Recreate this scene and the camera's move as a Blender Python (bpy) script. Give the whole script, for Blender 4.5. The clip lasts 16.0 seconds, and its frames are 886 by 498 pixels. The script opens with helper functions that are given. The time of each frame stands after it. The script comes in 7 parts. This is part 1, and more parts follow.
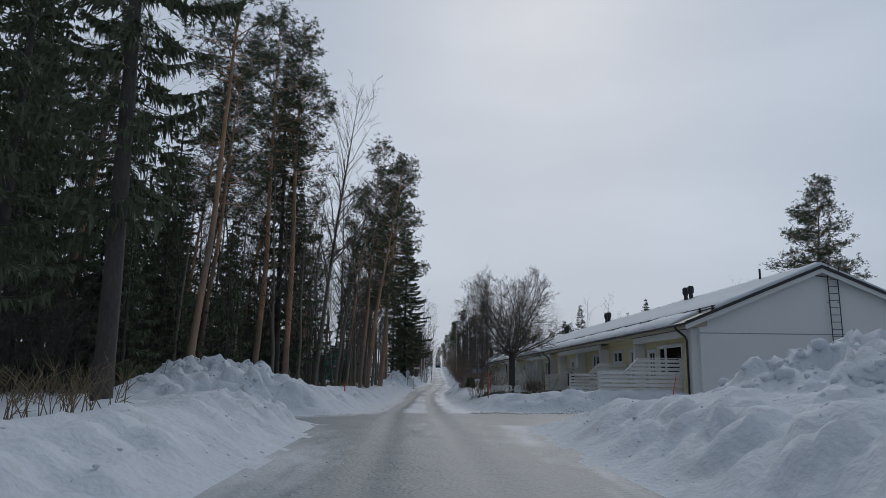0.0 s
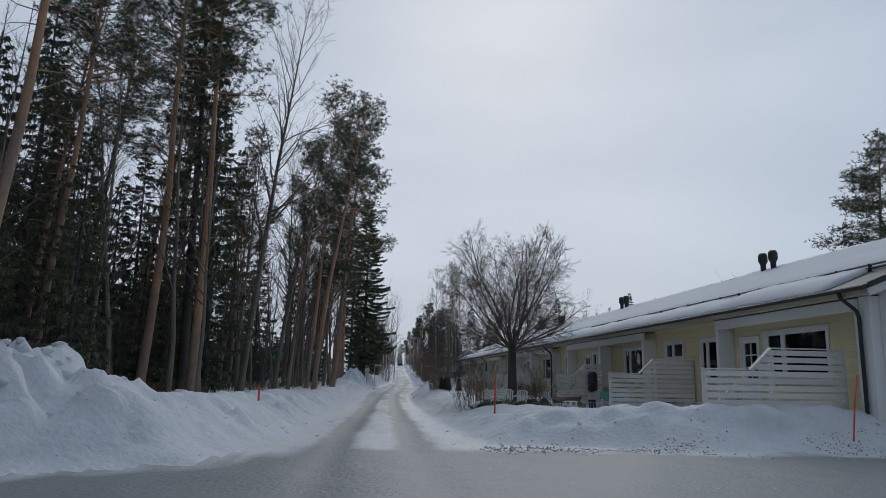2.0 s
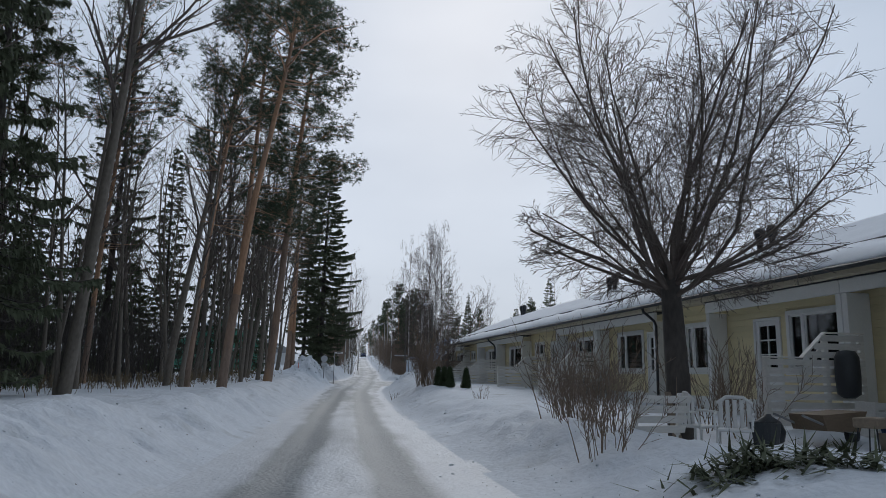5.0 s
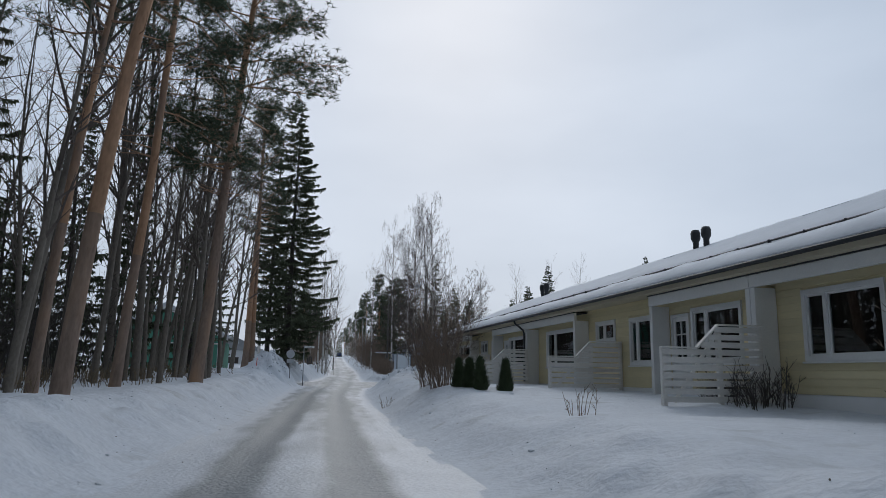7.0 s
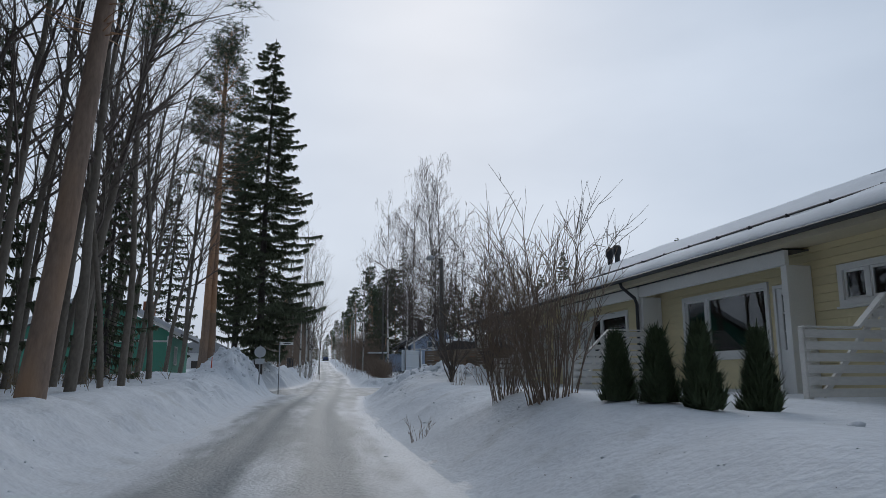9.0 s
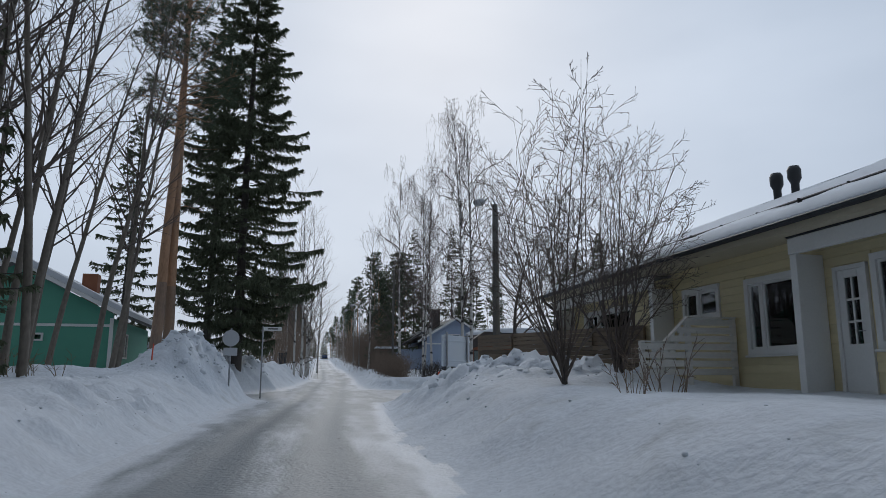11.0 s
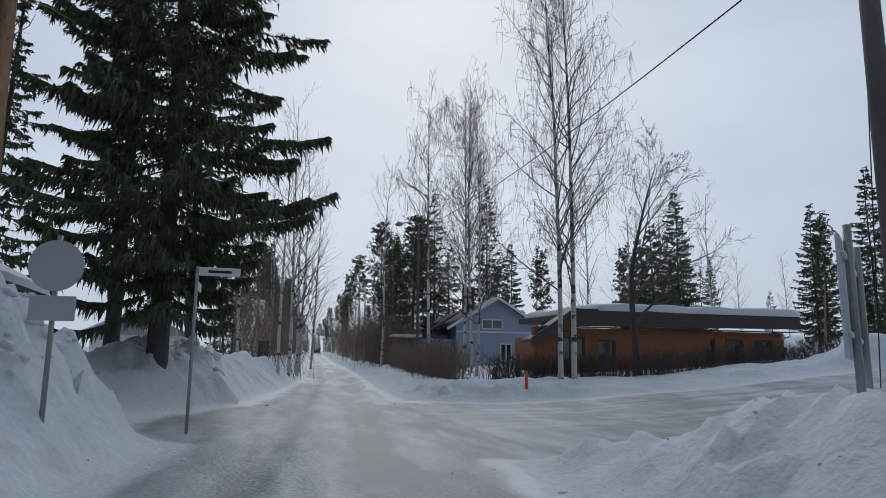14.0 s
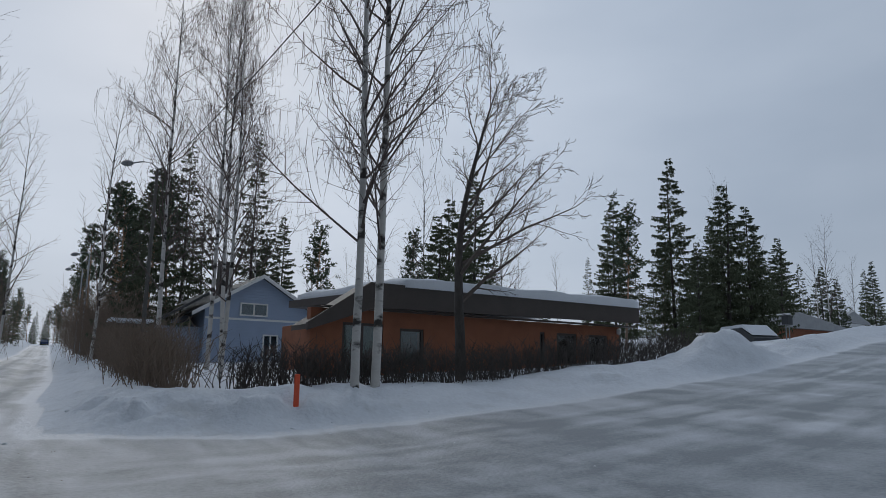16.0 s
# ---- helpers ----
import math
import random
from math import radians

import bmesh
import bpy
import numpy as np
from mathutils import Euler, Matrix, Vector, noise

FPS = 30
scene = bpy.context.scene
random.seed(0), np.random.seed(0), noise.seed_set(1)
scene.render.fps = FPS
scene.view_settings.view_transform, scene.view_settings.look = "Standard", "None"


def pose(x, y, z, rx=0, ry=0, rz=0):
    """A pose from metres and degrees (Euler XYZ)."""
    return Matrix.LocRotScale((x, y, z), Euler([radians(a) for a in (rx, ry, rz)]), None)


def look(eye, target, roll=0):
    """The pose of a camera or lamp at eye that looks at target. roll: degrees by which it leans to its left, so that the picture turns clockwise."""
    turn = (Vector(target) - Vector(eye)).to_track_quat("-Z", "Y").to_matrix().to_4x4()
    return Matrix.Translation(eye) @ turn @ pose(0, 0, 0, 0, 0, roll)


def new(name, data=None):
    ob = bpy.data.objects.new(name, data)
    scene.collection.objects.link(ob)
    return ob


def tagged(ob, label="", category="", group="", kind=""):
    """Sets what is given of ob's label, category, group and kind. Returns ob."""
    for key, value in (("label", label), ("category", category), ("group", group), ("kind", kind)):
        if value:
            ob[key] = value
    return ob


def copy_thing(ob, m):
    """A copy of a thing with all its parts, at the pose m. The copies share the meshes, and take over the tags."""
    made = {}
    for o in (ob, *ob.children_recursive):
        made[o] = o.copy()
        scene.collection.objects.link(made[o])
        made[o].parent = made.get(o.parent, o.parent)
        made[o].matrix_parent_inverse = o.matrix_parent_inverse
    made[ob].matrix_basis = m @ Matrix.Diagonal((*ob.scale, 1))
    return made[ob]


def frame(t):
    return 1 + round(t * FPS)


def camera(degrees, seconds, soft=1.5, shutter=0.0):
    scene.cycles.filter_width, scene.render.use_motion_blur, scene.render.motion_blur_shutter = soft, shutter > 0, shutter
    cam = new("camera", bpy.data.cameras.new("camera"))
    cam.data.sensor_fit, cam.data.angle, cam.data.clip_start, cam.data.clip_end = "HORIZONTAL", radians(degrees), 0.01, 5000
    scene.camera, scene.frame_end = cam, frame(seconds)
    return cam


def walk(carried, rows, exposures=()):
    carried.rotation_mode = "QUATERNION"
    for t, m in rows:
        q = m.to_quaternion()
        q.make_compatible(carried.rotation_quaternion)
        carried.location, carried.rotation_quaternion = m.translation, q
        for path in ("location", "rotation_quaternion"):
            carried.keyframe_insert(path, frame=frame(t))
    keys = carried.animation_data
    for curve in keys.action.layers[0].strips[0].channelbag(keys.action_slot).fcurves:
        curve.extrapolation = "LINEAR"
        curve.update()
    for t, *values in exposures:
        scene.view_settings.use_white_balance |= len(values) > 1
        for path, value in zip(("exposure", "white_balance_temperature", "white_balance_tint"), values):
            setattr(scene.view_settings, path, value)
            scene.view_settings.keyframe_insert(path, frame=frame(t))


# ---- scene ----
cam = camera(64.19, 16.0, 0.65)
# seconds, x, y, z, yaw, pitch, roll
PATH = [
    (0.0, -0.000, 0.000, 1.292, -3.75, 10.66, -0.49),
    (0.5, 0.024, 3.229, 1.331, -4.65, 10.71, -0.65),
    (1.0, 0.081, 6.474, 1.367, -5.49, 10.73, -0.78),
    (1.5, 0.189, 9.785, 1.399, -6.26, 10.69, -0.91),
    (2.0, 0.328, 13.118, 1.428, -6.89, 10.59, -1.01),
    (2.5, 0.474, 16.514, 1.453, -7.54, 10.47, -1.07),
    (3.0, 0.599, 19.951, 1.470, -8.12, 10.34, -1.10),
    (3.5, 0.707, 23.395, 1.471, -8.70, 10.22, -1.14),
    (4.0, 0.778, 26.674, 1.449, -9.20, 10.12, -1.17),
    (4.5, 0.883, 29.795, 1.409, -9.54, 10.07, -1.14),
    (7.0, 1.755, 45.463, 1.163, -11.85, 10.14, -0.76),
    (7.5, 1.982, 48.880, 1.133, -12.23, 10.22, -0.55),
    (8.0, 2.203, 52.207, 1.111, -12.56, 10.29, -0.26),
    (8.5, 2.412, 55.370, 1.102, -12.77, 10.37, 0.00),
    (9.0, 2.568, 58.509, 1.102, -12.87, 10.41, 0.13),
    (11.5, 3.407, 73.564, 1.089, -12.96, 10.39, -0.16),
    (12.0, 3.557, 76.697, 1.111, -12.77, 10.39, -0.21),
    (12.5, 3.642, 79.828, 1.153, -12.66, 10.37, -0.28),
    (13.0, 3.691, 82.819, 1.211, -12.73, 10.30, -0.37),
    (13.5, 3.743, 85.689, 1.277, -13.03, 10.21, -0.45),
    (14.0, 3.937, 88.329, 1.331, -13.70, 10.07, -0.51),
    (14.5, 4.320, 90.953, 1.355, -16.28, 9.86, -0.51),
    (15.0, 5.009, 93.576, 1.366, -20.54, 9.71, -0.55),
    (15.5, 6.082, 95.973, 1.422, -25.83, 9.84, -0.71),
    (16.0, 7.413, 97.957, 1.504, -32.15, 10.09, -0.94),
]
# the camera opens up a little after the start and closes again at the turn
EXPOSURES = [(0.0, -0.24), (1.5, -0.18), (3.0, -0.04), (4.0, 0.03), (12.0, 0.05), (14.5, 0.03), (16.0, -0.12)]
walk(cam, [(t, pose(x, y, z, 90 + pitch, roll, yaw)) for t, x, y, z, yaw, pitch, roll in PATH], EXPOSURES)
# ---- light: overcast winter day ----
SUN_EL, SUN_AZ = 32.0, 12.0
world = bpy.data.worlds.new("overcast_sky")
scene.world = world
world.use_nodes = True
wn, wl = world.node_tree.nodes, world.node_tree.links
sky = wn.new("ShaderNodeTexSky")
sky.sky_type, sky.sun_disc = "NISHITA", False
sky.sun_elevation, sky.sun_rotation = radians(SUN_EL), radians(SUN_AZ)
sky.air_density, sky.dust_density = 1.0, 3.0
wco = wn.new("ShaderNodeTexCoord")
wmap = wn.new("ShaderNodeMapping")
wmap.inputs["Scale"].default_value = (1.0, 1.0, 2.6)
wno = wn.new("ShaderNodeTexNoise")
wno.inputs["Scale"].default_value, wno.inputs["Detail"].default_value = 1.7, 5.0
wno.inputs["Roughness"].default_value = 0.45
wra = wn.new("ShaderNodeValToRGB")
wra.color_ramp.elements[0].position, wra.color_ramp.elements[0].color = 0.30, (4.55, 5.5, 6.92, 1)
wra.color_ramp.elements[1].position, wra.color_ramp.elements[1].color = 0.72, (6.52, 7.5, 8.95, 1)
wmx = wn.new("ShaderNodeMix")
wmx.data_type = "RGBA"
wmx.inputs["Factor"].default_value = 0.93
bg = wn["Background"]
bg.inputs["Strength"].default_value = 0.088
wl.new(wco.outputs["Generated"], wmap.inputs["Vector"])
wl.new(wmap.outputs["Vector"], wno.inputs["Vector"])
wl.new(wno.outputs["Fac"], wra.inputs["Fac"])
# the cloud is brightest towards the hidden sun and dims away from it
wdot = wn.new("ShaderNodeVectorMath")
wdot.operation = "DOT_PRODUCT"
wdot.inputs[1].default_value = (math.sin(radians(SUN_AZ)) * math.cos(radians(SUN_EL)), math.cos(radians(SUN_AZ)) * math.cos(radians(SUN_EL)), math.sin(radians(SUN_EL)))
wl.new(wco.outputs["Generated"], wdot.inputs[0])
wfall = wn.new("ShaderNodeMapRange")
wfall.interpolation_type = "SMOOTHSTEP"
wfall.inputs["From Min"].default_value, wfall.inputs["From Max"].default_value = -0.1, 1.0
wfall.inputs["To Min"].default_value, wfall.inputs["To Max"].default_value = 0.47, 1.0
wl.new(wdot.outputs["Value"], wfall.inputs["Value"])
wtone = wn.new("ShaderNodeVectorMath")
wtone.operation = "SCALE"
wl.new(wra.outputs["Color"], wtone.inputs[0])
wl.new(wfall.outputs["Result"], wtone.inputs["Scale"])
wl.new(sky.outputs["Color"], wmx.inputs["A"])
wl.new(wtone.outputs["Vector"], wmx.inputs["B"])
wl.new(wmx.outputs["Result"], bg.inputs["Color"])
sun_data = bpy.data.lights.new("sun", "SUN")
sun_data.energy, sun_data.angle, sun_data.color = 0.5, radians(30), (1.0, 0.97, 0.93)
sun = new("sun", sun_data)
sun.matrix_world = look((0, 0, 60), (-math.sin(radians(SUN_AZ)) * 50, -math.cos(radians(SUN_AZ)) * 50, 60 - 50 * math.tan(radians(SUN_EL))))
# ---- materials ----
def material(name, base, rough=0.7, metal=0.0, var=0.12, scale=3.0, fine=40.0, bump=0.2, bump_size=0.01, second=None, mask=(0.45, 0.6), stretch=(1, 1, 1), per_piece=0.0, spec=0.5, attribute=None):
    m = bpy.data.materials.new(name)
    m.use_nodes = True
    n, l = m.node_tree.nodes, m.node_tree.links
    b = n["Principled BSDF"]
    b.inputs["Roughness"].default_value, b.inputs["Metallic"].default_value = rough, metal
    b.inputs["Specular IOR Level"].default_value = spec
    co, mp = n.new("ShaderNodeTexCoord"), n.new("ShaderNodeMapping")
    mp.inputs["Scale"].default_value = stretch
    l.new(co.outputs["Object"], mp.inputs["Vector"])
    big, small = n.new("ShaderNodeTexNoise"), n.new("ShaderNodeTexNoise")
    for t, s in ((big, scale), (small, fine)):
        t.inputs["Scale"].default_value, t.inputs["Detail"].default_value = s, 4.0
        l.new(mp.outputs["Vector"], t.inputs["Vector"])
    ramp = n.new("ShaderNodeValToRGB")
    lo, hi = [max(0.0, c * (1 - var)) for c in base], [min(1.0, c * (1 + var)) for c in base]
    ramp.color_ramp.elements[0].color, ramp.color_ramp.elements[1].color = (*lo, 1), (*hi, 1)
    ramp.color_ramp.elements[0].position, ramp.color_ramp.elements[1].position = 0.3, 0.7
    add = n.new("ShaderNodeMath")
    add.operation = "MULTIPLY_ADD"
    add.inputs[1].default_value, add.inputs[2].default_value = 0.5, 0.0
    l.new(small.outputs["Fac"], add.inputs[0])
    half = n.new("ShaderNodeMath")
    half.operation = "MULTIPLY_ADD"
    half.inputs[1].default_value = 0.5
    l.new(big.outputs["Fac"], half.inputs[0])
    l.new(add.outputs[0], half.inputs[2])
    l.new(half.outputs[0], ramp.inputs["Fac"])
    out = ramp.outputs["Color"]
    if second:
        sm = n.new("ShaderNodeMapRange")
        sm.inputs["From Min"].default_value, sm.inputs["From Max"].default_value = mask
        if attribute:
            at = n.new("ShaderNodeAttribute")
            at.attribute_name = attribute
            wob = n.new("ShaderNodeMath")
            wob.operation = "MULTIPLY_ADD"
            wob.inputs[1].default_value, wob.inputs[2].default_value = 0.9, -0.45
            both = n.new("ShaderNodeMath")
            both.operation = "MULTIPLY_ADD"
            both.inputs[1].default_value = 0.55
            l.new(small.outputs["Fac"], both.inputs[0])
            part_big = n.new("ShaderNodeMath")
            part_big.operation = "MULTIPLY"
            part_big.inputs[1].default_value = 0.45
            l.new(big.outputs["Fac"], part_big.inputs[0])
            l.new(part_big.outputs[0], both.inputs[2])
            l.new(both.outputs[0], wob.inputs[0])
            sm2 = n.new("ShaderNodeMath")
            l.new(at.outputs["Fac"], sm2.inputs[0])
            l.new(wob.outputs[0], sm2.inputs[1])
            l.new(sm2.outputs[0], sm.inputs["Value"])
        else:
            third = n.new("ShaderNodeTexNoise")
            third.inputs["Scale"].default_value, third.inputs["Detail"].default_value = scale * 0.6, 6.0
            l.new(mp.outputs["Vector"], third.inputs["Vector"])
            l.new(third.outputs["Fac"], sm.inputs["Value"])
        mix = n.new("ShaderNodeMix")
        mix.data_type = "RGBA"
        l.new(sm.outputs["Result"], mix.inputs["Factor"])
        l.new(out, mix.inputs["A"])
        mix.inputs["B"].default_value = (*second, 1)
        out = mix.outputs["Result"]
    if per_piece:
        oi, hs, mr = n.new("ShaderNodeObjectInfo"), n.new("ShaderNodeHueSaturation"), n.new("ShaderNodeMapRange")
        mr.inputs["To Min"].default_value, mr.inputs["To Max"].default_value = 1 - per_piece, 1 + per_piece
        l.new(oi.outputs["Random"], mr.inputs["Value"])
        l.new(mr.outputs["Result"], hs.inputs["Value"])
        l.new(out, hs.inputs["Color"])
        out = hs.outputs["Color"]
    l.new(out, b.inputs["Base Color"])
    if bump:
        bp = n.new("ShaderNodeBump")
        bp.inputs["Strength"].default_value, bp.inputs["Distance"].default_value = bump, bump_size
        l.new(half.outputs[0], bp.inputs["Height"])
        l.new(bp.outputs["Normal"], b.inputs["Normal"])
    return m


def glass_material():
    m = bpy.data.materials.new("window_glass")
    m.use_nodes = True
    n, l = m.node_tree.nodes, m.node_tree.links
    n.remove(n["Principled BSDF"])
    tr, gl, fr, mx = n.new("ShaderNodeBsdfTransparent"), n.new("ShaderNodeBsdfGlossy"), n.new("ShaderNodeFresnel"), n.new("ShaderNodeMixShader")
    tr.inputs["Color"].default_value = (0.72, 0.78, 0.78, 1)
    gl.inputs["Roughness"].default_value = 0.02
    fr.inputs["IOR"].default_value = 1.9
    l.new(fr.outputs[0], mx.inputs[0])
    l.new(tr.outputs[0], mx.inputs[1])
    l.new(gl.outputs[0], mx.inputs[2])
    l.new(mx.outputs[0], n["Material Output"].inputs["Surface"])
    return m


SNOW = material("snow", (0.69, 0.725, 0.77), 0.75, var=0.09, scale=1.6, fine=10.0, bump=0.65, bump_size=0.09, spec=0.25, second=(0.50, 0.52, 0.53), mask=(0.58, 0.80))
SNOW_ROOF = material("roof_snow_surface", (0.72, 0.75, 0.79), 0.75, var=0.04, scale=1.5, fine=12.0, bump=0.4, bump_size=0.03, spec=0.25)
ROAD = material("packed_snow_road", (0.65, 0.68, 0.72), 0.5, var=0.10, scale=1.6, fine=16.0, bump=0.8, bump_size=0.05, second=(0.21, 0.235, 0.252), mask=(0.25, 1.05), attribute="worn", spec=0.4)
SIDING = material("yellow_painted_board", (0.74, 0.645, 0.40), 0.55, var=0.06, scale=1.0, fine=30.0, bump=0.15, bump_size=0.004, stretch=(1, 0.15, 1), per_piece=0.05)
WHITE_WALL = material("white_render", (0.84, 0.84, 0.83), 0.8, var=0.04, scale=0.7, fine=60, bump=0.3, bump_size=0.004)
WHITE = material("white_painted_wood", (0.76, 0.76, 0.74), 0.5, var=0.05, scale=2.0, fine=30, bump=0.15, bump_size=0.003)
FENCE_WHITE = material("weathered_white_board", (0.72, 0.70, 0.66), 0.65, var=0.12, scale=2.5, fine=25, bump=0.3, bump_size=0.004, stretch=(0.3, 1, 1), second=(0.50, 0.47, 0.42), mask=(0.6, 0.8), per_piece=0.08)
SOFFIT = material("eave_board", (0.55, 0.49, 0.36), 0.6, var=0.08, scale=1.0, fine=20, bump=0.2, bump_size=0.004)
BLACK_METAL = material("black_painted_metal", (0.025, 0.027, 0.03), 0.45, var=0.2, scale=4, fine=60, bump=0.1, bump_size=0.002)
GREY_METAL = material("galvanised_steel", (0.34, 0.35, 0.36), 0.5, 0.7, var=0.15, scale=3, fine=50, bump=0.1, bump_size=0.002)
SIGN_BACK = material("sign_back_aluminium", (0.52, 0.54, 0.56), 0.5, 0.3, var=0.06, scale=2, fine=30, bump=0.1, bump_size=0.002)
BOARD_BACK = material("notice_board_panel", (0.62, 0.68, 0.76), 0.5, 0.1, var=0.05, scale=2, fine=30, bump=0.1, bump_size=0.002)
TILE = material("dark_roof_sheet", (0.06, 0.065, 0.068), 0.5, var=0.2, scale=2, fine=30, bump=0.2, bump_size=0.004)
# dark grey that carries the shade of unlit interiors in its colour
INTERIOR = material("painted_dim_interior", (0.13, 0.135, 0.13), 0.9, var=0.3, scale=1.5, fine=8, bump=0)
CURTAIN = material("pale_blind", (0.42, 0.52, 0.50), 0.8, var=0.08, scale=2, fine=20, bump=0.2, bump_size=0.01)
BROWN_SLAT = material("brown_stained_slat", (0.17, 0.125, 0.085), 0.6, var=0.2, scale=2, fine=30, bump=0.3, bump_size=0.004, stretch=(0.3, 1, 1), per_piece=0.2)
BRICK = material("red_brown_brick", (0.30, 0.115, 0.06), 0.8, var=0.2, scale=2.0, fine=25, bump=0.4, bump_size=0.006)
BROWN = material("dark_brown_fascia", (0.075, 0.06, 0.052), 0.6, var=0.15, scale=2, fine=30, bump=0.2, bump_size=0.004)
BLUE = material("pale_blue_board", (0.35, 0.43, 0.56), 0.6, var=0.07, scale=1.5, fine=30, bump=0.2, bump_size=0.004)
GREEN = material("green_board", (0.10, 0.34, 0.24), 0.6, var=0.08, scale=1.5, fine=30, bump=0.2, bump_size=0.004)
RED_PLASTIC = material("orange_red_marker", (0.75, 0.10, 0.04), 0.45, var=0.08, scale=4, fine=40, bump=0.1, bump_size=0.002)
PINE_BARK = material("pine_bark", (0.27, 0.195, 0.15), 0.9, var=0.35, scale=1.3, fine=14, bump=0.8, bump_size=0.03, stretch=(1, 1, 0.35), second=(0.40, 0.25, 0.155), mask=(0.46, 0.62))
PINE_UPPER = material("orange_pine_bark", (0.42, 0.245, 0.145), 0.85, var=0.3, scale=1.5, fine=14, bump=0.5, bump_size=0.02, stretch=(1, 1, 0.4), second=(0.25, 0.18, 0.14), mask=(0.48, 0.64))
DARK_BARK = material("dark_bark", (0.08, 0.07, 0.063), 0.9, var=0.35, scale=2, fine=16, bump=0.7, bump_size=0.02, stretch=(1, 1, 0.35))
ASPEN_BARK = material("grey_aspen_bark", (0.19, 0.165, 0.135), 0.9, var=0.35, scale=1.2, fine=14, bump=0.6, bump_size=0.02, stretch=(1, 1, 0.5), second=(0.09, 0.08, 0.07), mask=(0.55, 0.68))
TWIG = material("bare_twig", (0.13, 0.105, 0.09), 0.85, var=0.25, scale=3, fine=16, bump=0)
BIRCH_TWIG = material("birch_twig", (0.13, 0.10, 0.09), 0.85, var=0.25, scale=3, fine=16, bump=0)
SHRUB_TWIG = material("shrub_twig", (0.22, 0.165, 0.125), 0.85, var=0.25, scale=3, fine=16, bump=0)
BIRCH = material("birch_bark", (0.56, 0.54, 0.51), 0.8, var=0.1, scale=2, fine=10, bump=0.3, bump_size=0.01, second=(0.05, 0.045, 0.04), mask=(0.53, 0.60), stretch=(1.2, 1.2, 2.2))
PINE_NEEDLE = material("pine_needle", (0.088, 0.116, 0.072), 0.7, var=0.35, scale=0.9, fine=9, bump=0, spec=0.3)
SPRUCE_NEEDLE = material("spruce_needle", (0.115, 0.132, 0.082), 0.75, var=0.35, scale=0.8, fine=9, bump=0, spec=0.25)
THUJA_LEAF = material("thuja_foliage", (0.062, 0.085, 0.042), 0.75, var=0.35, scale=3, fine=20, bump=0, spec=0.25)
DRY_GRASS = material("dry_stalk", (0.20, 0.15, 0.09), 0.9, var=0.3, scale=4, fine=20, bump=0)
PLASTIC_WHITE = material("white_plastic", (0.74, 0.74, 0.73), 0.4, var=0.04, scale=3, fine=30, bump=0)
TURQUOISE = material("turquoise_cloth", (0.16, 0.42, 0.40), 0.85, var=0.12, scale=4, fine=40, bump=0.3, bump_size=0.01)
YELLOW = material("yellow_plastic", (0.70, 0.48, 0.04), 0.5, var=0.1, scale=4, fine=40, bump=0)
DARK_PLASTIC = material("dark_plastic", (0.04, 0.045, 0.05), 0.5, var=0.2, scale=4, fine=40, bump=0.1, bump_size=0.003)
WOOD = material("grey_wood", (0.24, 0.19, 0.14), 0.8, var=0.25, scale=3, fine=30, bump=0.3, bump_size=0.004)
LAMP_GLASS = material("lamp_cover", (0.55, 0.57, 0.57), 0.3, var=0.05, scale=3, fine=30, bump=0)
CAR_BLUE = material("dark_blue_car_paint", (0.03, 0.05, 0.11), 0.25, 0.2, var=0.1, scale=3, fine=30, bump=0)
DIRT = material("gritty_brown_dirt", (0.30, 0.285, 0.26), 0.95, var=0.3, scale=4, fine=20, bump=0)
DRAPE = material("white_net_curtain", (0.55, 0.56, 0.55), 0.9, var=0.08, scale=2, fine=20, bump=0.3, bump_size=0.02, stretch=(1, 6, 0.3))
GLASS = glass_material()
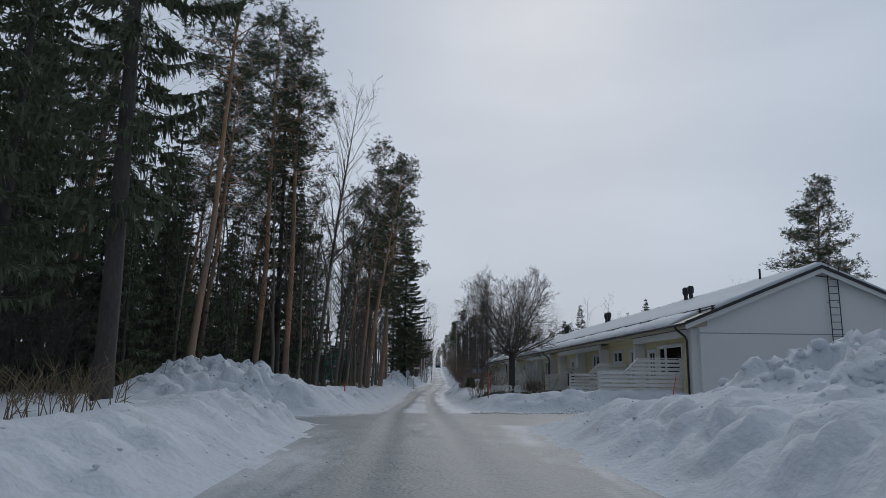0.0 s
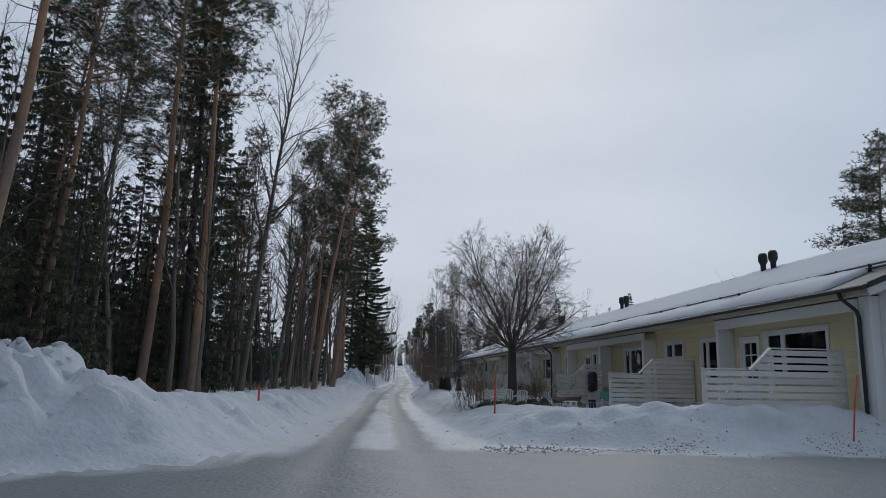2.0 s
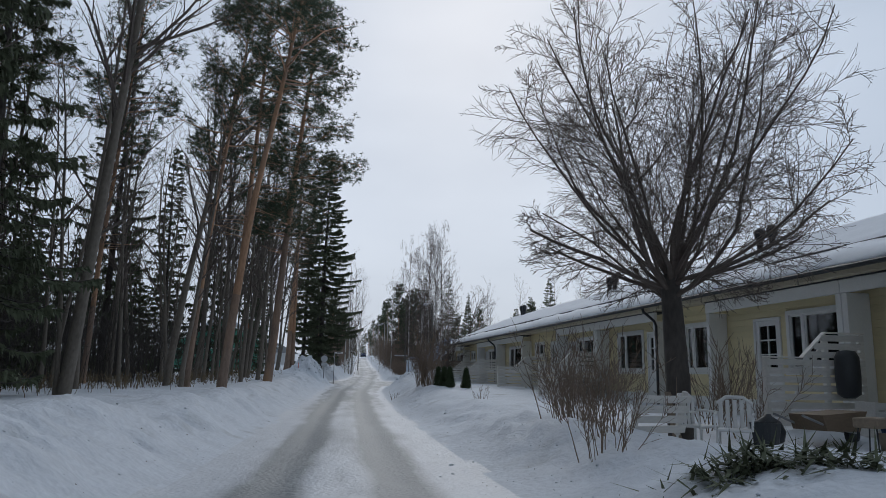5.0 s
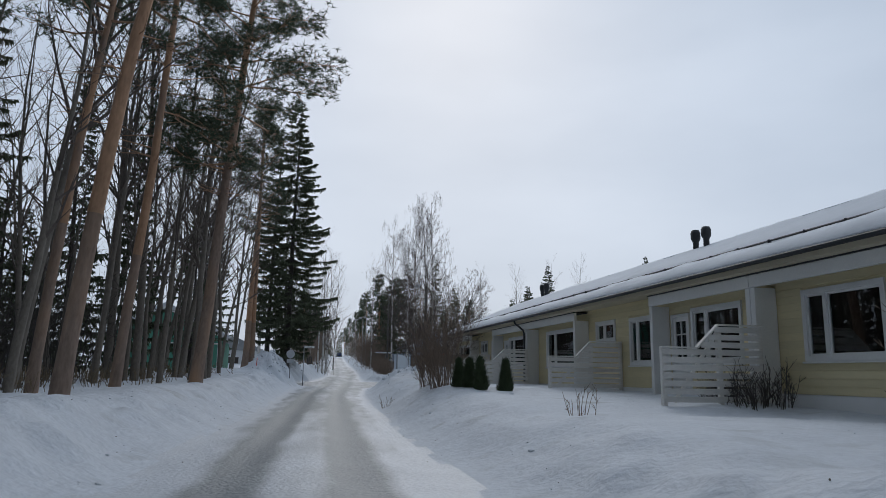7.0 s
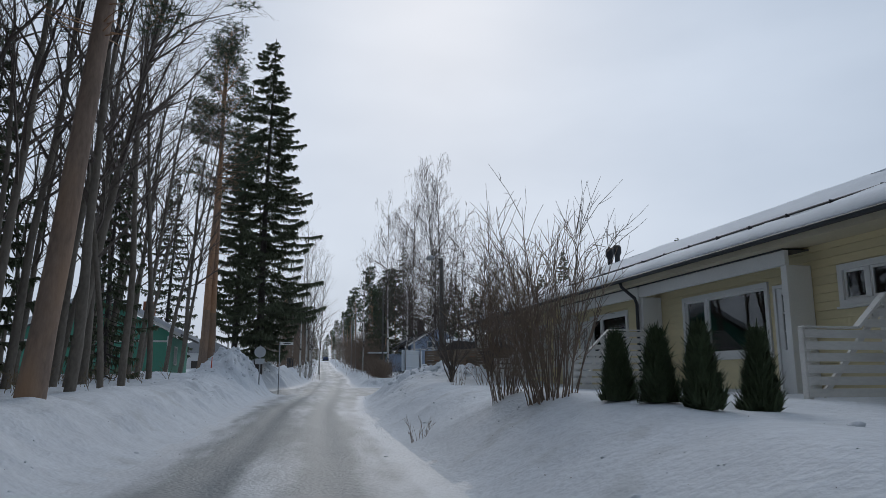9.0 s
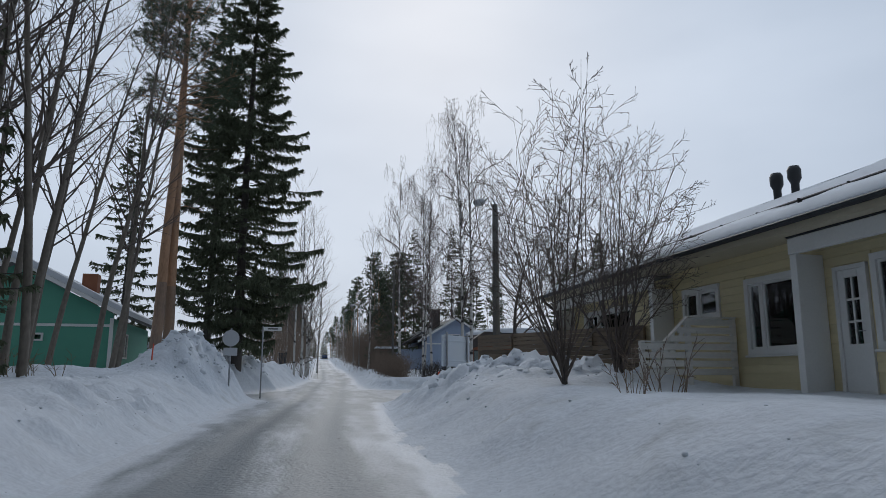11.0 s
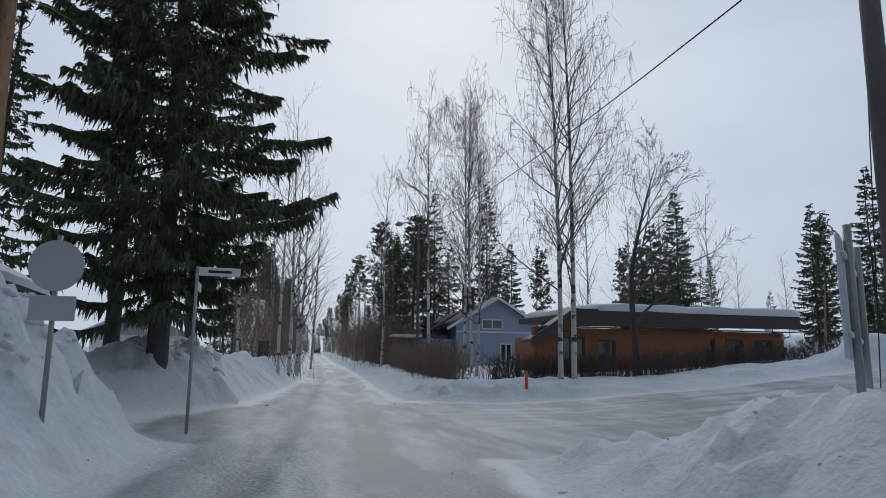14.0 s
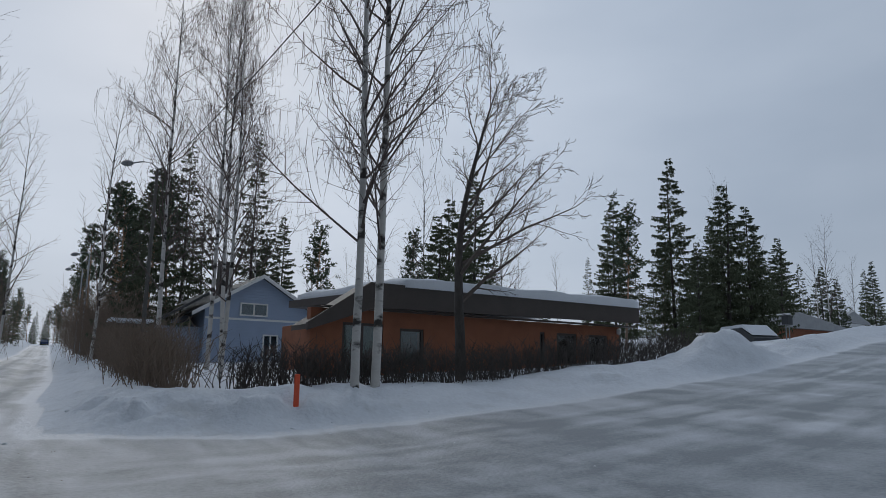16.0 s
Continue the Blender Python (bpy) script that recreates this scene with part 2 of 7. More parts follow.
# ---- geometry helpers ----
class Buf:
    """Collects vertices and faces of one mesh."""

    def __init__(self):
        self.v, self.f, self.n = [], [], 0

    def add(self, verts, faces):
        verts = np.asarray(verts, dtype=float).reshape(-1, 3)
        k = self.n
        self.v.append(verts)
        self.n += len(verts)
        self.f.extend([tuple(i + k for i in f) for f in faces])

    def box(self, a, b, c=0.008, m=None):
        """A box from corner a to corner b with chamfered edges."""
        a, b = np.minimum(a, b), np.maximum(a, b)
        c = min(c, *(0.45 * (b - a)))
        vs, idx = [], {}
        for sx in (0, 1):
            for sy in (0, 1):
                for sz in (0, 1):
                    s = (sx, sy, sz)
                    p = np.array([b[i] if s[i] else a[i] for i in range(3)])
                    q = np.array([p[i] + (-c if s[i] else c) for i in range(3)])
                    for ax in range(3):
                        w = q.copy()
                        w[ax] = p[ax]
                        idx[s, ax] = len(vs)
                        vs.append(w)
        fs = []
        for ax in range(3):
            o = [i for i in range(3) if i != ax]
            for s in (0, 1):
                ring = []
                for u, w in ((0, 0), (1, 0), (1, 1), (0, 1)):
                    key = [0, 0, 0]
                    key[ax], key[o[0]], key[o[1]] = s, u, w
                    ring.append(idx[tuple(key), ax])
                fs.append(tuple(ring if (s == 1) == (ax != 1) else ring[::-1]))
            for u in (0, 1):
                for w in (0, 1):
                    k0, k1 = [0, 0, 0], [0, 0, 0]
                    k0[ax], k1[ax] = 0, 1
                    k0[o[0]] = k1[o[0]] = u
                    k0[o[1]] = k1[o[1]] = w
                    k0, k1 = tuple(k0), tuple(k1)
                    fs.append((idx[k0, o[0]], idx[k1, o[0]], idx[k1, o[1]], idx[k0, o[1]]))
        for s in {k[0] for k in idx}:
            fs.append((idx[s, 0], idx[s, 1], idx[s, 2]))
        vs = np.array(vs)
        if m is not None:
            vs = np.array([m @ Vector(p) for p in vs])
        self.add(vs, fs)
        return self

    def tube(self, pts, radii, sides=6, cap=True):
        pts = np.asarray(pts, dtype=float)
        t = np.empty_like(pts)
        t[1:-1] = pts[2:] - pts[:-2]
        t[0], t[-1] = pts[1] - pts[0], pts[-1] - pts[-2]
        t /= np.linalg.norm(t, axis=1)[:, None] + 1e-9
        ref = np.array([0.0, 0, 1]) if abs(t[0][2]) < 0.9 else np.array([1.0, 0, 0])
        u = np.stack([t[:, 1] * ref[2] - t[:, 2] * ref[1], t[:, 2] * ref[0] - t[:, 0] * ref[2], t[:, 0] * ref[1] - t[:, 1] * ref[0]], 1)
        u /= np.linalg.norm(u, axis=1)[:, None] + 1e-9
        w = np.stack([t[:, 1] * u[:, 2] - t[:, 2] * u[:, 1], t[:, 2] * u[:, 0] - t[:, 0] * u[:, 2], t[:, 0] * u[:, 1] - t[:, 1] * u[:, 0]], 1)
        a = np.arange(sides) * 2 * math.pi / sides
        r = np.asarray(radii, dtype=float)[:, None, None]
        ring = pts[:, None, :] + r * (np.cos(a)[None, :, None] * u[:, None, :] + np.sin(a)[None, :, None] * w[:, None, :])
        n = len(pts)
        fs = [(i * sides + j, i * sides + (j + 1) % sides, (i + 1) * sides + (j + 1) % sides, (i + 1) * sides + j) for i in range(n - 1) for j in range(sides)]
        if cap:
            fs += [tuple(range(sides))[::-1], tuple((n - 1) * sides + j for j in range(sides))]
        self.add(ring.reshape(-1, 3), fs)
        return self

    def lathe(self, profile, sides=16, at=(0, 0, 0)):
        """profile: rows of radius and height."""
        a = np.arange(sides) * 2 * math.pi / sides
        v = [(r * math.cos(x) + at[0], r * math.sin(x) + at[1], h + at[2]) for r, h in profile for x in a]
        n = len(profile)
        fs = [(i * sides + j, i * sides + (j + 1) % sides, (i + 1) * sides + (j + 1) % sides, (i + 1) * sides + j) for i in range(n - 1) for j in range(sides)]
        fs += [tuple(range(sides))[::-1], tuple((n - 1) * sides + j for j in range(sides))]
        self.add(v, fs)
        return self

    def prism(self, outline, p, q):
        """outline: points in 3D, swept by the vector q - p; closed at both ends."""
        o = np.asarray(outline, dtype=float)
        d = np.asarray(q, dtype=float) - np.asarray(p, dtype=float)
        n = len(o)
        fs = [tuple(range(n))[::-1], tuple(range(n, 2 * n))] + [(i, (i + 1) % n, n + (i + 1) % n, n + i) for i in range(n)]
        self.add(np.concatenate([o, o + d]), fs)
        return self

    def tris(self, verts):
        """verts: (k, 3, 3) separate triangles."""
        k = self.n
        verts = np.asarray(verts, dtype=float)
        self.v.append(verts.reshape(-1, 3))
        self.n += verts.shape[0] * 3
        self.f.extend(np.arange(k, self.n).reshape(-1, 3).tolist())
        return self

    def mesh(self, name, mat, smooth=False):
        me = bpy.data.meshes.new(name)
        me.from_pydata(np.concatenate(self.v).tolist(), [], self.f)
        me.materials.append(mat)
        if smooth:
            me.polygons.foreach_set("use_smooth", [True] * len(me.polygons))
        if len(self.f) < 3000:
            bm = bmesh.new()
            bm.from_mesh(me)
            bmesh.ops.recalc_face_normals(bm, faces=bm.faces)
            bm.to_mesh(me)
            bm.free()
        me.update()
        return me


def thing(name, label, category, at=(0, 0, 0), turn=0.0, group="", kind=""):
    ob = new(name)
    ob.matrix_world = pose(*at, 0, 0, turn)
    ob.empty_display_size = 0.2
    return tagged(ob, label, category, group, kind)


def part(name, buf, mat, parent, label="", smooth=False, kind=""):
    me = buf if isinstance(buf, bpy.types.Mesh) else buf.mesh(name, mat, smooth)
    ob = new(name, me)
    if parent is not None:
        ob.parent = parent
    return tagged(ob, label, "", "", kind)


def single(name, buf, mat, label, category, group="", kind="", at=(0, 0, 0), turn=0.0, smooth=False):
    ob = part(name, buf, mat, None, smooth=smooth)
    ob.matrix_world = pose(*at, 0, 0, turn)
    return tagged(ob, label, category, group, kind)


def bx(*args, **kw):
    return Buf().box(*args, **kw)


def lattice(seed):
    return np.random.default_rng(seed).random((256, 256))


LAT = lattice(7)


def vnoise(x, y):
    x, y = np.asarray(x, dtype=float), np.asarray(y, dtype=float)
    xi, yi = np.floor(x).astype(int), np.floor(y).astype(int)
    fx, fy = x - xi, y - yi
    fx, fy = fx * fx * (3 - 2 * fx), fy * fy * (3 - 2 * fy)
    a, b = LAT[xi % 256, yi % 256], LAT[(xi + 1) % 256, yi % 256]
    c, d = LAT[xi % 256, (yi + 1) % 256], LAT[(xi + 1) % 256, (yi + 1) % 256]
    return (a * (1 - fx) + b * fx) * (1 - fy) + (c * (1 - fx) + d * fx) * fy - 0.5


def fbm(x, y, octaves=4):
    s, a, f = 0, 1.0, 1.0
    for i in range(octaves):
        s = s + a * vnoise(x * f + 17.3 * i, y * f + 5.1 * i)
        a, f = a * 0.5, f * 2.03
    return s


def smooth01(e0, e1, x):
    t = np.clip((x - e0) / (e1 - e0), 0, 1)
    return t * t * (3 - 2 * t)
# ---- ground ----
ROAD_Y = [-40, 0, 15, 28, 36, 60, 75, 86, 100, 130, 200, 420, 900]
ROAD_X = [-1.6, 0.3, 0.6, 0.8, 1.15, 2.1, 2.9, 3.5, 4.9, 7.6, 11.5, 23, 48]
LEVEL_Y = [-40, 0, 20, 32, 45, 58, 74, 86, 96, 104, 113, 130, 160, 200, 300, 420, 900]
LEVEL_Z = [0, 0, 0.17, 0.12, -0.08, -0.15, -0.15, 0.0, 0.15, 0.27, 0.55, 1.0, 1.85, 3.1, 7.1, 10.2, 17.0]


def road_x(y):
    return np.interp(y, ROAD_Y, ROAD_X)


def road_z(y):
    return np.interp(y, LEVEL_Y, LEVEL_Z)


# the cross street to the east runs from this point, climbing
CROSS = np.array([7.0, 104.5])
CROSS_DIR = np.array([math.sin(radians(80)), math.cos(radians(80))])


def cross_uv(x, y):
    dx, dy = x - CROSS[0], y - CROSS[1]
    return dx * CROSS_DIR[0] + dy * CROSS_DIR[1], dy * CROSS_DIR[0] - dx * CROSS_DIR[1]


def clods(x, y, size, seed):
    """Rounded lumps, one to a cell, of random height."""
    x, y = np.asarray(x, dtype=float) / size, np.asarray(y, dtype=float) / size
    xi, yi = np.floor(x).astype(int), np.floor(y).astype(int)
    out = np.zeros_like(x)
    for a in (-1, 0, 1):
        for b in (-1, 0, 1):
            i, j = (xi + a + seed) % 256, (yi + b + 3 * seed) % 256
            px, py = xi + a + 0.15 + 0.7 * LAT[i, j], yi + b + 0.15 + 0.7 * LAT[j, i]
            r = 0.35 + 0.4 * LAT[(i + 91) % 256, (j + 37) % 256]
            h = LAT[(i + 13) % 256, (j + 71) % 256] ** 1.3
            q = 1 - np.maximum(np.abs(x - px) * 0.9 + 0.35 * (y - py) * (2 * LAT[(j + 5) % 256, i] - 1), np.hypot(x - px, y - py)) / r
            out = np.maximum(out, h * np.minimum(1.0, 2.6 * np.maximum(q, 0)) ** 0.7)
    return out * size


def bump_at(x, y, cx, cy, rx, ry, h, turn=0.0):
    c, s = math.cos(radians(turn)), math.sin(radians(turn))
    dx, dy = x - cx, y - cy
    u, w = (dx * c + dy * s) / rx, (-dx * s + dy * c) / ry
    return h * np.exp(-np.power(u * u + w * w, 1.25))


def lanes(x, y):
    """Distance inside (negative) or outside the ploughed lanes."""
    d_main = np.abs(x - road_x(y)) - np.interp(y, [0, 10, 22, 30, 60, 85, 96, 110, 118, 140, 200], [2.3, 2.2, 2.6, 1.9, 1.9, 2.0, 2.3, 2.2, 1.75, 1.7, 1.7])
    # first side road to the east, by the gable end
    d_side = np.maximum(np.abs(y - (23.2 - 0.10 * (x - 4))) - 3.6, 1.0 - x)
    # widening of the mouth
    d_side = np.minimum(d_side, np.hypot(x - 3.4, y - 23.2) - 4.5)
    d_left = np.hypot((x + 1.6) / 1.3, y - 21.5) - 2.2
    s, w = cross_uv(x, y)
    d_cross = np.maximum(np.abs(w) - 4.3, -s)
    d_mouth = np.hypot((x - 8.0) / 1.05, y - 104.0) - 6.3
    d_left2 = np.maximum(np.abs(y - 89.5) - 1.6, np.maximum(x - 3, -14 - x)) + 0.5
    return np.minimum.reduce([d_main, d_side, d_left, d_cross, d_mouth]), d_main, d_left2


def height(x, y):
    x, y = np.asarray(x, dtype=float), np.asarray(y, dtype=float)
    d, d_main, d_left2 = lanes(x, y)
    base = road_z(y)
    s, w = cross_uv(x, y)
    rise = np.interp(s, [6, 13, 23, 30, 37, 60, 120, 400], [0, 0.4, 1.2, 2.0, 2.9, 5.2, 9.5, 22]) * smooth01(-30, -8, w) * np.maximum(np.interp(w, [5, 14, 30, 70], [1, 0.62, 0.62, 0.0]), 0.62 * smooth01(50, 85, x))
    base = base + rise
    u = x - road_x(y)
    # snow lying beside the lanes
    yard = np.where(u < 0, np.interp(y, [0, 20, 60, 85, 95, 140], [0.55, 0.6, 0.75, 0.95, 1.15, 0.8]), np.interp(y, [0, 20, 30, 50, 70, 85, 95, 140], [0.8, 0.6, 0.55, 0.55, 0.98, 0.9, 0.55, 0.35]))
    z = base + yard * smooth01(0.0, 2.6, d)
    # ploughed ridges along the edges
    ridge = np.where(u < 0, np.interp(y, [0, 12, 30, 50, 80, 96, 110], [0.25, 0.2, 0.25, 0.22, 0.15, 0.2, 0.35]), np.interp(y, [0, 10, 28, 45, 60, 85, 100, 140], [0.25, 0.25, 0.1, 0.2, 0.05, 0.1, 0.12, 0.2]))
    z = z + ridge * np.exp(-((d - 1.7) / 1.0) ** 2) * (1.0 + 1.2 * vnoise(x * 0.35, y * 0.35))
    heaps = (
        bump_at(x, y, -6.3, 25.0, 2.2, 3.0, 0.92, -10) + bump_at(x, y, -4.2, 28.0, 1.4, 2.4, 0.12) + bump_at(x, y, -4.6, 16.5, 2.0, 3.0, 0.15)
        + bump_at(x, y, 10.2, 11.5, 3.8, 5.0, 0.80, -12) + bump_at(x, y, 5.9, 8.0, 1.6, 3.6, 0.12) + bump_at(x, y, 8.6, 13.2, 2.3, 3.2, 0.46) + bump_at(x, y, -5.0, 25.6, 1.2, 1.6, 0.3) + bump_at(x, y, 8.5, 28.6, 4.5, 1.2, 0.25, -6) + bump_at(x, y, 17.0, 23.0, 5.0, 1.7, 0.7, -6)
        + bump_at(x, y, -0.1, 96.3, 1.3, 2.0, 0.85) + bump_at(x, y, 0.7, 98.8, 1.2, 2.0, 0.72) + bump_at(x, y, -3.4, 93.0, 2.0, 1.6, 0.15)
        + bump_at(x, y, 9.9, 87.6, 2.3, 3.6, 0.62, 8) + bump_at(x, y, 8.2, 90.0, 1.6, 2.4, 0.2) + bump_at(x, y, 11.6, 95.4, 1.6, 2.2, 0.30) + bump_at(x, y, 8.9, 93.3, 1.3, 1.6, 0.42)
        + bump_at(x, y, 29.6, 114.0, 2.4, 1.4, 0.75, 10) + bump_at(x, y, 8.6, 42.6, 2.6, 2.4, -0.22) + bump_at(x, y, 12.5, 113.0, 5.0, 1.0, 0.05, 8) + bump_at(x, y, 1.9, 106.8, 1.6, 3.6, 0.75)
    )
    z = z + heaps * smooth01(-0.1, 1.0, d)
    off = smooth01(0.1, 1.2, d)
    rough = np.clip(np.maximum(heaps, 0) * 1.1 + ridge * np.exp(-((d - 1.3) / 1.2) ** 2) * 1.5, 0, 1)
    z = z + off * (0.16 * fbm(x * 0.45, y * 0.45, 3) + rough * (0.36 * np.abs(fbm(x * 1.1, y * 1.1, 3)) + 0.34 * clods(x, y, 1.1, 3) + 0.62 * clods(x, y, 0.62, 11) + 0.78 * clods(x, y, 0.36, 41) + 0.22 * fbm(x * 2.4, y * 2.4, 3) - 0.36))
    # clods thrown up along the edges
    far_thrown = np.where(u > 0, np.interp(y, [20, 26, 45, 50], [0, 1, 1, 0]), np.interp(y, [24, 30, 44, 52], [0, 0.5, 0.5, 0]))
    thrown = np.exp(-((d - 1.1 - 0.7 * far_thrown) / (0.8 + 0.8 * far_thrown)) ** 2) * np.interp(y, [0, 14, 40, 56, 66, 86, 100, 125], [0.9, 1.0, 0.9, 0.15, 0.15, 0.9, 0.9, 0.5]) * smooth01(-0.15, 0.25, vnoise(x * 0.3, y * 0.22))
    z = z + off * thrown * (0.46 * clods(x, y, 0.5, 23) + 0.62 * clods(x, y, 0.30, 31))
    # wheel ruts
    rut = np.exp(-((np.abs(u + 0.05) - 0.78) / 0.30) ** 2) * smooth01(0.3, -0.3, d_main)
    z = z - 0.045 * rut + 0.03 * fbm(x * 1.3, y * 0.6, 3) * smooth01(0.4, -0.4, d)
    return z


def ground_z(x, y):
    return float(height(np.array([x]), np.array([y]))[0])


def build_ground():
    us = np.concatenate([-np.geomspace(14, 700, 34)[::-1], -np.arange(8.2, 14, 0.4)[::-1], np.arange(-8, 9.01, 0.145), np.arange(9.3, 34, 0.4), np.geomspace(35, 700, 30)])
    ys = np.concatenate([-np.geomspace(6, 200, 16)[::-1], np.arange(-5, 3, 0.6), np.arange(3, 44, 0.175), np.arange(44, 84, 0.28), np.arange(84, 116, 0.16), np.arange(116, 126, 0.3), np.arange(126.5, 160, 0.6), np.geomspace(161, 900, 50)])
    Y, U = np.meshgrid(ys, us, indexing="ij")
    X = U + road_x(Y)
    Z = height(X, Y)
    d, d_main, _ = lanes(X, Y)
    d = d + 0.25 * fbm(X * 0.9, Y * 0.9, 3)
    n, k = Y.shape
    verts = np.stack([X, Y, Z], -1).reshape(-1, 3)
    worn = np.exp(-np.power((np.abs(X - road_x(Y) + 0.05) - 0.80) / 0.40, 4)) * smooth01(0.5, -0.3, d_main) * np.interp(Y, [0, 76, 92, 110, 160], [1.0, 0.9, 0.35, 0.22, 0.1])
    left_mouth = smooth01(0.6, -1.2, np.hypot((X + 2.0) / 1.4, Y - 21.5) - 2.0) * smooth01(0.4, -0.6, d)
    s, w = cross_uv(X, Y)
    mouth = smooth01(1.2, -2.5, np.hypot(X - 8.0, Y - 103.5) - 6.0)
    crossing = smooth01(0.3, -1.2, np.maximum(np.abs(w) - 3.4, -s + 1))
    first = smooth01(0.4, -1.5, np.maximum(np.abs(Y - (23.2 - 0.1 * (X - 4))) - 3.5, -X))
    worn = np.clip(0.42 * smooth01(0.05, -np.interp(Y, [50, 75], [0.9, 0.35]), d) * np.interp(Y, [0, 55, 78, 104, 125, 280], [1, 1.1, 2.05, 2.0, 1.7, 1.5]) * (1 - 0.5 * np.maximum(mouth, crossing)) + worn + 0.5 * left_mouth + 0.36 * np.maximum(mouth, crossing) + 1.15 * first + 0.75 * smooth01(29, 21, Y) + 0.5 * fbm(X * 0.8, Y * 0.2, 4) + (1 - np.maximum(crossing, first)) * 0.4 * fbm(X * 5.0, Y * 0.6, 3) + np.maximum(crossing, first) * (0.10 + 0.42 * fbm(w * 3.2, s * 0.22, 4) + 0.28 * fbm(X * 2.6, Y * 2.6, 4)), 0, 1.2).reshape(-1)
    i = np.arange(n - 1)[:, None] * k + np.arange(k - 1)[None, :]
    quads = np.stack([i, i + 1, i + k + 1, i + k], -1).reshape(-1, 4)
    inside = (d < 0.12).reshape(-1)[quads].sum(1) >= 2
    inside &= np.abs(verts[quads[:, 0], 1] - 80) < 200
    for name, sel, mat, label in (("road", inside, ROAD, "icy packed-snow street with two grey wheel ruts"), ("ground", ~inside, SNOW, "deep old snow ploughed into lumpy banks beside the street")):
        q = quads[sel]
        used = np.unique(q)
        back = np.zeros(len(verts), dtype=int)
        back[used] = np.arange(len(used))
        me = bpy.data.meshes.new(name)
        me.from_pydata(verts[used].tolist(), [], back[q].tolist())
        me.materials.append(mat)
        at = me.attributes.new("worn", "FLOAT", "POINT")
        at.data.foreach_set("value", worn[used].astype(np.float32))
        me.polygons.foreach_set("use_smooth", [True] * len(me.polygons))
        me.update()
        tagged(new(name, me), label, "road" if name == "road" else "snow", "", "structure")



def build_lumps():
    """Loose lumps and crumbs of snow lying on the banks and at the lane edges."""
    rng = np.random.default_rng(19)
    g = (1 + 5 ** 0.5) / 2
    ico = np.array([(-1, g, 0), (1, g, 0), (-1, -g, 0), (1, -g, 0), (0, -1, g), (0, 1, g), (0, -1, -g), (0, 1, -g), (g, 0, -1), (g, 0, 1), (-g, 0, -1), (-g, 0, 1)]) / 1.9
    ico_f = np.array([(0, 11, 5), (0, 5, 1), (0, 1, 7), (0, 7, 10), (0, 10, 11), (1, 5, 9), (5, 11, 4), (11, 10, 2), (10, 7, 6), (7, 1, 8), (3, 9, 4), (3, 4, 2), (3, 2, 6), (3, 6, 8), (3, 8, 9), (4, 9, 5), (2, 4, 11), (6, 2, 10), (8, 6, 7), (9, 8, 1)])
    octa = np.array([(1, 0, 0), (-1, 0, 0), (0, 1, 0), (0, -1, 0), (0, 0, 1), (0, 0, -1.0)])
    octa_f = np.array([(0, 2, 4), (2, 1, 4), (1, 3, 4), (3, 0, 4), (2, 0, 5), (1, 2, 5), (3, 1, 5), (0, 3, 5)])
    V, F, base = [], [], 0
    for pts, faces, n, lo, hi in ((octa, octa_f, 8000, 0.012, 0.035), (ico, ico_f, 900, 0.03, 0.10)):
        y = np.where(rng.random(n) < 0.62, rng.uniform(4, 46, n), np.where(rng.random(n) < 0.6, rng.uniform(82, 116, n), rng.uniform(46, 82, n)))
        x = road_x(y) + rng.uniform(-8.5, 9.5, n)
        d, _, _ = lanes(x, y)
        keep = rng.random(n) < np.exp(-((d - 0.9) / 1.1) ** 2) * (0.35 + 1.3 * smooth01(-0.1, 0.3, vnoise(x * 0.5, y * 0.5))) + 0.10 * (d > 0) + (0.05 if hi < 0.1 else 0.0)
        x, y = x[keep], y[keep]
        z = height(x, y)
        m = len(x)
        s = lo + (hi - lo) * rng.random(m) ** 4
        v = pts[None] * rng.uniform(0.65, 1.25, (m, len(pts), 1)) * (s[:, None] * np.array([1, 1, 0.62]))[:, None, :]
        a = rng.uniform(0, 6.283, m)
        vx = v[..., 0] * np.cos(a)[:, None] - v[..., 1] * np.sin(a)[:, None]
        vy = v[..., 0] * np.sin(a)[:, None] + v[..., 1] * np.cos(a)[:, None]
        V.append(np.stack([vx + x[:, None], vy + y[:, None], v[..., 2] + (z - 0.12 * s)[:, None]], -1).reshape(-1, 3))
        F.append((faces[None] + base + (np.arange(m) * len(pts))[:, None, None]).reshape(-1, 3))
        base += m * len(pts)
    # blocks of hard snow, half sunk into the heaps
    n = 19000
    y = np.where(rng.random(n) < 0.5, rng.uniform(5, 34, n), rng.uniform(84, 112, n))
    x = road_x(y) + rng.uniform(-9, 9.5, n)
    d, _, _ = lanes(x, y)
    slope = height(x, y) - road_z(y)
    keep = (d > 0.3) & (rng.random(n) < smooth01(0.8, 1.7, slope) * np.exp(-np.maximum(d - 4.5, 0)) * 0.85)
    x, y = x[keep], y[keep]
    m = len(x)
    s = 0.045 + 0.16 * rng.random(m) ** 2.6
    v = ico[None] * rng.uniform(0.72, 1.25, (m, 12, 1)) * (s[:, None] * np.stack([rng.uniform(0.8, 1.5, m), np.ones(m), rng.uniform(0.6, 0.95, m)], 1))[:, None, :]
    a = rng.uniform(0, 6.283, m)
    vx = v[..., 0] * np.cos(a)[:, None] - v[..., 1] * np.sin(a)[:, None]
    vy = v[..., 0] * np.sin(a)[:, None] + v[..., 1] * np.cos(a)[:, None]
    V.append(np.stack([vx + x[:, None], vy + y[:, None], v[..., 2] + (height(x, y) - 0.5 * s)[:, None]], -1).reshape(-1, 3))
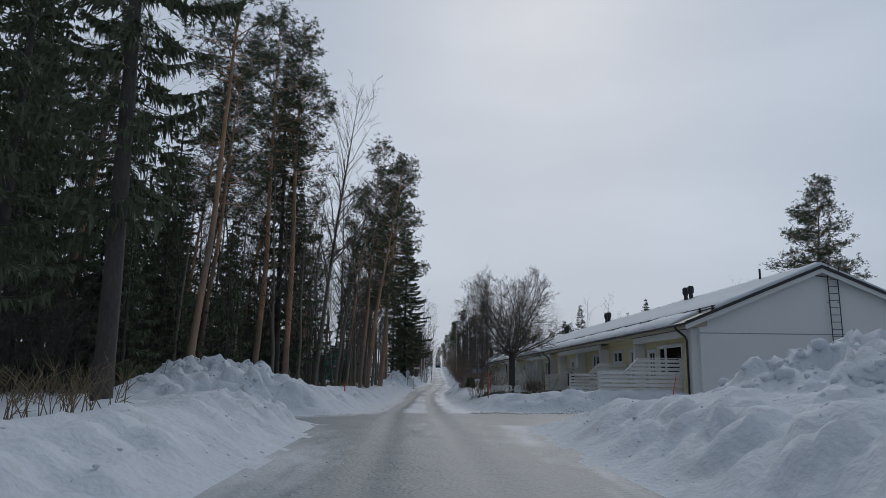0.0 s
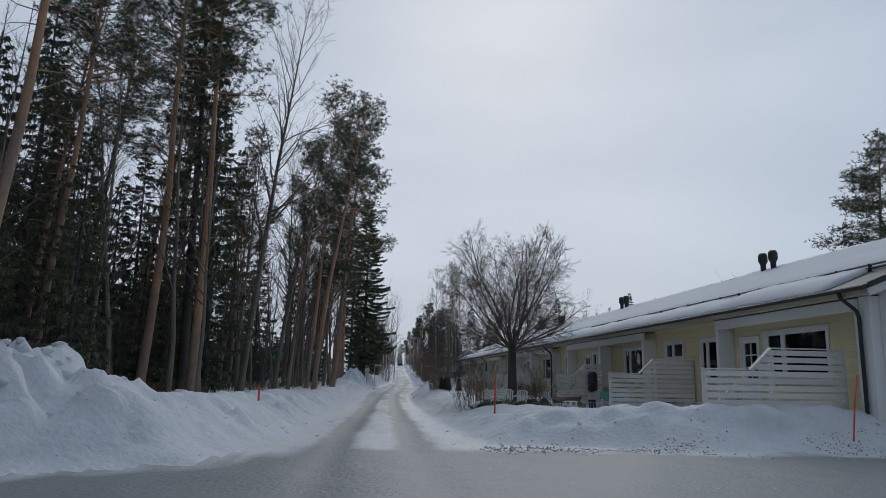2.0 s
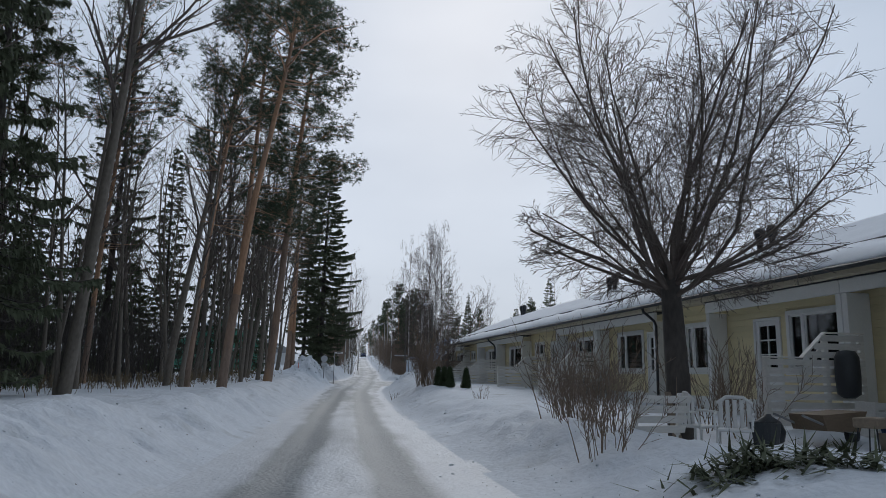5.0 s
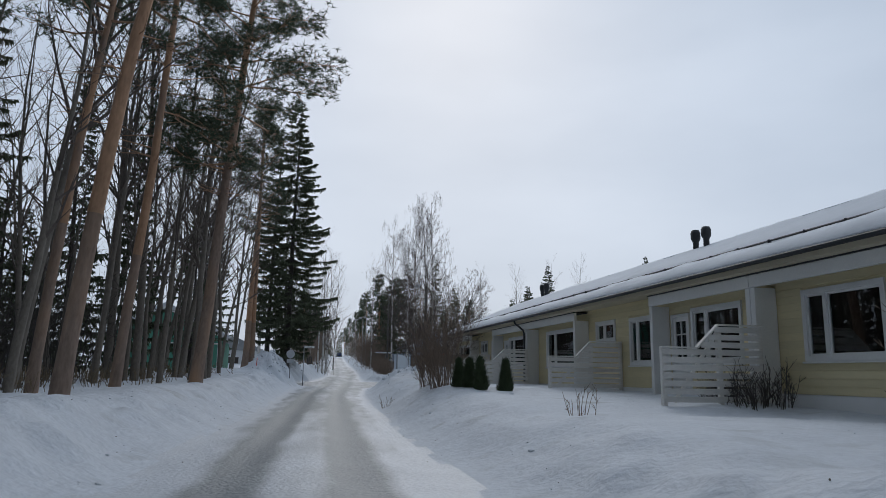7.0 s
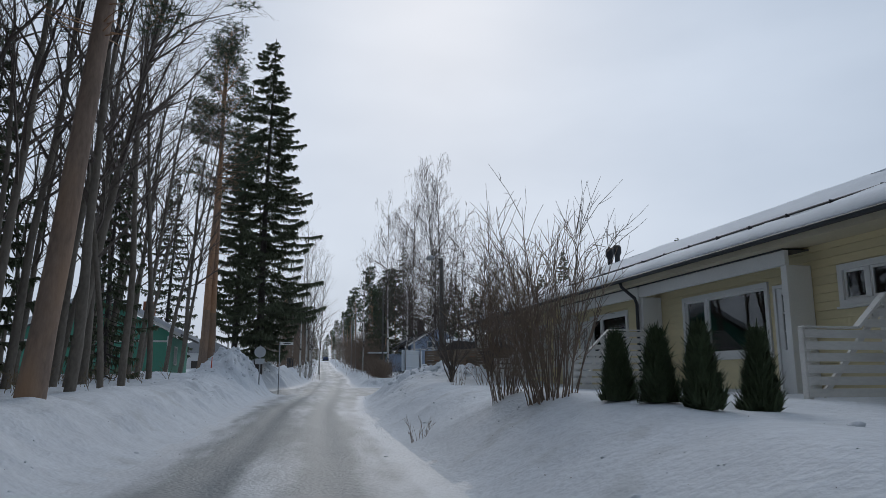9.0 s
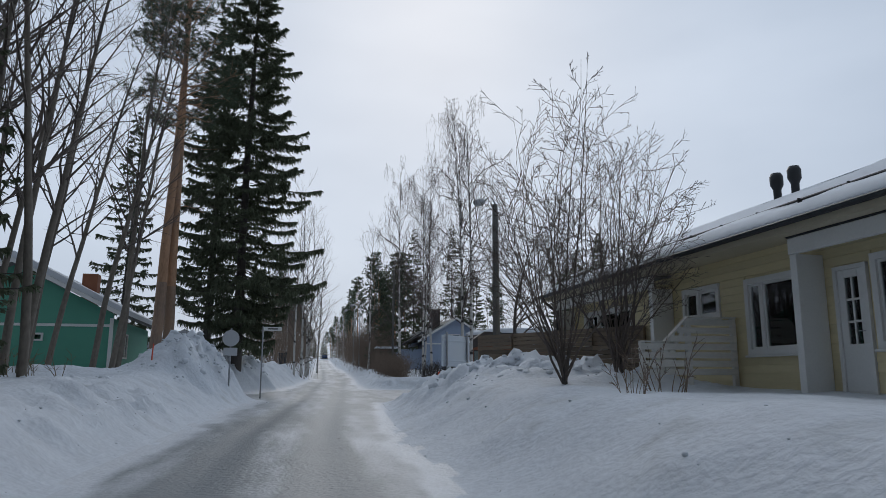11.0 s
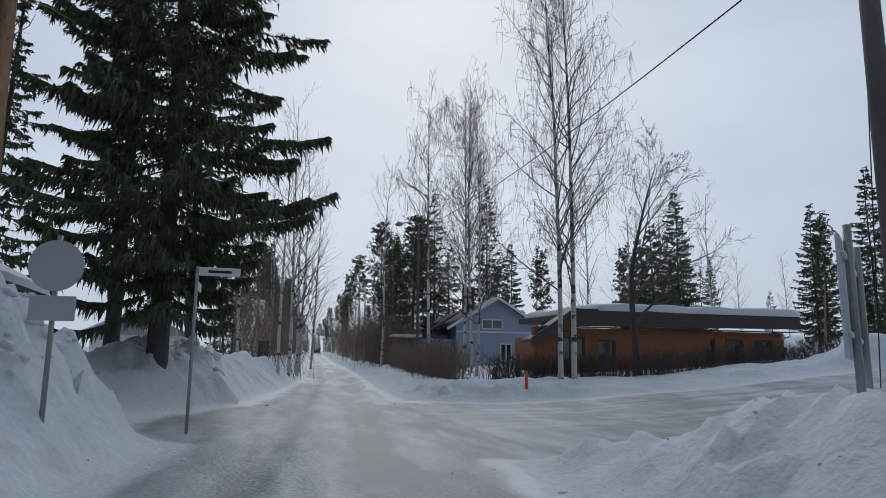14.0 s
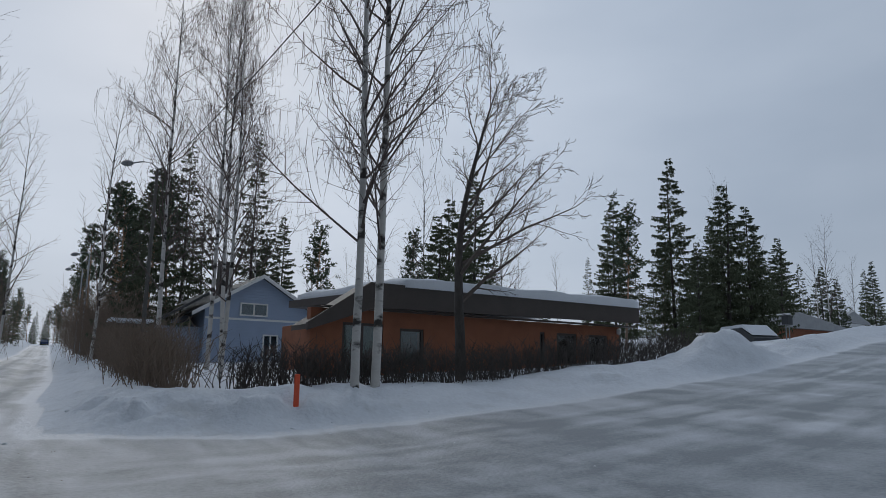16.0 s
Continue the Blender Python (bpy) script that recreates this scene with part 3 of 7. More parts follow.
    F.append((ico_f[None] + base + (np.arange(m) * 12)[:, None, None]).reshape(-1, 3))
    me = bpy.data.meshes.new("snow_lumps")
    me.from_pydata(np.concatenate(V).tolist(), [], np.concatenate(F).tolist())
    me.materials.append(SNOW)
    me.polygons.foreach_set("use_smooth", [True] * len(me.polygons))
    tagged(new("snow_lumps", me), "loose lumps and crumbs of ploughed snow on the banks", "snow", "", "stuff")


def build_grit():
    """Sand and dirty crumbs thrown up along the side road and the lane edges."""
    rng = np.random.default_rng(23)
    octa = np.array([(1, 0, 0), (-1, 0, 0), (0, 1, 0), (0, -1, 0), (0, 0, 1), (0, 0, -1.0)])
    octa_f = np.array([(0, 2, 4), (2, 1, 4), (1, 3, 4), (3, 0, 4), (2, 0, 5), (1, 2, 5), (3, 1, 5), (0, 3, 5)])
    n = 16000
    near = rng.random(n) < 0.6
    x = np.where(near, rng.uniform(2.0, 14.0, n), 0)
    y = np.where(near, 26.8 - 0.1 * (x - 4) + rng.normal(0.5, 0.5, n), rng.uniform(5, 112, n))
    x = np.where(near, x, road_x(y) + rng.choice([-1, 1], n) * rng.normal(2.5, 0.7, n))
    keep = rng.random(n) < smooth01(-0.12, 0.3, vnoise(x * 0.9, y * 0.9)) * np.where(near, 0.6, 0.3)
    x, y = x[keep], y[keep]
    m = len(x)
    size = 0.005 + np.where(near[keep], 0.022, 0.008) * rng.random(m) ** 3
    v = octa[None] * rng.uniform(0.6, 1.3, (m, 6, 1)) * size[:, None, None]
    v = v + np.stack([x, y, height(x, y) + 0.2 * size], 1)[:, None, :]
    me = bpy.data.meshes.new("road_grit")
    me.from_pydata(v.reshape(-1, 3).tolist(), [], (octa_f[None] + (np.arange(m) * 6)[:, None, None]).reshape(-1, 3).tolist())
    me.materials.append(DIRT)
    tagged(new("road_grit", me), "brown grit and dirty crumbs thrown onto the snow", "grit", "", "stuff")


build_ground()
build_lumps()
build_grit()
# ---- row house ----
WALL_X, EAVE_X, RIDGE_X, BACK_X = 12.32, 11.3, 17.1, 21.9
Y0, Y1, EAVE_Z, RIDGE_Z, FLOOR_Z = 27.5, 91.6, 3.68, 6.05, 0.75
PITCH = (RIDGE_Z - EAVE_Z) / (RIDGE_X - EAVE_X)
house = thing("row_house", "long single-storey row house with pale yellow boards and a snow-covered roof", "house")


def ring(x0, x1, y0, y1, z0, z1, w):
    """A rectangular frame in one piece, of bar width w, in a wall that faces west."""
    b = Buf()
    o = [(y0, z0), (y1, z0), (y1, z1), (y0, z1)]
    i = [(y0 + w, z0 + w), (y1 - w, z0 + w), (y1 - w, z1 - w), (y0 + w, z1 - w)]
    v = [(x, y, z) for x in (x0, x1) for y, z in o + i]
    f = []
    for k in range(4):
        n = (k + 1) % 4
        f += [(k, n, 4 + n, 4 + k), (8 + k, 12 + k, 12 + n, 8 + n), (k, 8 + k, 8 + n, n), (4 + k, 4 + n, 12 + n, 12 + k)]
    b.add(v, f)
    return b


def window(parent, y0, y1, z0, z1, x=WALL_X, split=0.33, blind=False):
    """A window in the west wall: white casing, sashes, panes and sill."""
    w = 0.11
    win = part("window", ring(x - 0.035, x + 0.06, y0, y1, z0, z1, w), WHITE, parent, "white-framed double window with a narrow vent sash")
    ym = y1 - (y1 - y0) * split
    part("mullion", bx((x - 0.012, ym - 0.05, z0 + w), (x + 0.065, ym + 0.05, z1 - w), c=0.006), WHITE, win)
    for p, q in ((y0 + w, ym - 0.05), (ym + 0.05, y1 - w)):
        part("sash", ring(x + 0.012, x + 0.055, p + 0.001, q - 0.001, z0 + w + 0.001, z1 - w - 0.001, 0.045), WHITE, win)
        g = part("pane", bx((x + 0.03, p + 0.04, z0 + w + 0.04), (x + 0.038, q - 0.04, z1 - w - 0.04), c=0.001), GLASS, win, "clear glass pane")
        g.visible_shadow = False
    part("sill", bx((x - 0.09, y0 - 0.03, z0 - 0.045), (x - 0.002, y1 + 0.03, z0 - 0.004)), WHITE, win)
    if blind:
        part("blind", bx((x + 0.10, y0 + w, z0 + w), (x + 0.115, y1 - w, z1 - w), c=0.002), CURTAIN, win, "pale drawn blind")
    elif y1 - y0 > 1.6:
        for a, b in ((y0 + w, y0 + w + 0.2 * (y1 - y0)), (y1 - w - 0.12 * (y1 - y0), y1 - w)):
            n = 14
            line = [(x + 0.14 + 0.03 * math.sin(2.1 * i + y0), a + (b - a) * i / n) for i in range(n + 1)]
            v = [(px, py, pz) for pz in (z0 + 0.02, z1 - w) for px, py in line] + [(px + 0.012, py, pz) for pz in (z0 + 0.02, z1 - w) for px, py in line]
            k = n + 1
            f = [(i, i + 1, k + i + 1, k + i) for i in range(n)] + [(2 * k + i, 3 * k + i, 3 * k + i + 1, 2 * k + i + 1) for i in range(n)]
            cur = Buf()
            cur.add(v, f)
            part("curtain", cur, DRAPE, win, "white net curtain in folds", smooth=True)
    return win


def glazed_door(parent, y0, y1, x=WALL_X):
    z0, z1 = FLOOR_Z + 0.1, FLOOR_Z + 2.12
    gz, m = z0 + 0.8, (y0 + y1) / 2
    door = part("door", ring(x - 0.03, x + 0.06, y0 - 0.07, y1 + 0.07, z0 - 0.03, z1 + 0.07, 0.068), WHITE, parent, "white terrace door with six small panes")
    part("door_panel", bx((x, y0, z0 + 0.04), (x + 0.05, y1, gz), c=0.006), WHITE, door)
    for a, c in ((y0, y0 + 0.14), (y1 - 0.14, y1)):
        part("stile", bx((x, a, gz + 0.001), (x + 0.05, c, z1), c=0.006), WHITE, door)
    part("door_rail", bx((x + 0.002, y0 + 0.141, z1 - 0.13), (x + 0.048, y1 - 0.141, z1 - 0.001), c=0.006), WHITE, door)
    part("glazing_bar", bx((x + 0.006, m - 0.018, gz + 0.001), (x + 0.044, m + 0.018, z1 - 0.131), c=0.004), WHITE, door)
    for i in (1, 2):
        h = gz + (z1 - 0.13 - gz) * i / 3
        part("glazing_bar", bx((x + 0.008, y0 + 0.141, h - 0.018), (x + 0.042, y1 - 0.141, h + 0.018), c=0.004), WHITE, door)
    g = part("pane", bx((x + 0.02, y0 + 0.13, gz), (x + 0.028, y1 - 0.13, z1 - 0.12), c=0.001), GLASS, door, "clear glass pane")
    g.visible_shadow = False
    hb = Buf().tube([(x - 0.01, y0 + 0.07, z0 + 1.0), (x - 0.05, y0 + 0.07, z0 + 1.0), (x - 0.055, y0 + 0.17, z0 + 1.0)], [0.009] * 3, 6)
    part("door_handle", hb, GREY_METAL, door, "steel lever handle")


# openings of the west wall: kind, y0, y1, with a blind drawn or not
W_Z, S_Z, D_Z = (1.55, 3.05), (2.35, 3.1), (FLOOR_Z + 0.1, FLOOR_Z + 2.19)
OPEN = [("w", 30.0, 32.95, 1), ("d", 33.2, 34.3, 0), ("w", 35.35, 36.97, 1), ("s", 38.2, 39.9, 0), ("d", 41.05, 41.95, 0), ("w", 42.0, 44.2, 0), ("w", 46.6, 48.55, 0), ("d", 48.8, 49.9, 0), ("w", 52.0, 53.5, 0), ("d", 55.0, 56.1, 0), ("w", 56.4, 58.6, 0), ("w", 60.7, 62.95, 0), ("d", 63.05, 64.0, 0), ("w", 65.0, 66.6, 1), ("s", 67.64, 69.2, 0), ("d", 70.05, 70.95, 0), ("w", 71.1, 74.3, 0), ("w", 77.2, 79.75, 1), ("d", 79.85, 80.55, 0), ("w", 81.3, 82.9, 0), ("s", 83.75, 85.15, 1), ("w", 87.6, 90.6, 1)]
openings = [(k, a, b, *{"w": W_Z, "s": S_Z, "d": D_Z}[k], blind) for k, a, b, blind in OPEN]
porches = [(28.15, 34.8), (40.7, 45.98), (46.0, 51.3), (54.4, 59.58), (59.6, 64.25), (69.85, 75.48), (75.5, 80.9), (85.58, Y1 - 0.1)]
fences = [(28.75, 8.25, 11.7, 0.48), (37.5, 9.2, 12.25, 0.52), (45.5, 9.6, 11.72, 0.62), (59.3, 9.4, 11.72, 0.57), (67.2, 9.8, 12.25, 0.58), (75.2, 9.7, 11.72, 0.5), (83.3, 10.2, 12.25, 0.5)]
cuts = sorted((p[1] - 0.005, p[2] + 0.005, p[3] - 0.005, p[4] + 0.005) for p in openings)

# wall core in pieces round the openings
edge = Y0 + 0.3
for a, b, lo, hi in cuts:
    part("wall_panel", bx((WALL_X + 0.03, edge, 0.2), (WALL_X + 0.2, a, 3.95), c=0.002), SIDING, house)
    part("wall_panel", bx((WALL_X + 0.03, a, 0.2), (WALL_X + 0.2, b, lo), c=0.002), SIDING, house)
    part("wall_panel", bx((WALL_X + 0.03, a, hi), (WALL_X + 0.2, b, 3.95), c=0.002), SIDING, house)
    edge = b
part("wall_panel", bx((WALL_X + 0.03, edge, 0.2), (WALL_X + 0.2, Y1, 3.95), c=0.002), SIDING, house)
# lapped boards, each sloping out a little at its foot
def lap_board(y0, y1, z, h):
    x = WALL_X
    return Buf().prism([(x + 0.026, y0, z + h), (x + 0.012, y0, z + h), (x - 0.004, y0, z), (x + 0.026, y0, z)], (0, 0, 0), (0, y1 - y0, 0))


LAP = 0.16
for r_ in range(18):
    z = FLOOR_Z + 0.13 + LAP * r_
    e = Y0 + 0.63
    for a, b, lo, hi in cuts + [(Y1, Y1 + 1, 0, 9)]:
        if lo < z + LAP * 0.7 and hi > z + LAP * 0.3:
            if a - e > 0.1:
                part("board", lap_board(e, a - 0.006, z, LAP - 0.004), SIDING, house)
            e = b + 0.006
core = Buf().box((BACK_X - 0.2, Y0 + 0.3, 0.2), (BACK_X, Y1, 3.9), 0.004).box((WALL_X + 0.2, Y1 - 0.2, 0.2), (BACK_X - 0.2, Y1 - 0.002, 3.9), 0.004)
part("wall", core, SIDING, house, "pale yellow boarded wall")
part("plinth", bx((WALL_X + 0.015, Y0 + 0.3, 0.1), (WALL_X + 0.028, Y1, FLOOR_Z + 0.12)), WHITE_WALL, house, "grey rendered plinth")
# rooms behind the windows: back, floor and ceiling, their dimness painted in dark grey
part("room_lining", Buf().box((WALL_X + 2.4, Y0 + 0.4, 0.3), (WALL_X + 2.5, Y1 - 0.3, 3.6)).box((WALL_X + 0.21, Y0 + 0.4, 0.6), (WALL_X + 2.39, Y1 - 0.3, 0.75)).box((WALL_X + 0.21, Y0 + 0.4, 3.45), (WALL_X + 2.39, Y1 - 0.3, 3.6)), INTERIOR, house, "dark grey linings painted as dim rooms behind the windows")
# gable ends
gable_line = [(WALL_X - 0.3, 0.1), (BACK_X + 0.05, 0.1), (BACK_X + 0.05, EAVE_Z + 0.25), (RIDGE_X, RIDGE_Z - 0.12), (WALL_X - 0.3, EAVE_Z + 0.25)]
g = Buf().prism([(x, Y0, z) for x, z in gable_line], (0, 0, 0), (0, 0.28, 0))
part("gable_wall", g, WHITE_WALL, house, "smooth white gable wall with one dark joint")
part("gable_joint", bx((WALL_X - 0.3, Y0 - 0.012, 3.28), (BACK_X, Y0 - 0.002, 3.315), c=0.002), GREY_METAL, house, "thin dark metal joint strip")
g = Buf().prism([(x + (0.32 if x < 13 else 0), Y1, max(z, 0.1)) for x, z in gable_line], (0, 0, 0), (0, 0.2, 0))
part("gable_wall", g, SIDING, house, "yellow far gable wall")
part("corner_pier", bx((WALL_X - 0.55, Y0 + 0.285, 0.1), (WALL_X + 0.028, Y0 + 0.62, 3.5)), WHITE_WALL, house, "white corner pier")

for kind, a, b, lo, hi, blind in openings:
    if kind == "d":
        glazed_door(house, a + 0.07, b - 0.07)
    else:
        window(house, a, b, lo, hi, split=0.30 if kind == "w" else 0.42, blind=bool(blind))

# porch frames: two fins and a fascia beam with a thin dark cap
for a, b in porches:
    porch = part("porch_beam", bx((WALL_X - 0.57, a - 0.0, 3.20), (WALL_X - 0.47, b + 0.0, 3.48)), WHITE, house, "white painted porch beam")
    for f in (a, b - 0.16):
        part("porch_fin", bx((WALL_X - 0.55, f, 0.3), (WALL_X - 0.006, f + 0.16, 3.195)), WHITE, porch, "white side wall of the porch")
    part("porch_cap", bx((WALL_X - 0.60, a + 0.001, 3.484), (WALL_X - 0.006, b - 0.001, 3.51)), BLACK_METAL, porch, "thin dark sheet cap")

# roof: two slopes, eave boxes, gutter
roof = Buf()
ov = 0.35
for sx, ex in ((-1, EAVE_X), (1, 2 * RIDGE_X - EAVE_X)):
    o = [(RIDGE_X, RIDGE_Z), (ex, EAVE_Z), (ex, EAVE_Z - 0.06), (RIDGE_X, RIDGE_Z - 0.07)]
    roof.prism([(x, Y0 - ov, z) for x, z in o], (0, 0, 0), (0, Y1 - Y0 + 2 * ov, 0))
r = part("roof", roof, TILE, house, "dark sheet-metal roof")
part("soffit", Buf().prism([(x, Y0 - 0.02, z) for x, z in ((EAVE_X + 0.05, EAVE_Z - 0.075), (EAVE_X + 0.05, EAVE_Z - 0.2), (WALL_X + 0.02, EAVE_Z - 0.12), (WALL_X + 0.02, EAVE_Z + 0.2))], (0, 0, 0), (0, Y1 - Y0 + 0.2, 0)), SOFFIT, house, "beige boarded eave soffit")
part("barge_board", Buf().prism([(x, Y0 - ov + 0.02, z) for x, z in ((EAVE_X, EAVE_Z - 0.075), (RIDGE_X, RIDGE_Z - 0.085), (RIDGE_X, RIDGE_Z - 0.28), (EAVE_X + 0.05, EAVE_Z - 0.26))], (0, 0, 0), (0, 0.05, 0)), WHITE, house, "white barge board")
part("barge_board", Buf().prism([(x, Y0 - ov + 0.02, z) for x, z in ((2 * RIDGE_X - EAVE_X, EAVE_Z - 0.075), (RIDGE_X, RIDGE_Z - 0.085), (RIDGE_X, RIDGE_Z - 0.28), (2 * RIDGE_X - EAVE_X - 0.05, EAVE_Z - 0.26))], (0, 0, 0), (0, 0.05, 0)), WHITE, house, "white barge board")
part("roof_edge", Buf().prism([(x, Y0 - ov - 0.03, z) for x, z in ((EAVE_X - 0.02, EAVE_Z + 0.03), (RIDGE_X, RIDGE_Z + 0.03), (RIDGE_X, RIDGE_Z - 0.10), (EAVE_X - 0.02, EAVE_Z - 0.10))], (0, 0, 0), (0, 0.028, 0)), BLACK_METAL, house, "black metal verge trim")
part("roof_edge", Buf().prism([(x, Y0 - ov - 0.03, z) for x, z in ((2 * RIDGE_X - EAVE_X + 0.02, EAVE_Z + 0.03), (RIDGE_X, RIDGE_Z + 0.03), (RIDGE_X, RIDGE_Z - 0.10), (2 * RIDGE_X - EAVE_X + 0.02, EAVE_Z - 0.10))], (0, 0, 0), (0, 0.028, 0)), BLACK_METAL, house, "black metal verge trim")
gut = [(EAVE_X - 0.075 + 0.07 * math.cos(a), EAVE_Z - 0.05 + 0.07 * math.sin(a)) for a in np.linspace(math.pi, 2 * math.pi, 7)] + [(EAVE_X - 0.02, EAVE_Z - 0.03), (EAVE_X - 0.13, EAVE_Z - 0.03)]
part("gutter", Buf().prism([(x, Y0 - ov, z) for x, z in gut], (0, 0, 0), (0, Y1 - Y0 + 2 * ov, 0)), BLACK_METAL, house, "black half-round gutter")
for y in (28.05, 54.2, 75.49, Y1 - 0.3):
    dp = Buf().tube([(EAVE_X - 0.06, y, EAVE_Z - 0.1), (EAVE_X - 0.02, y, EAVE_Z - 0.22), (WALL_X - 0.68, y, EAVE_Z - 0.5), (WALL_X - 0.62, y, EAVE_Z - 0.65), (WALL_X - 0.62, y, 0.5)], [0.045] * 5, 8)
    part("downpipe", dp, BLACK_METAL, house, "black round downpipe", smooth=True)
# roof snow with the guard rail showing through
def snow_sheet(x0, x1, ya, yb, thick, seed):
    xs, ys = np.linspace(x0, x1, max(3, int((x1 - x0) / 0.3))), np.arange(ya, yb + 0.01, 0.3)
    X, Y = np.meshgrid(xs, ys, indexing="ij")
    jag = 0.12 * fbm(Y * 1.4 + seed, Y * 0 + seed, 3)
    X = X + jag * (X - x1) / (x0 - x1)
    zr = RIDGE_Z - np.abs(RIDGE_X - X) * PITCH
    edge_fall = np.clip(np.minimum(np.minimum(X - X.min(0)[None, :], 0.3) / 0.25, np.minimum(np.minimum(Y - ya, yb - Y), 0.3) / 0.3 + 0.25), 0, 1) ** 0.5
    top = zr + 0.015 + thick * (0.25 + 0.75 * edge_fall) * (1 + 0.5 * fbm(X * 0.8 + seed, Y * 0.8, 3))
    n, k = X.shape
    b = Buf()
    i = np.arange(n - 1)[:, None] * k + np.arange(k - 1)[None, :]
    q = np.stack([i, i + k, i + k + 1, i + 1], -1).reshape(-1, 4)
    lo = zr + 0.004
    rim = list(range(k)) + [r_ * k + k - 1 for r_ in range(1, n)] + [(n - 1) * k + c for c in range(k - 2, -1, -1)] + [r_ * k for r_ in range(n - 2, 0, -1)]
    m = n * k
    faces = [tuple(f) for f in q.tolist()] + [(rim[j], rim[(j + 1) % len(rim)], m + rim[(j + 1) % len(rim)], m + rim[j]) for j in range(len(rim))]
    b.add(np.concatenate([np.stack([X, Y, top], -1).reshape(-1, 3), np.stack([X, Y, lo], -1).reshape(-1, 3)]), faces)
    return b


part("roof_snow", snow_sheet(12.75, RIDGE_X, Y0 - 0.25, Y1 + 0.25, 0.17, 3), SNOW_ROOF, house, "thick settled snow on the roof", smooth=True)
part("roof_snow", snow_sheet(EAVE_X + 0.05, 12.55, Y0 + 1.2, Y1 + 0.2, 0.15, 11), SNOW_ROOF, house, "slumped snow strip along the eave", smooth=True)
far_eave = 2 * RIDGE_X - EAVE_X - 0.1
b = Buf().prism([(x, Y0 - 0.25, z) for x, z in ((RIDGE_X, RIDGE_Z + 0.01), (far_eave, EAVE_Z + 0.06), (far_eave, EAVE_Z + 0.18), (RIDGE_X, RIDGE_Z + 0.18))], (0, 0, 0), (0, Y1 - Y0 + 0.5, 0))
part("roof_snow", b, SNOW_ROOF, house, "thick settled snow on the roof")
guard_z = RIDGE_Z - (RIDGE_X - 12.62) * PITCH + 0.17
gb = Buf().tube([(12.62, Y0 - 0.2, guard_z), (12.62, Y1 + 0.1, guard_z)], [0.025, 0.025], 6).tube([(12.60, Y0 - 0.2, guard_z - 0.09), (12.60, Y1 + 0.1, guard_z - 0.09)], [0.025, 0.025], 6)
for y in np.arange(Y0, Y1, 1.2):
    gb.box((12.57, y, guard_z - 0.2), (12.66, y + 0.03, guard_z + 0.03), 0.004)
part("snow_guard", gb, BLACK_METAL, house, "black snow guard rail on brackets")
# ladder on the gable
lx = 17.62
lad = Buf()
for s in (-0.21, 0.21):
    lad.tube([(lx + s, Y0 - 0.16, 1.9), (lx + s, Y0 - 0.16, 5.55), (lx + s, Y0 - 0.30, 6.0), (lx + s, Y0 - 0.1, 6.25)], [0.02] * 4, 6)
for i in range(13):
    lad.tube([(lx - 0.21, Y0 - 0.16, 2.05 + 0.29 * i), (lx + 0.21, Y0 - 0.16, 2.05 + 0.29 * i)], [0.014] * 2, 6)
for z in (2.6, 4.6):
    for s in (-0.21, 0.21):
        lad.tube([(lx + s, Y0 - 0.16, z), (lx + s, Y0 - 0.005, z)], [0.012] * 2, 5)
lad.tube([(lx - 0.75, Y0 - 0.2, 5.66), (lx - 0.21, Y0 - 0.2, 5.60)], [0.02] * 2, 6)
part("roof_ladder", lad, BLACK_METAL, house, "black steel wall ladder")
# roof vents in pairs
for y in (39.45, 55.35, 69.15, 86.6):
    for d in (0.0, 0.72):
        zb = RIDGE_Z + 0.06
        v = Buf().lathe([(0.11, zb - 0.3), (0.11, zb + 0.25), (0.13, zb + 0.3), (0.18, zb + 0.40), (0.185, zb + 0.64), (0.14, zb + 0.74), (0.02, zb + 0.76)], 12, (RIDGE_X - 0.25, y + d, 0))
        part("roof_vent", v, BLACK_METAL, house, "black capped roof vent", smooth=True)
part("roof_pipe", Buf().tube([(RIDGE_X - 0.3, 31.5, RIDGE_Z - 0.2), (RIDGE_X - 0.3, 31.5, RIDGE_Z + 0.55)], [0.05, 0.05], 8), BLACK_METAL, house)


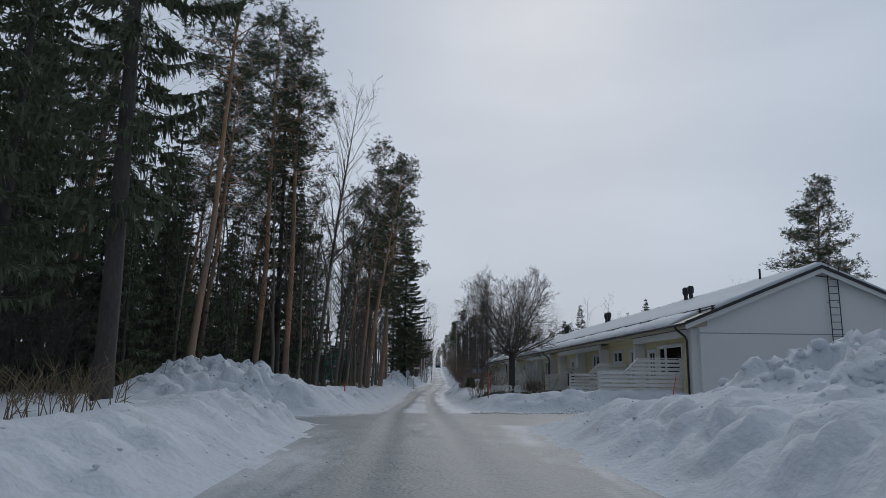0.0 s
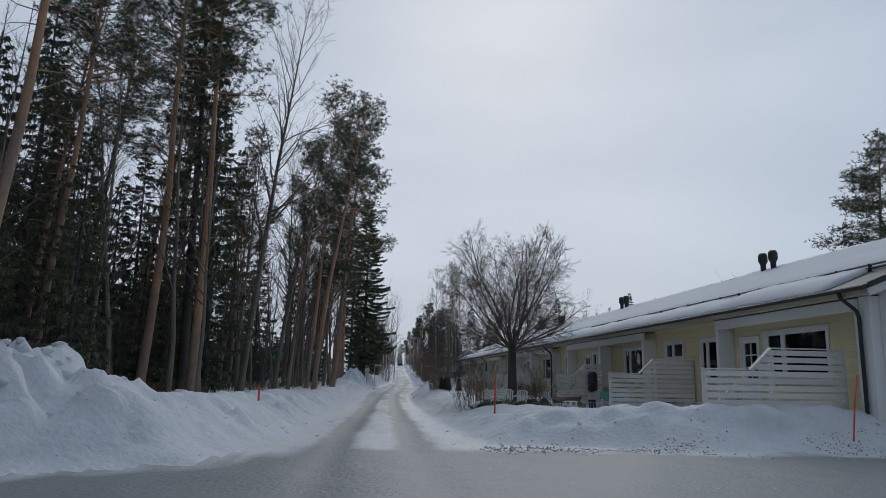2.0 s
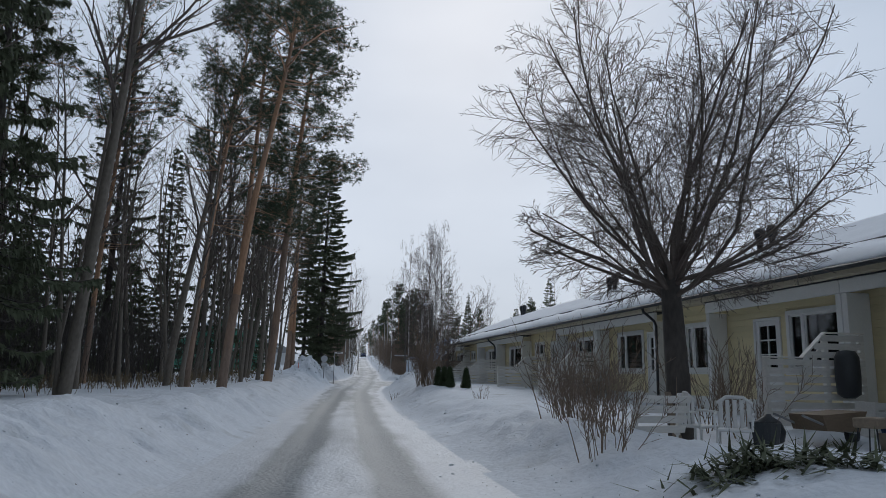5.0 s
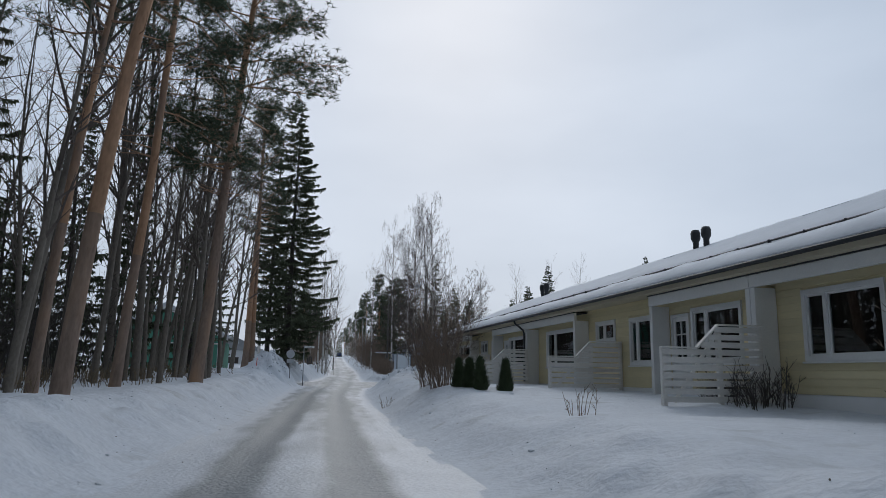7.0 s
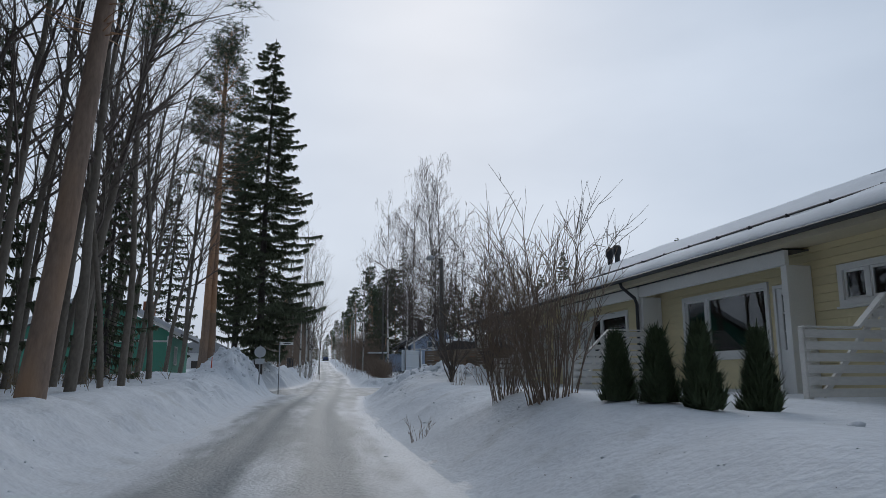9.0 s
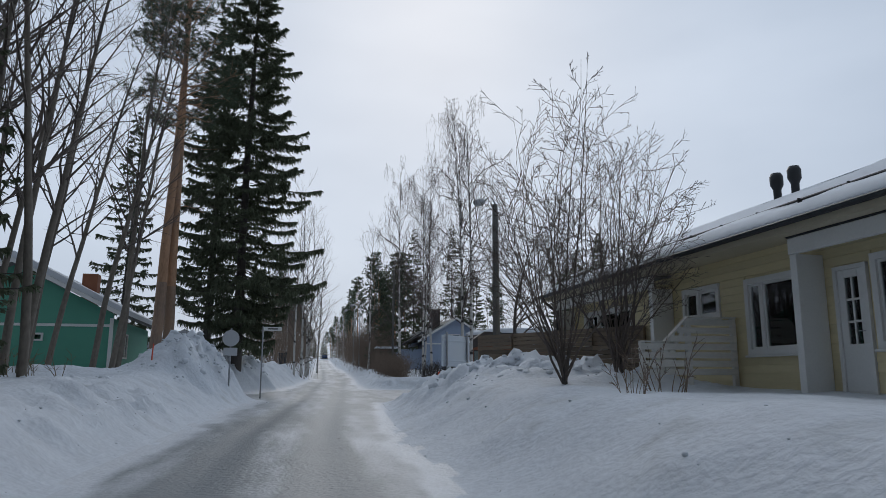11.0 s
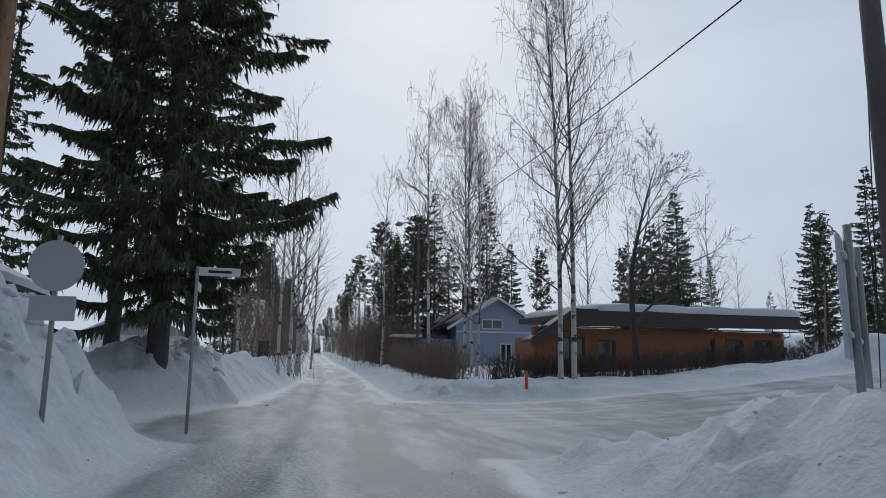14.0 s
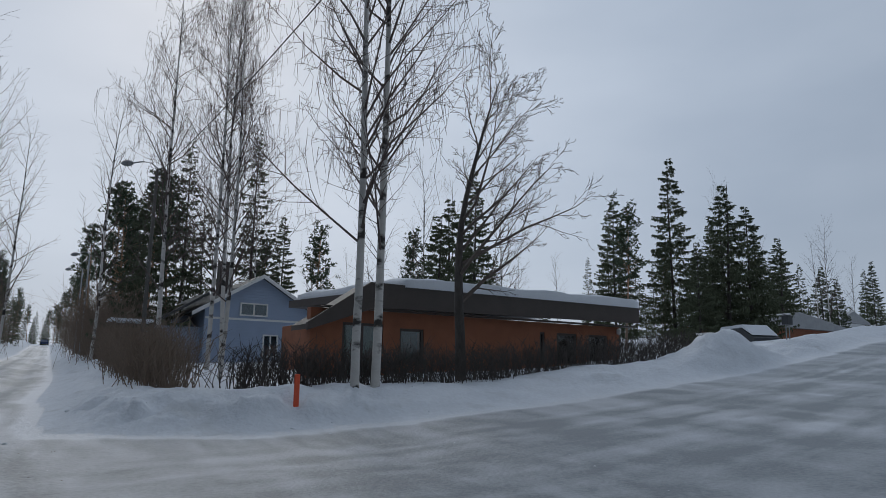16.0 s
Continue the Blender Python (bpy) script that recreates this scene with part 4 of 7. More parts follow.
# yard screens of white boards, stepped down to the street
def screen(y, tip, x1, share):
    base = min(ground_z(tip, y), ground_z(WALL_X - 0.6, y)) - 0.1
    s = thing("yard_screen", "weathered white board screen, stepped lower at its free end", "fence", (0, 0, 0), group="screens between the yards")
    mid = tip + (x1 - tip) * share
    low, high = FLOOR_Z + 1.05, FLOOR_Z + 1.55
    for x, h in ((tip, low), (mid, high - 0.03), (x1, high)):
        part("post", bx((x - 0.05, y - 0.05, base), (x + 0.05, y + 0.05, h)), FENCE_WHITE, s)
    z = low - 0.14
    while z > base + 0.1:
        part("board", bx((tip - 0.03, y - 0.075, z), (x1 + 0.03, y - 0.052, z + 0.12), c=0.004), FENCE_WHITE, s)
        z -= 0.165
    z = low + 0.02
    k = 0
    while z < high - 0.1:
        part("board", bx((mid - 0.44 + 0.165 * k, y - 0.075, z), (x1 + 0.03, y - 0.052, z + 0.12), c=0.004), FENCE_WHITE, s)
        z += 0.165
        k += 1
    br = Buf().prism([(mid + 0.02, y - 0.04, high - 0.02), (mid + 0.02, y - 0.04, high - 0.14), (tip + 0.25, y - 0.04, base + 0.15), (tip + 0.25, y - 0.04, base + 0.27)], (0, 0, 0), (0, 0.05, 0))
    part("brace", br, FENCE_WHITE, s)
    part("top_rail", bx((tip - 0.05, y - 0.09, low + 0.001), (mid - 0.56, y + 0.04, low + 0.03)), FENCE_WHITE, s)
    part("top_rail", Buf().prism([(mid - 0.52, y - 0.09, low + 0.002), (mid - 0.02, y - 0.09, high + 0.002), (mid - 0.02, y - 0.09, high + 0.032), (mid - 0.55, y - 0.09, low + 0.034)], (0, 0, 0), (0, 0.13, 0)), FENCE_WHITE, s)
    part("top_rail", bx((mid, y - 0.09, high + 0.001), (x1 + 0.05, y + 0.04, high + 0.03)), FENCE_WHITE, s)


for y, tip, inner, share in fences:
    screen(y, tip, inner, share)
# ---- trees ----
def rng_dir(rng, d, spread):
    """d turned by about spread degrees to any side."""
    d = np.asarray(d, dtype=float)
    a = rng.normal(size=3)
    a -= d * (a @ d)
    a /= np.linalg.norm(a) + 1e-9
    s = radians(spread)
    return d * math.cos(s) + a * math.sin(s)


def limb(rng, p, d, length, r0, r1, segs, wander=8.0, lift=0.0):
    """A bending line of points with radii."""
    pts, rad = [np.array(p, dtype=float)], [r0]
    d = np.array(d, dtype=float)
    for i in range(segs):
        d = rng_dir(rng, d, abs(rng.normal(0, wander)))
        d[2] += lift
        d /= np.linalg.norm(d)
        pts.append(pts[-1] + d * length / segs)
        rad.append(r0 + (r1 - r0) * (i + 1) / segs)
    return np.array(pts), rad


def at_line(pts, f):
    x = f * (len(pts) - 1)
    i = min(int(x), len(pts) - 2)
    return pts[i] + (pts[i + 1] - pts[i]) * (x - i), (pts[i + 1] - pts[i]) / (np.linalg.norm(pts[i + 1] - pts[i]) + 1e-9)


def branches(rng, buf, pts, rad, level, spec, lift, env=None, thin=(1, 1, 1, 1)):
    """Side limbs along a line; spec rows: count, length factor, angle, segments, sides, start."""
    if level >= len(spec):
        return
    count, fac, ang, segs, sides, start = spec[level]
    total = np.linalg.norm(np.diff(pts, axis=0), axis=1).sum()
    n = max(1, int(rng.normal(count, count * 0.15)))
    for i in range(n):
        f = start + (1 - start) * (i + rng.random()) / n
        p, d = at_line(pts, min(f, 0.98))
        r = np.interp(f, np.linspace(0, 1, len(rad)), rad)
        ln = total * fac * rng.uniform(0.65, 1.15) * (1.0 - 0.45 * f if level else 1.15 - 0.75 * f)
        q, rr = limb(rng, p, rng_dir(rng, d, ang * rng.uniform(0.7, 1.3)), ln, min(max(r * 0.55, 0.006), thin[level]), 0.003 if thin[level] < 1 else 0.004, segs, 9, lift)
        if env:
            c, rx, rz = env
            inside = [((v[0] ** 2 + v[1] ** 2) / rx ** 2 + ((v[2] - c) / rz) ** 2) < 1.0 + 0.12 * rng.random() for v in q]
            keep = max(2, sum(inside))
            q, rr = q[:keep], rr[:keep]
        buf.tube(q, rr, sides, False)
        branches(rng, buf, q, rr, level + 1, spec, lift * 0.6, env, thin)


def bare_tree(name, label, seed, tall, r, trunk_mat, twig_mat, spec, lift=0.04, lean=(0, 0), wander=3.0, group="bare trees", droop=0.0, forks=1, env=None, thin=(1, 1, 1, 1)):
    rng = np.random.default_rng(seed)
    root = thing(name, label, "tree", group=group)
    trunk, twigs = Buf(), Buf()
    for k in range(forks):
        d = np.array([lean[0] + (0.12 * math.cos(2.4 * k) if forks > 1 else 0), lean[1] + (0.12 * math.sin(2.4 * k) if forks > 1 else 0), 1.0])
        pts, rad = limb(rng, (0.12 * k, 0.05 * k, -0.4), d / np.linalg.norm(d), tall + 0.4, r, 0.012, 12, wander, 0.01)
        trunk.tube(pts, rad, 8, False)
        branches(rng, twigs, pts, rad, 0, spec, lift, env, thin)
    if droop:
        n = 420
        for i in range(n):
            v = twigs.v[rng.integers(len(twigs.v))]
            p = v[-1]
            if p[2] < tall * 0.3:
                continue
            twigs.tube([p, p + (rng.normal(0, 0.08), rng.normal(0, 0.08), -droop * 0.5), p + (rng.normal(0, 0.12), rng.normal(0, 0.12), -droop * rng.uniform(0.8, 1.4))], [0.006, 0.005, 0.004], 3, False)
    part("trunk", trunk, trunk_mat, root, smooth=True)
    part("twig_crown", twigs, twig_mat, root, "fine bare winter twigs", kind="stuff")
    return root


def tufts(rng, centres, size, blades, width):
    """Needle tufts: blades radiating from each centre."""
    c = np.repeat(np.asarray(centres), blades, axis=0)
    k = len(c)
    d = rng.normal(size=(k, 3))
    d[:, 2] = d[:, 2] * 0.7 + 0.25
    d /= np.linalg.norm(d, axis=1)[:, None]
    s = rng.normal(size=(k, 3))
    s -= d * (s * d).sum(1)[:, None]
    s /= np.linalg.norm(s, axis=1)[:, None]
    ln = size * rng.uniform(0.6, 1.2, (k, 1))
    return np.stack([c + s * width * 0.5, c - s * width * 0.5, c + d * ln], 1)


def pine(seed, tall, r, crown=0.42, lean=(0, 0), spread=2.6, wide=False, low_orange=6, label="tall Scots pine with an orange upper trunk and a ragged crown", light=False):
    rng = np.random.default_rng(seed)
    root = thing("pine_tree", label, "tree", group="roadside pines")
    d = np.array([lean[0], lean[1], 1.0])
    pts, rad = limb(rng, (0, 0, -0.4), d / np.linalg.norm(d), tall + 0.4, r, 0.03, 16, 1.3, 0.004)
    rad = [r * (1.18 if i == 0 else 1 - 0.88 * (i / 16) ** 1.1) for i in range(17)]
    cut = low_orange
    part("trunk", Buf().tube(pts[: cut + 1], rad[: cut + 1], 10, False), PINE_BARK, root, "grey-brown flaky lower trunk", smooth=True)
    part("trunk", Buf().tube(pts[cut:], rad[cut:], 8, False), PINE_UPPER, root, "orange upper trunk", smooth=True)
    wood, centres = Buf(), []
    for i in range(14):
        p, t = at_line(pts, rng.uniform(0.3, 1 - crown))
        q, rr = limb(rng, p, rng_dir(rng, (0, 0, 1), 85), rng.uniform(0.5, 1.8), 0.02, 0.005, 3, 12, -0.02)
        wood.tube(q, rr, 4, False)
    n = int((30 + tall) * (1.5 if wide else 1.0))
    for i in range(n):
        f = 1 - crown + crown * (i + rng.random()) / n
        p, t = at_line(pts, min(f, 0.99))
        g = (f - (1 - crown)) / crown
        ln = spread * (0.5 + 0.5 * min(1.0, g / 0.2)) * ((1.12 - 1.0 * g) if wide else (1.15 - 0.9 * g)) * rng.uniform(0.5, 1.15)
        q, rr = limb(rng, p, rng_dir(rng, (0, 0, 1), (98 - 40 * g) if wide else (82 - 40 * g)), ln, 0.045 * (1.1 - 0.6 * g), 0.01, 5, 9 if wide else 14, 0.02 if wide else 0.04)
        wood.tube(q, rr, 4, False)
        for k in range(int(4 + ln * (1.2 if light else (8.0 if wide else 3.6)))):
            b0, bd = at_line(q, rng.uniform(0.25, 1.0) if wide or light else rng.uniform(0.2, 1.0) ** 0.55)
            w, wr = limb(rng, b0, rng_dir(rng, bd, 50) * (1, 1, 0.45), rng.uniform(0.3, 0.95), 0.012, 0.005, 3, 16, 0.05)
            if not light:
                wood.tube(w, wr, 3, False)
            for _ in range(3):
                centres.append(w[-1] + rng.normal(0, 0.13, 3))
            centres.append(w[-2] + rng.normal(0, 0.08, 3))
    part("limb_wood", wood, PINE_UPPER, root, "thin orange-brown limbs", kind="stuff")
    part("crown", Buf().tris(tufts(rng, centres, 0.34 if light else 0.23, 4 if light else 13, 0.15 if light else 0.024)), PINE_NEEDLE, root, "dark green needle tufts")
    return root


def spruce(seed, tall, r, width, label="dark Norway spruce with drooping boughs to the ground", low=0.04, density=1.0, group="spruces", full=0.85, fine=1.0, hang=1.0, wood_too=True):
    rng = np.random.default_rng(seed)
    root = thing("spruce_tree", label, "tree", group=group)
    pts, rad = limb(rng, (0, 0, -0.4), (0, 0, 1), tall + 0.4, r, 0.02, 14, 0.5)
    part("trunk", Buf().tube(pts, rad, 9, False), DARK_BARK, root, smooth=True)
    wood, blades = Buf(), []
    z = tall * low
    while z < tall * 0.985:
        g = z / tall
        reach = width * (1 - g) ** full * min(1.0, 0.55 + (g - low) * 3.5) * rng.uniform(0.82, 1.12) + 0.12
        n, a0 = max(4, int(round((5.2 + 2.2 * (1 - g)) * density ** 0.5))), rng.uniform(0, 2 * math.pi)
        for i in range(n):
            a = a0 + 2 * math.pi * (i + rng.uniform(-0.35, 0.35)) / n
            ln = reach * rng.uniform(0.55, 1.15)
            sag = 0.10 + 0.42 * (1 - g) * rng.uniform(0.6, 1.2)
            s = np.linspace(0, 1, 6 if density > 0.5 else 3)
            px, py = pts[0][0], pts[0][1]
            zj = z + rng.uniform(-1, 1) * (0.24 if wood_too else 0.5) * max(1, tall / 16)
            out, perp = np.array([math.cos(a), math.sin(a), 0]), np.array([-math.sin(a), math.cos(a), 0])
            line = np.stack([px + math.cos(a) * ln * s, py + math.sin(a) * ln * s, zj + ln * (0.25 * (g - 0.3) * s - sag * s + sag * 0.75 * s ** 3)], 1)
            if wood_too:
                wood.tube(line, [0.03 * (1.05 - g) + 0.006] + [0.02 * (1.1 - g)] * (len(s) - 2) + [0.004], 3, False)
            # branchlets fan out from the bough, slanting forward, and carry hanging sprays
            if wood_too and rng.random() < 0.12:
                continue
            m = int((9 + ln * 31) * density * fine * rng.uniform(0.6, 1.2))
            f = rng.uniform(0.06, 1.0, m) ** 0.6
            c = np.stack([np.interp(f, s, line[:, j]) for j in range(3)], 1)
            lat = rng.normal(0, 0.5, m) * (0.10 + 0.26 * ln * (1 - f) ** 0.7)
            lat = np.clip(lat, -0.75, 0.75)
            root_p = c + perp * lat[:, None] + out * (0.5 * np.abs(lat))[:, None]
            root_p[:, 2] -= 0.22 * np.abs(lat) + rng.uniform(0, 0.06, m)
            drop = (0.05 + 0.36 * rng.random(m) ** 2.2) * (0.4 + 0.7 * (1 - g)) * hang
            tip = root_p + out * rng.uniform(-0.02, 0.16, (m, 1)) + perp * rng.normal(0, 0.05, (m, 1))
            tip[:, 2] -= drop
            wv = (rng.normal(0, 1, (m, 3)) * 0.028 + out * 0.02) * (1.9 if density < 0.6 else 1.3) / fine ** 0.5
            blades.append(np.stack([root_p - wv, root_p + wv, tip], 1))
            along = (root_p - c) * rng.uniform(0.3, 0.7, (m, 1)) + c
            flat = (out * 0.05 + perp * 0.02 * np.sign(lat)[:, None]) * (1.8 if density < 0.6 else 1.2) / fine ** 0.5
            blades.append(np.stack([along - flat, along + flat + rng.normal(0, 0.02, (m, 3)), root_p + out * 0.12 - np.array([0, 0, 0.05])], 1))
        z += rng.uniform(0.34, 0.52) * (1.2 - 0.6 * g) * (1.0 if wood_too else 0.7) / density ** 0.5 * max(1, tall / 16)
    if wood_too:
        part("bough_wood", wood, DARK_BARK, root, "drooping dark boughs", kind="stuff")
    part("crown", Buf().tris(np.concatenate(blades)), SPRUCE_NEEDLE, root, "hanging dark green needle sprays")
    return root


def thuja(seed, tall, width):
    rng = np.random.default_rng(seed)
    root = thing("thuja", "clipped dark green conical thuja in the snow", "conifer", group="thujas by the yard")
    part("trunk", Buf().tube([(0, 0, -0.3), (0, 0, tall * 0.8)], [0.04, 0.01], 6), DARK_BARK, root)
    m = 9000
    g = rng.random(m) ** 1.2
    a = rng.uniform(0, 2 * math.pi, m)
    rad = width * 0.5 * np.clip(1 - g, 0, 1) ** 0.66 * (0.45 + 0.68 * rng.random(m) ** 0.7) * (0.82 + 0.75 * vnoise(a * 1.6 + seed * 7.7, g * 9.0 + seed)) * 1.12
    c = np.stack([np.cos(a) * rad, np.sin(a) * rad, g * tall], 1)
    up = np.stack([np.cos(a) * 0.35, np.sin(a) * 0.35, np.ones(m)], 1) + rng.normal(0, 0.3, (m, 3))
    side = np.stack([-np.sin(a), np.cos(a), np.zeros(m)], 1) + rng.normal(0, 0.4, (m, 3))
    part("foliage", Buf().tris(np.stack([c - side * 0.015, c + side * 0.015, c + up * rng.uniform(0.04, 0.17, (m, 1))], 1)), THUJA_LEAF, root)
    return root


def shrub(name, label, seed, stems, tall, spread, mat=None, sub=5, group="bare shrubs", base=0.25):
    rng = np.random.default_rng(seed)
    root = thing(name, label, "shrub", group=group)
    b, fine = Buf(), Buf()
    for i in range(stems):
        a = rng.uniform(0, 2 * math.pi)
        tilt = rng.uniform(0.0, 1.0) ** 0.7 * spread
        d = np.array([math.cos(a) * tilt, math.sin(a) * tilt, 1.0])
        h = tall * rng.uniform(0.55, 1.05)
        pts, rad = limb(rng, (math.cos(a) * base * rng.random(), math.sin(a) * base * rng.random(), -0.25), d / np.linalg.norm(d), h, rng.uniform(0.007, 0.016) * max(1, tall / 3.5), 0.003, 7, 5, 0.02)
        b.tube(pts, rad, 4, False)
        for k in range(rng.poisson(sub)):
            p, t = at_line(pts, rng.uniform(0.3, 0.95))
            q, rr = limb(rng, p, rng_dir(rng, t, 32), h * rng.uniform(0.12, 0.34), 0.007, 0.003, 4, 8, 0.03)
            fine.tube(q, rr, 3, False)
            for j in range(rng.poisson(1.2)):
                p2, t2 = at_line(q, rng.uniform(0.2, 0.9))
                w, wr = limb(rng, p2, rng_dir(rng, t2, 35), h * rng.uniform(0.04, 0.14), 0.005, 0.003, 3, 8, 0.02)
                fine.tube(w, wr, 3, False)
    part("stem_clump", b, mat or SHRUB_TWIG, root, "bare upright stems", kind="stuff")
    part("twig_clump", fine, mat or SHRUB_TWIG, root, "fine side twigs", kind="stuff")
    return root


def plant(proto, x, y, turn=0.0, size=1.0, sink=0.0, lean=(0, 0)):
    m = pose(x, y, ground_z(x, y) - sink, lean[0], lean[1], 0) @ pose(0, 0, 0, 0, 0, turn) @ Matrix.Diagonal((size, size, size, 1))
    if not proto.get("used"):
        proto["used"] = 1
        proto.matrix_basis = m
        return proto
    ob = copy_thing(proto, pose(0, 0, 0))
    ob.matrix_basis = m
    return ob


PINES = [pine(11, 21, 0.175, 0.42, spread=3.3, low_orange=3), pine(12, 19, 0.155, 0.47, spread=3.1, low_orange=4), pine(13, 23, 0.20, 0.42, spread=3.7, low_orange=2), pine(14, 17, 0.12, 0.5, spread=2.2, low_orange=3)]
PINE_EDGE = pine(16, 23.8, 0.23, 0.66, spread=4.9, wide=True, label="tall roadside pine with long boughs over the street")
PINE_PAIR = pine(18, 22, 0.25, 0.5, spread=2.9, low_orange=3, label="thick pine with an orange-brown trunk beside the crossing")
PINE_LEAN = pine(15, 22, 0.17, 0.36, lean=(0.10, 0.02))
BIG_SPRUCE = spruce(21, 23.5, 0.28, 4.6, low=0.07, density=1.5, full=0.70, fine=2.6, hang=1.0)
SPRUCES = [spruce(22, 16, 0.18, 2.4, density=0.9, fine=1.1), spruce(23, 11, 0.12, 2.0, density=0.9, fine=1.1), spruce(24, 20, 0.22, 2.9, low=0.2, density=0.9, fine=1.6, hang=1.2)]
ASPENS = [bare_tree("bare_tree", "slim grey-brown leafless roadside tree", 31 + i, 15 + i, 0.11 + 0.015 * i, ASPEN_BARK, TWIG, [(22, 0.30, 38, 5, 3, 0.28), (8, 0.36, 40, 3, 3, 0.15), (1, 0.5, 40, 2, 3, 0.3)], 0.06, (0.05 * (i - 1), 0.03), 2.5) for i in range(3)]
BIRCHES = [bare_tree("birch_tree", "tall leafless silver birch with white black-marked bark", 41 + i, 16.0, 0.105, BIRCH, BIRCH_TWIG, [(34, 0.27, 40, 5, 3, 0.2), (11, 0.38, 42, 3, 3, 0.12), (4, 0.45, 40, 2, 3, 0.2)], 0.05, (0, 0), 1.2, "birches", 0.85, thin=(0.032, 0.010, 0.006)) for i in range(2)]

FAR_BIRCHES = [bare_tree("birch_tree", "far leafless birch among the houses", 141 + i, 15.5, 0.11, BIRCH, BIRCH_TWIG, [(26, 0.30, 40, 4, 3, 0.2), (9, 0.40, 42, 2, 3, 0.15)], 0.05, (0.03, 0), 1.8, "birches", 0.0) for i in range(2)]
FAR_SPRUCES = [spruce(122 + i, (16, 11, 20)[i], 0.16, (3.3, 2.8, 3.5)[i], label="far dark spruce behind the houses", density=0.55, fine=0.75, hang=1.2, wood_too=False) for i in range(3)]
MID_SPRUCES = [spruce(132 + i, (16, 11)[i], 0.16, (3.2, 3.0)[i], label="dense dark spruce among the far houses", density=0.8, full=0.8, fine=1.5, hang=1.2, wood_too=False) for i in range(2)]
FAR_PINES = [pine(111, 19, 0.2, 0.42, label="far dark pine behind the houses", light=True), pine(112, 17, 0.16, 0.5, label="far dark pine behind the houses", light=True)]

# street-side pines of the wood
for k, (p, x, y, s) in enumerate(((PINES[0], -9.0, 45.6, 1.2), (PINES[2], -7.4, 48.0, 1.1), (PINES[1], -11.3, 50.6, 1.2), (PINES[0], -2.35, 59.6, 0.95), (PINES[3], -3.4, 68.4, 1.4), (PINE_EDGE, -1.6, 72.2, 1.0), (PINES[1], -10.5, 38.5, 1.0), (PINES[3], -13.0, 43.0, 1.1), (PINE_PAIR, -1.95, 102.6, 1.0), (PINE_PAIR, -1.5, 103.2, 0.95), (PINES[2], -14.5, 52.0, 1.0), (PINES[1], -11.5, 60.0, 1.0), (PINES[3], -8.5, 64.5, 1.1), (PINES[1], -4.4, 64.5, 0.95), (PINES[0], -16.5, 36.0, 0.95))):
    plant(p, x, y, 67.0 * k, s, 0, (0, 4.5 if k < 9 else 2.0))
plant(PINE_LEAN, -8.8, 30.7, 0, 1.0)
BIG_ASPEN = bare_tree("bare_tree", "big leafless tree with a broad fine-twigged crown", 37, 22, 0.2, ASPEN_BARK, TWIG, [(24, 0.34, 34, 6, 4, 0.36), (10, 0.36, 36, 4, 3, 0.15), (4, 0.42, 36, 2, 3, 0.2)], 0.05, (0.05, 0), 2.0)
for k, (x, y, s) in enumerate(((-6.3, 55.6, 1.05), (-5.6, 66.5, 0.9), (-4.4, 76.0, 0.9), (-6.2, 79.0, 0.95), (-3.6, 82.0, 0.85), (-16.0, 34.0, 1.0))):
    plant(BIG_ASPEN, x, y, 100 * k, s, 0, (0, 3.0))
plant(BIG_SPRUCE, 1.2, 107.4, 0, 1.0)
plant(SPRUCES[2], -0.6, 111.0, 140, 1.1)
for k, (i, x, y, s) in enumerate(((2, -6.8, 17.2, 1.15), (0, -11.0, 17.5, 1.2), (2, -13.0, 23.5, 1.1), (0, -15.5, 29.0, 1.2), (1, -12.5, 31.0, 1.0), (2, -18.5, 22.0, 1.2), (0, -19.0, 36.0, 1.2), (1, -12.0, 37.0, 1.1), (2, -20.0, 45.0, 1.1), (0, -17.0, 54.0, 1.1), (1, -12.0, 50.0, 1.0), (2, -21.0, 62.0, 1.1), (1, -4.0, 88.0, 0.9), (1, -6.0, 81.0, 1.0), (0, -9.5, 84.0, 1.0), (0, -24.0, 30.0, 1.3), (2, -26.0, 50.0, 1.2), (0, -23.0, 15.0, 1.3), (1, -9.5, 12.0, 0.9), (2, -10.0, 72.0, 1.0), (0, -6.0, 116.0, 1.0), (2, 0.8, 118.0, 0.75))):
    plant(SPRUCES[i], x, y, 83.0 * k, s)
arng = np.random.default_rng(5)
for k in range(68):
    y = 33 + 62 * (k + arng.random()) / 68
    x = float(road_x(y)) - arng.uniform(6.5, 19) + (2.0 if y > 68 else 0)
    plant(ASPENS[k % 3], x, y, 360 * arng.random(), arng.uniform(0.7, 1.1))

for k, (x, y) in enumerate(((-2.4, 97.4), (-3.3, 98.6), (-2.7, 99.6), (-4.2, 96.5), (-5.5, 98.5), (-6.9, 98.2))):
    plant(ASPENS[k % 3], x, y, 110 * k, 0.95, 0, (0, 8.5 - 0.5 * k))
for k in range(20):
    plant(FAR_SPRUCES[k % 2], float(-15 - 16 * arng.random()), float(8 + 80 * (k + arng.random()) / 20), 360 * arng.random(), arng.uniform(0.8, 1.25))

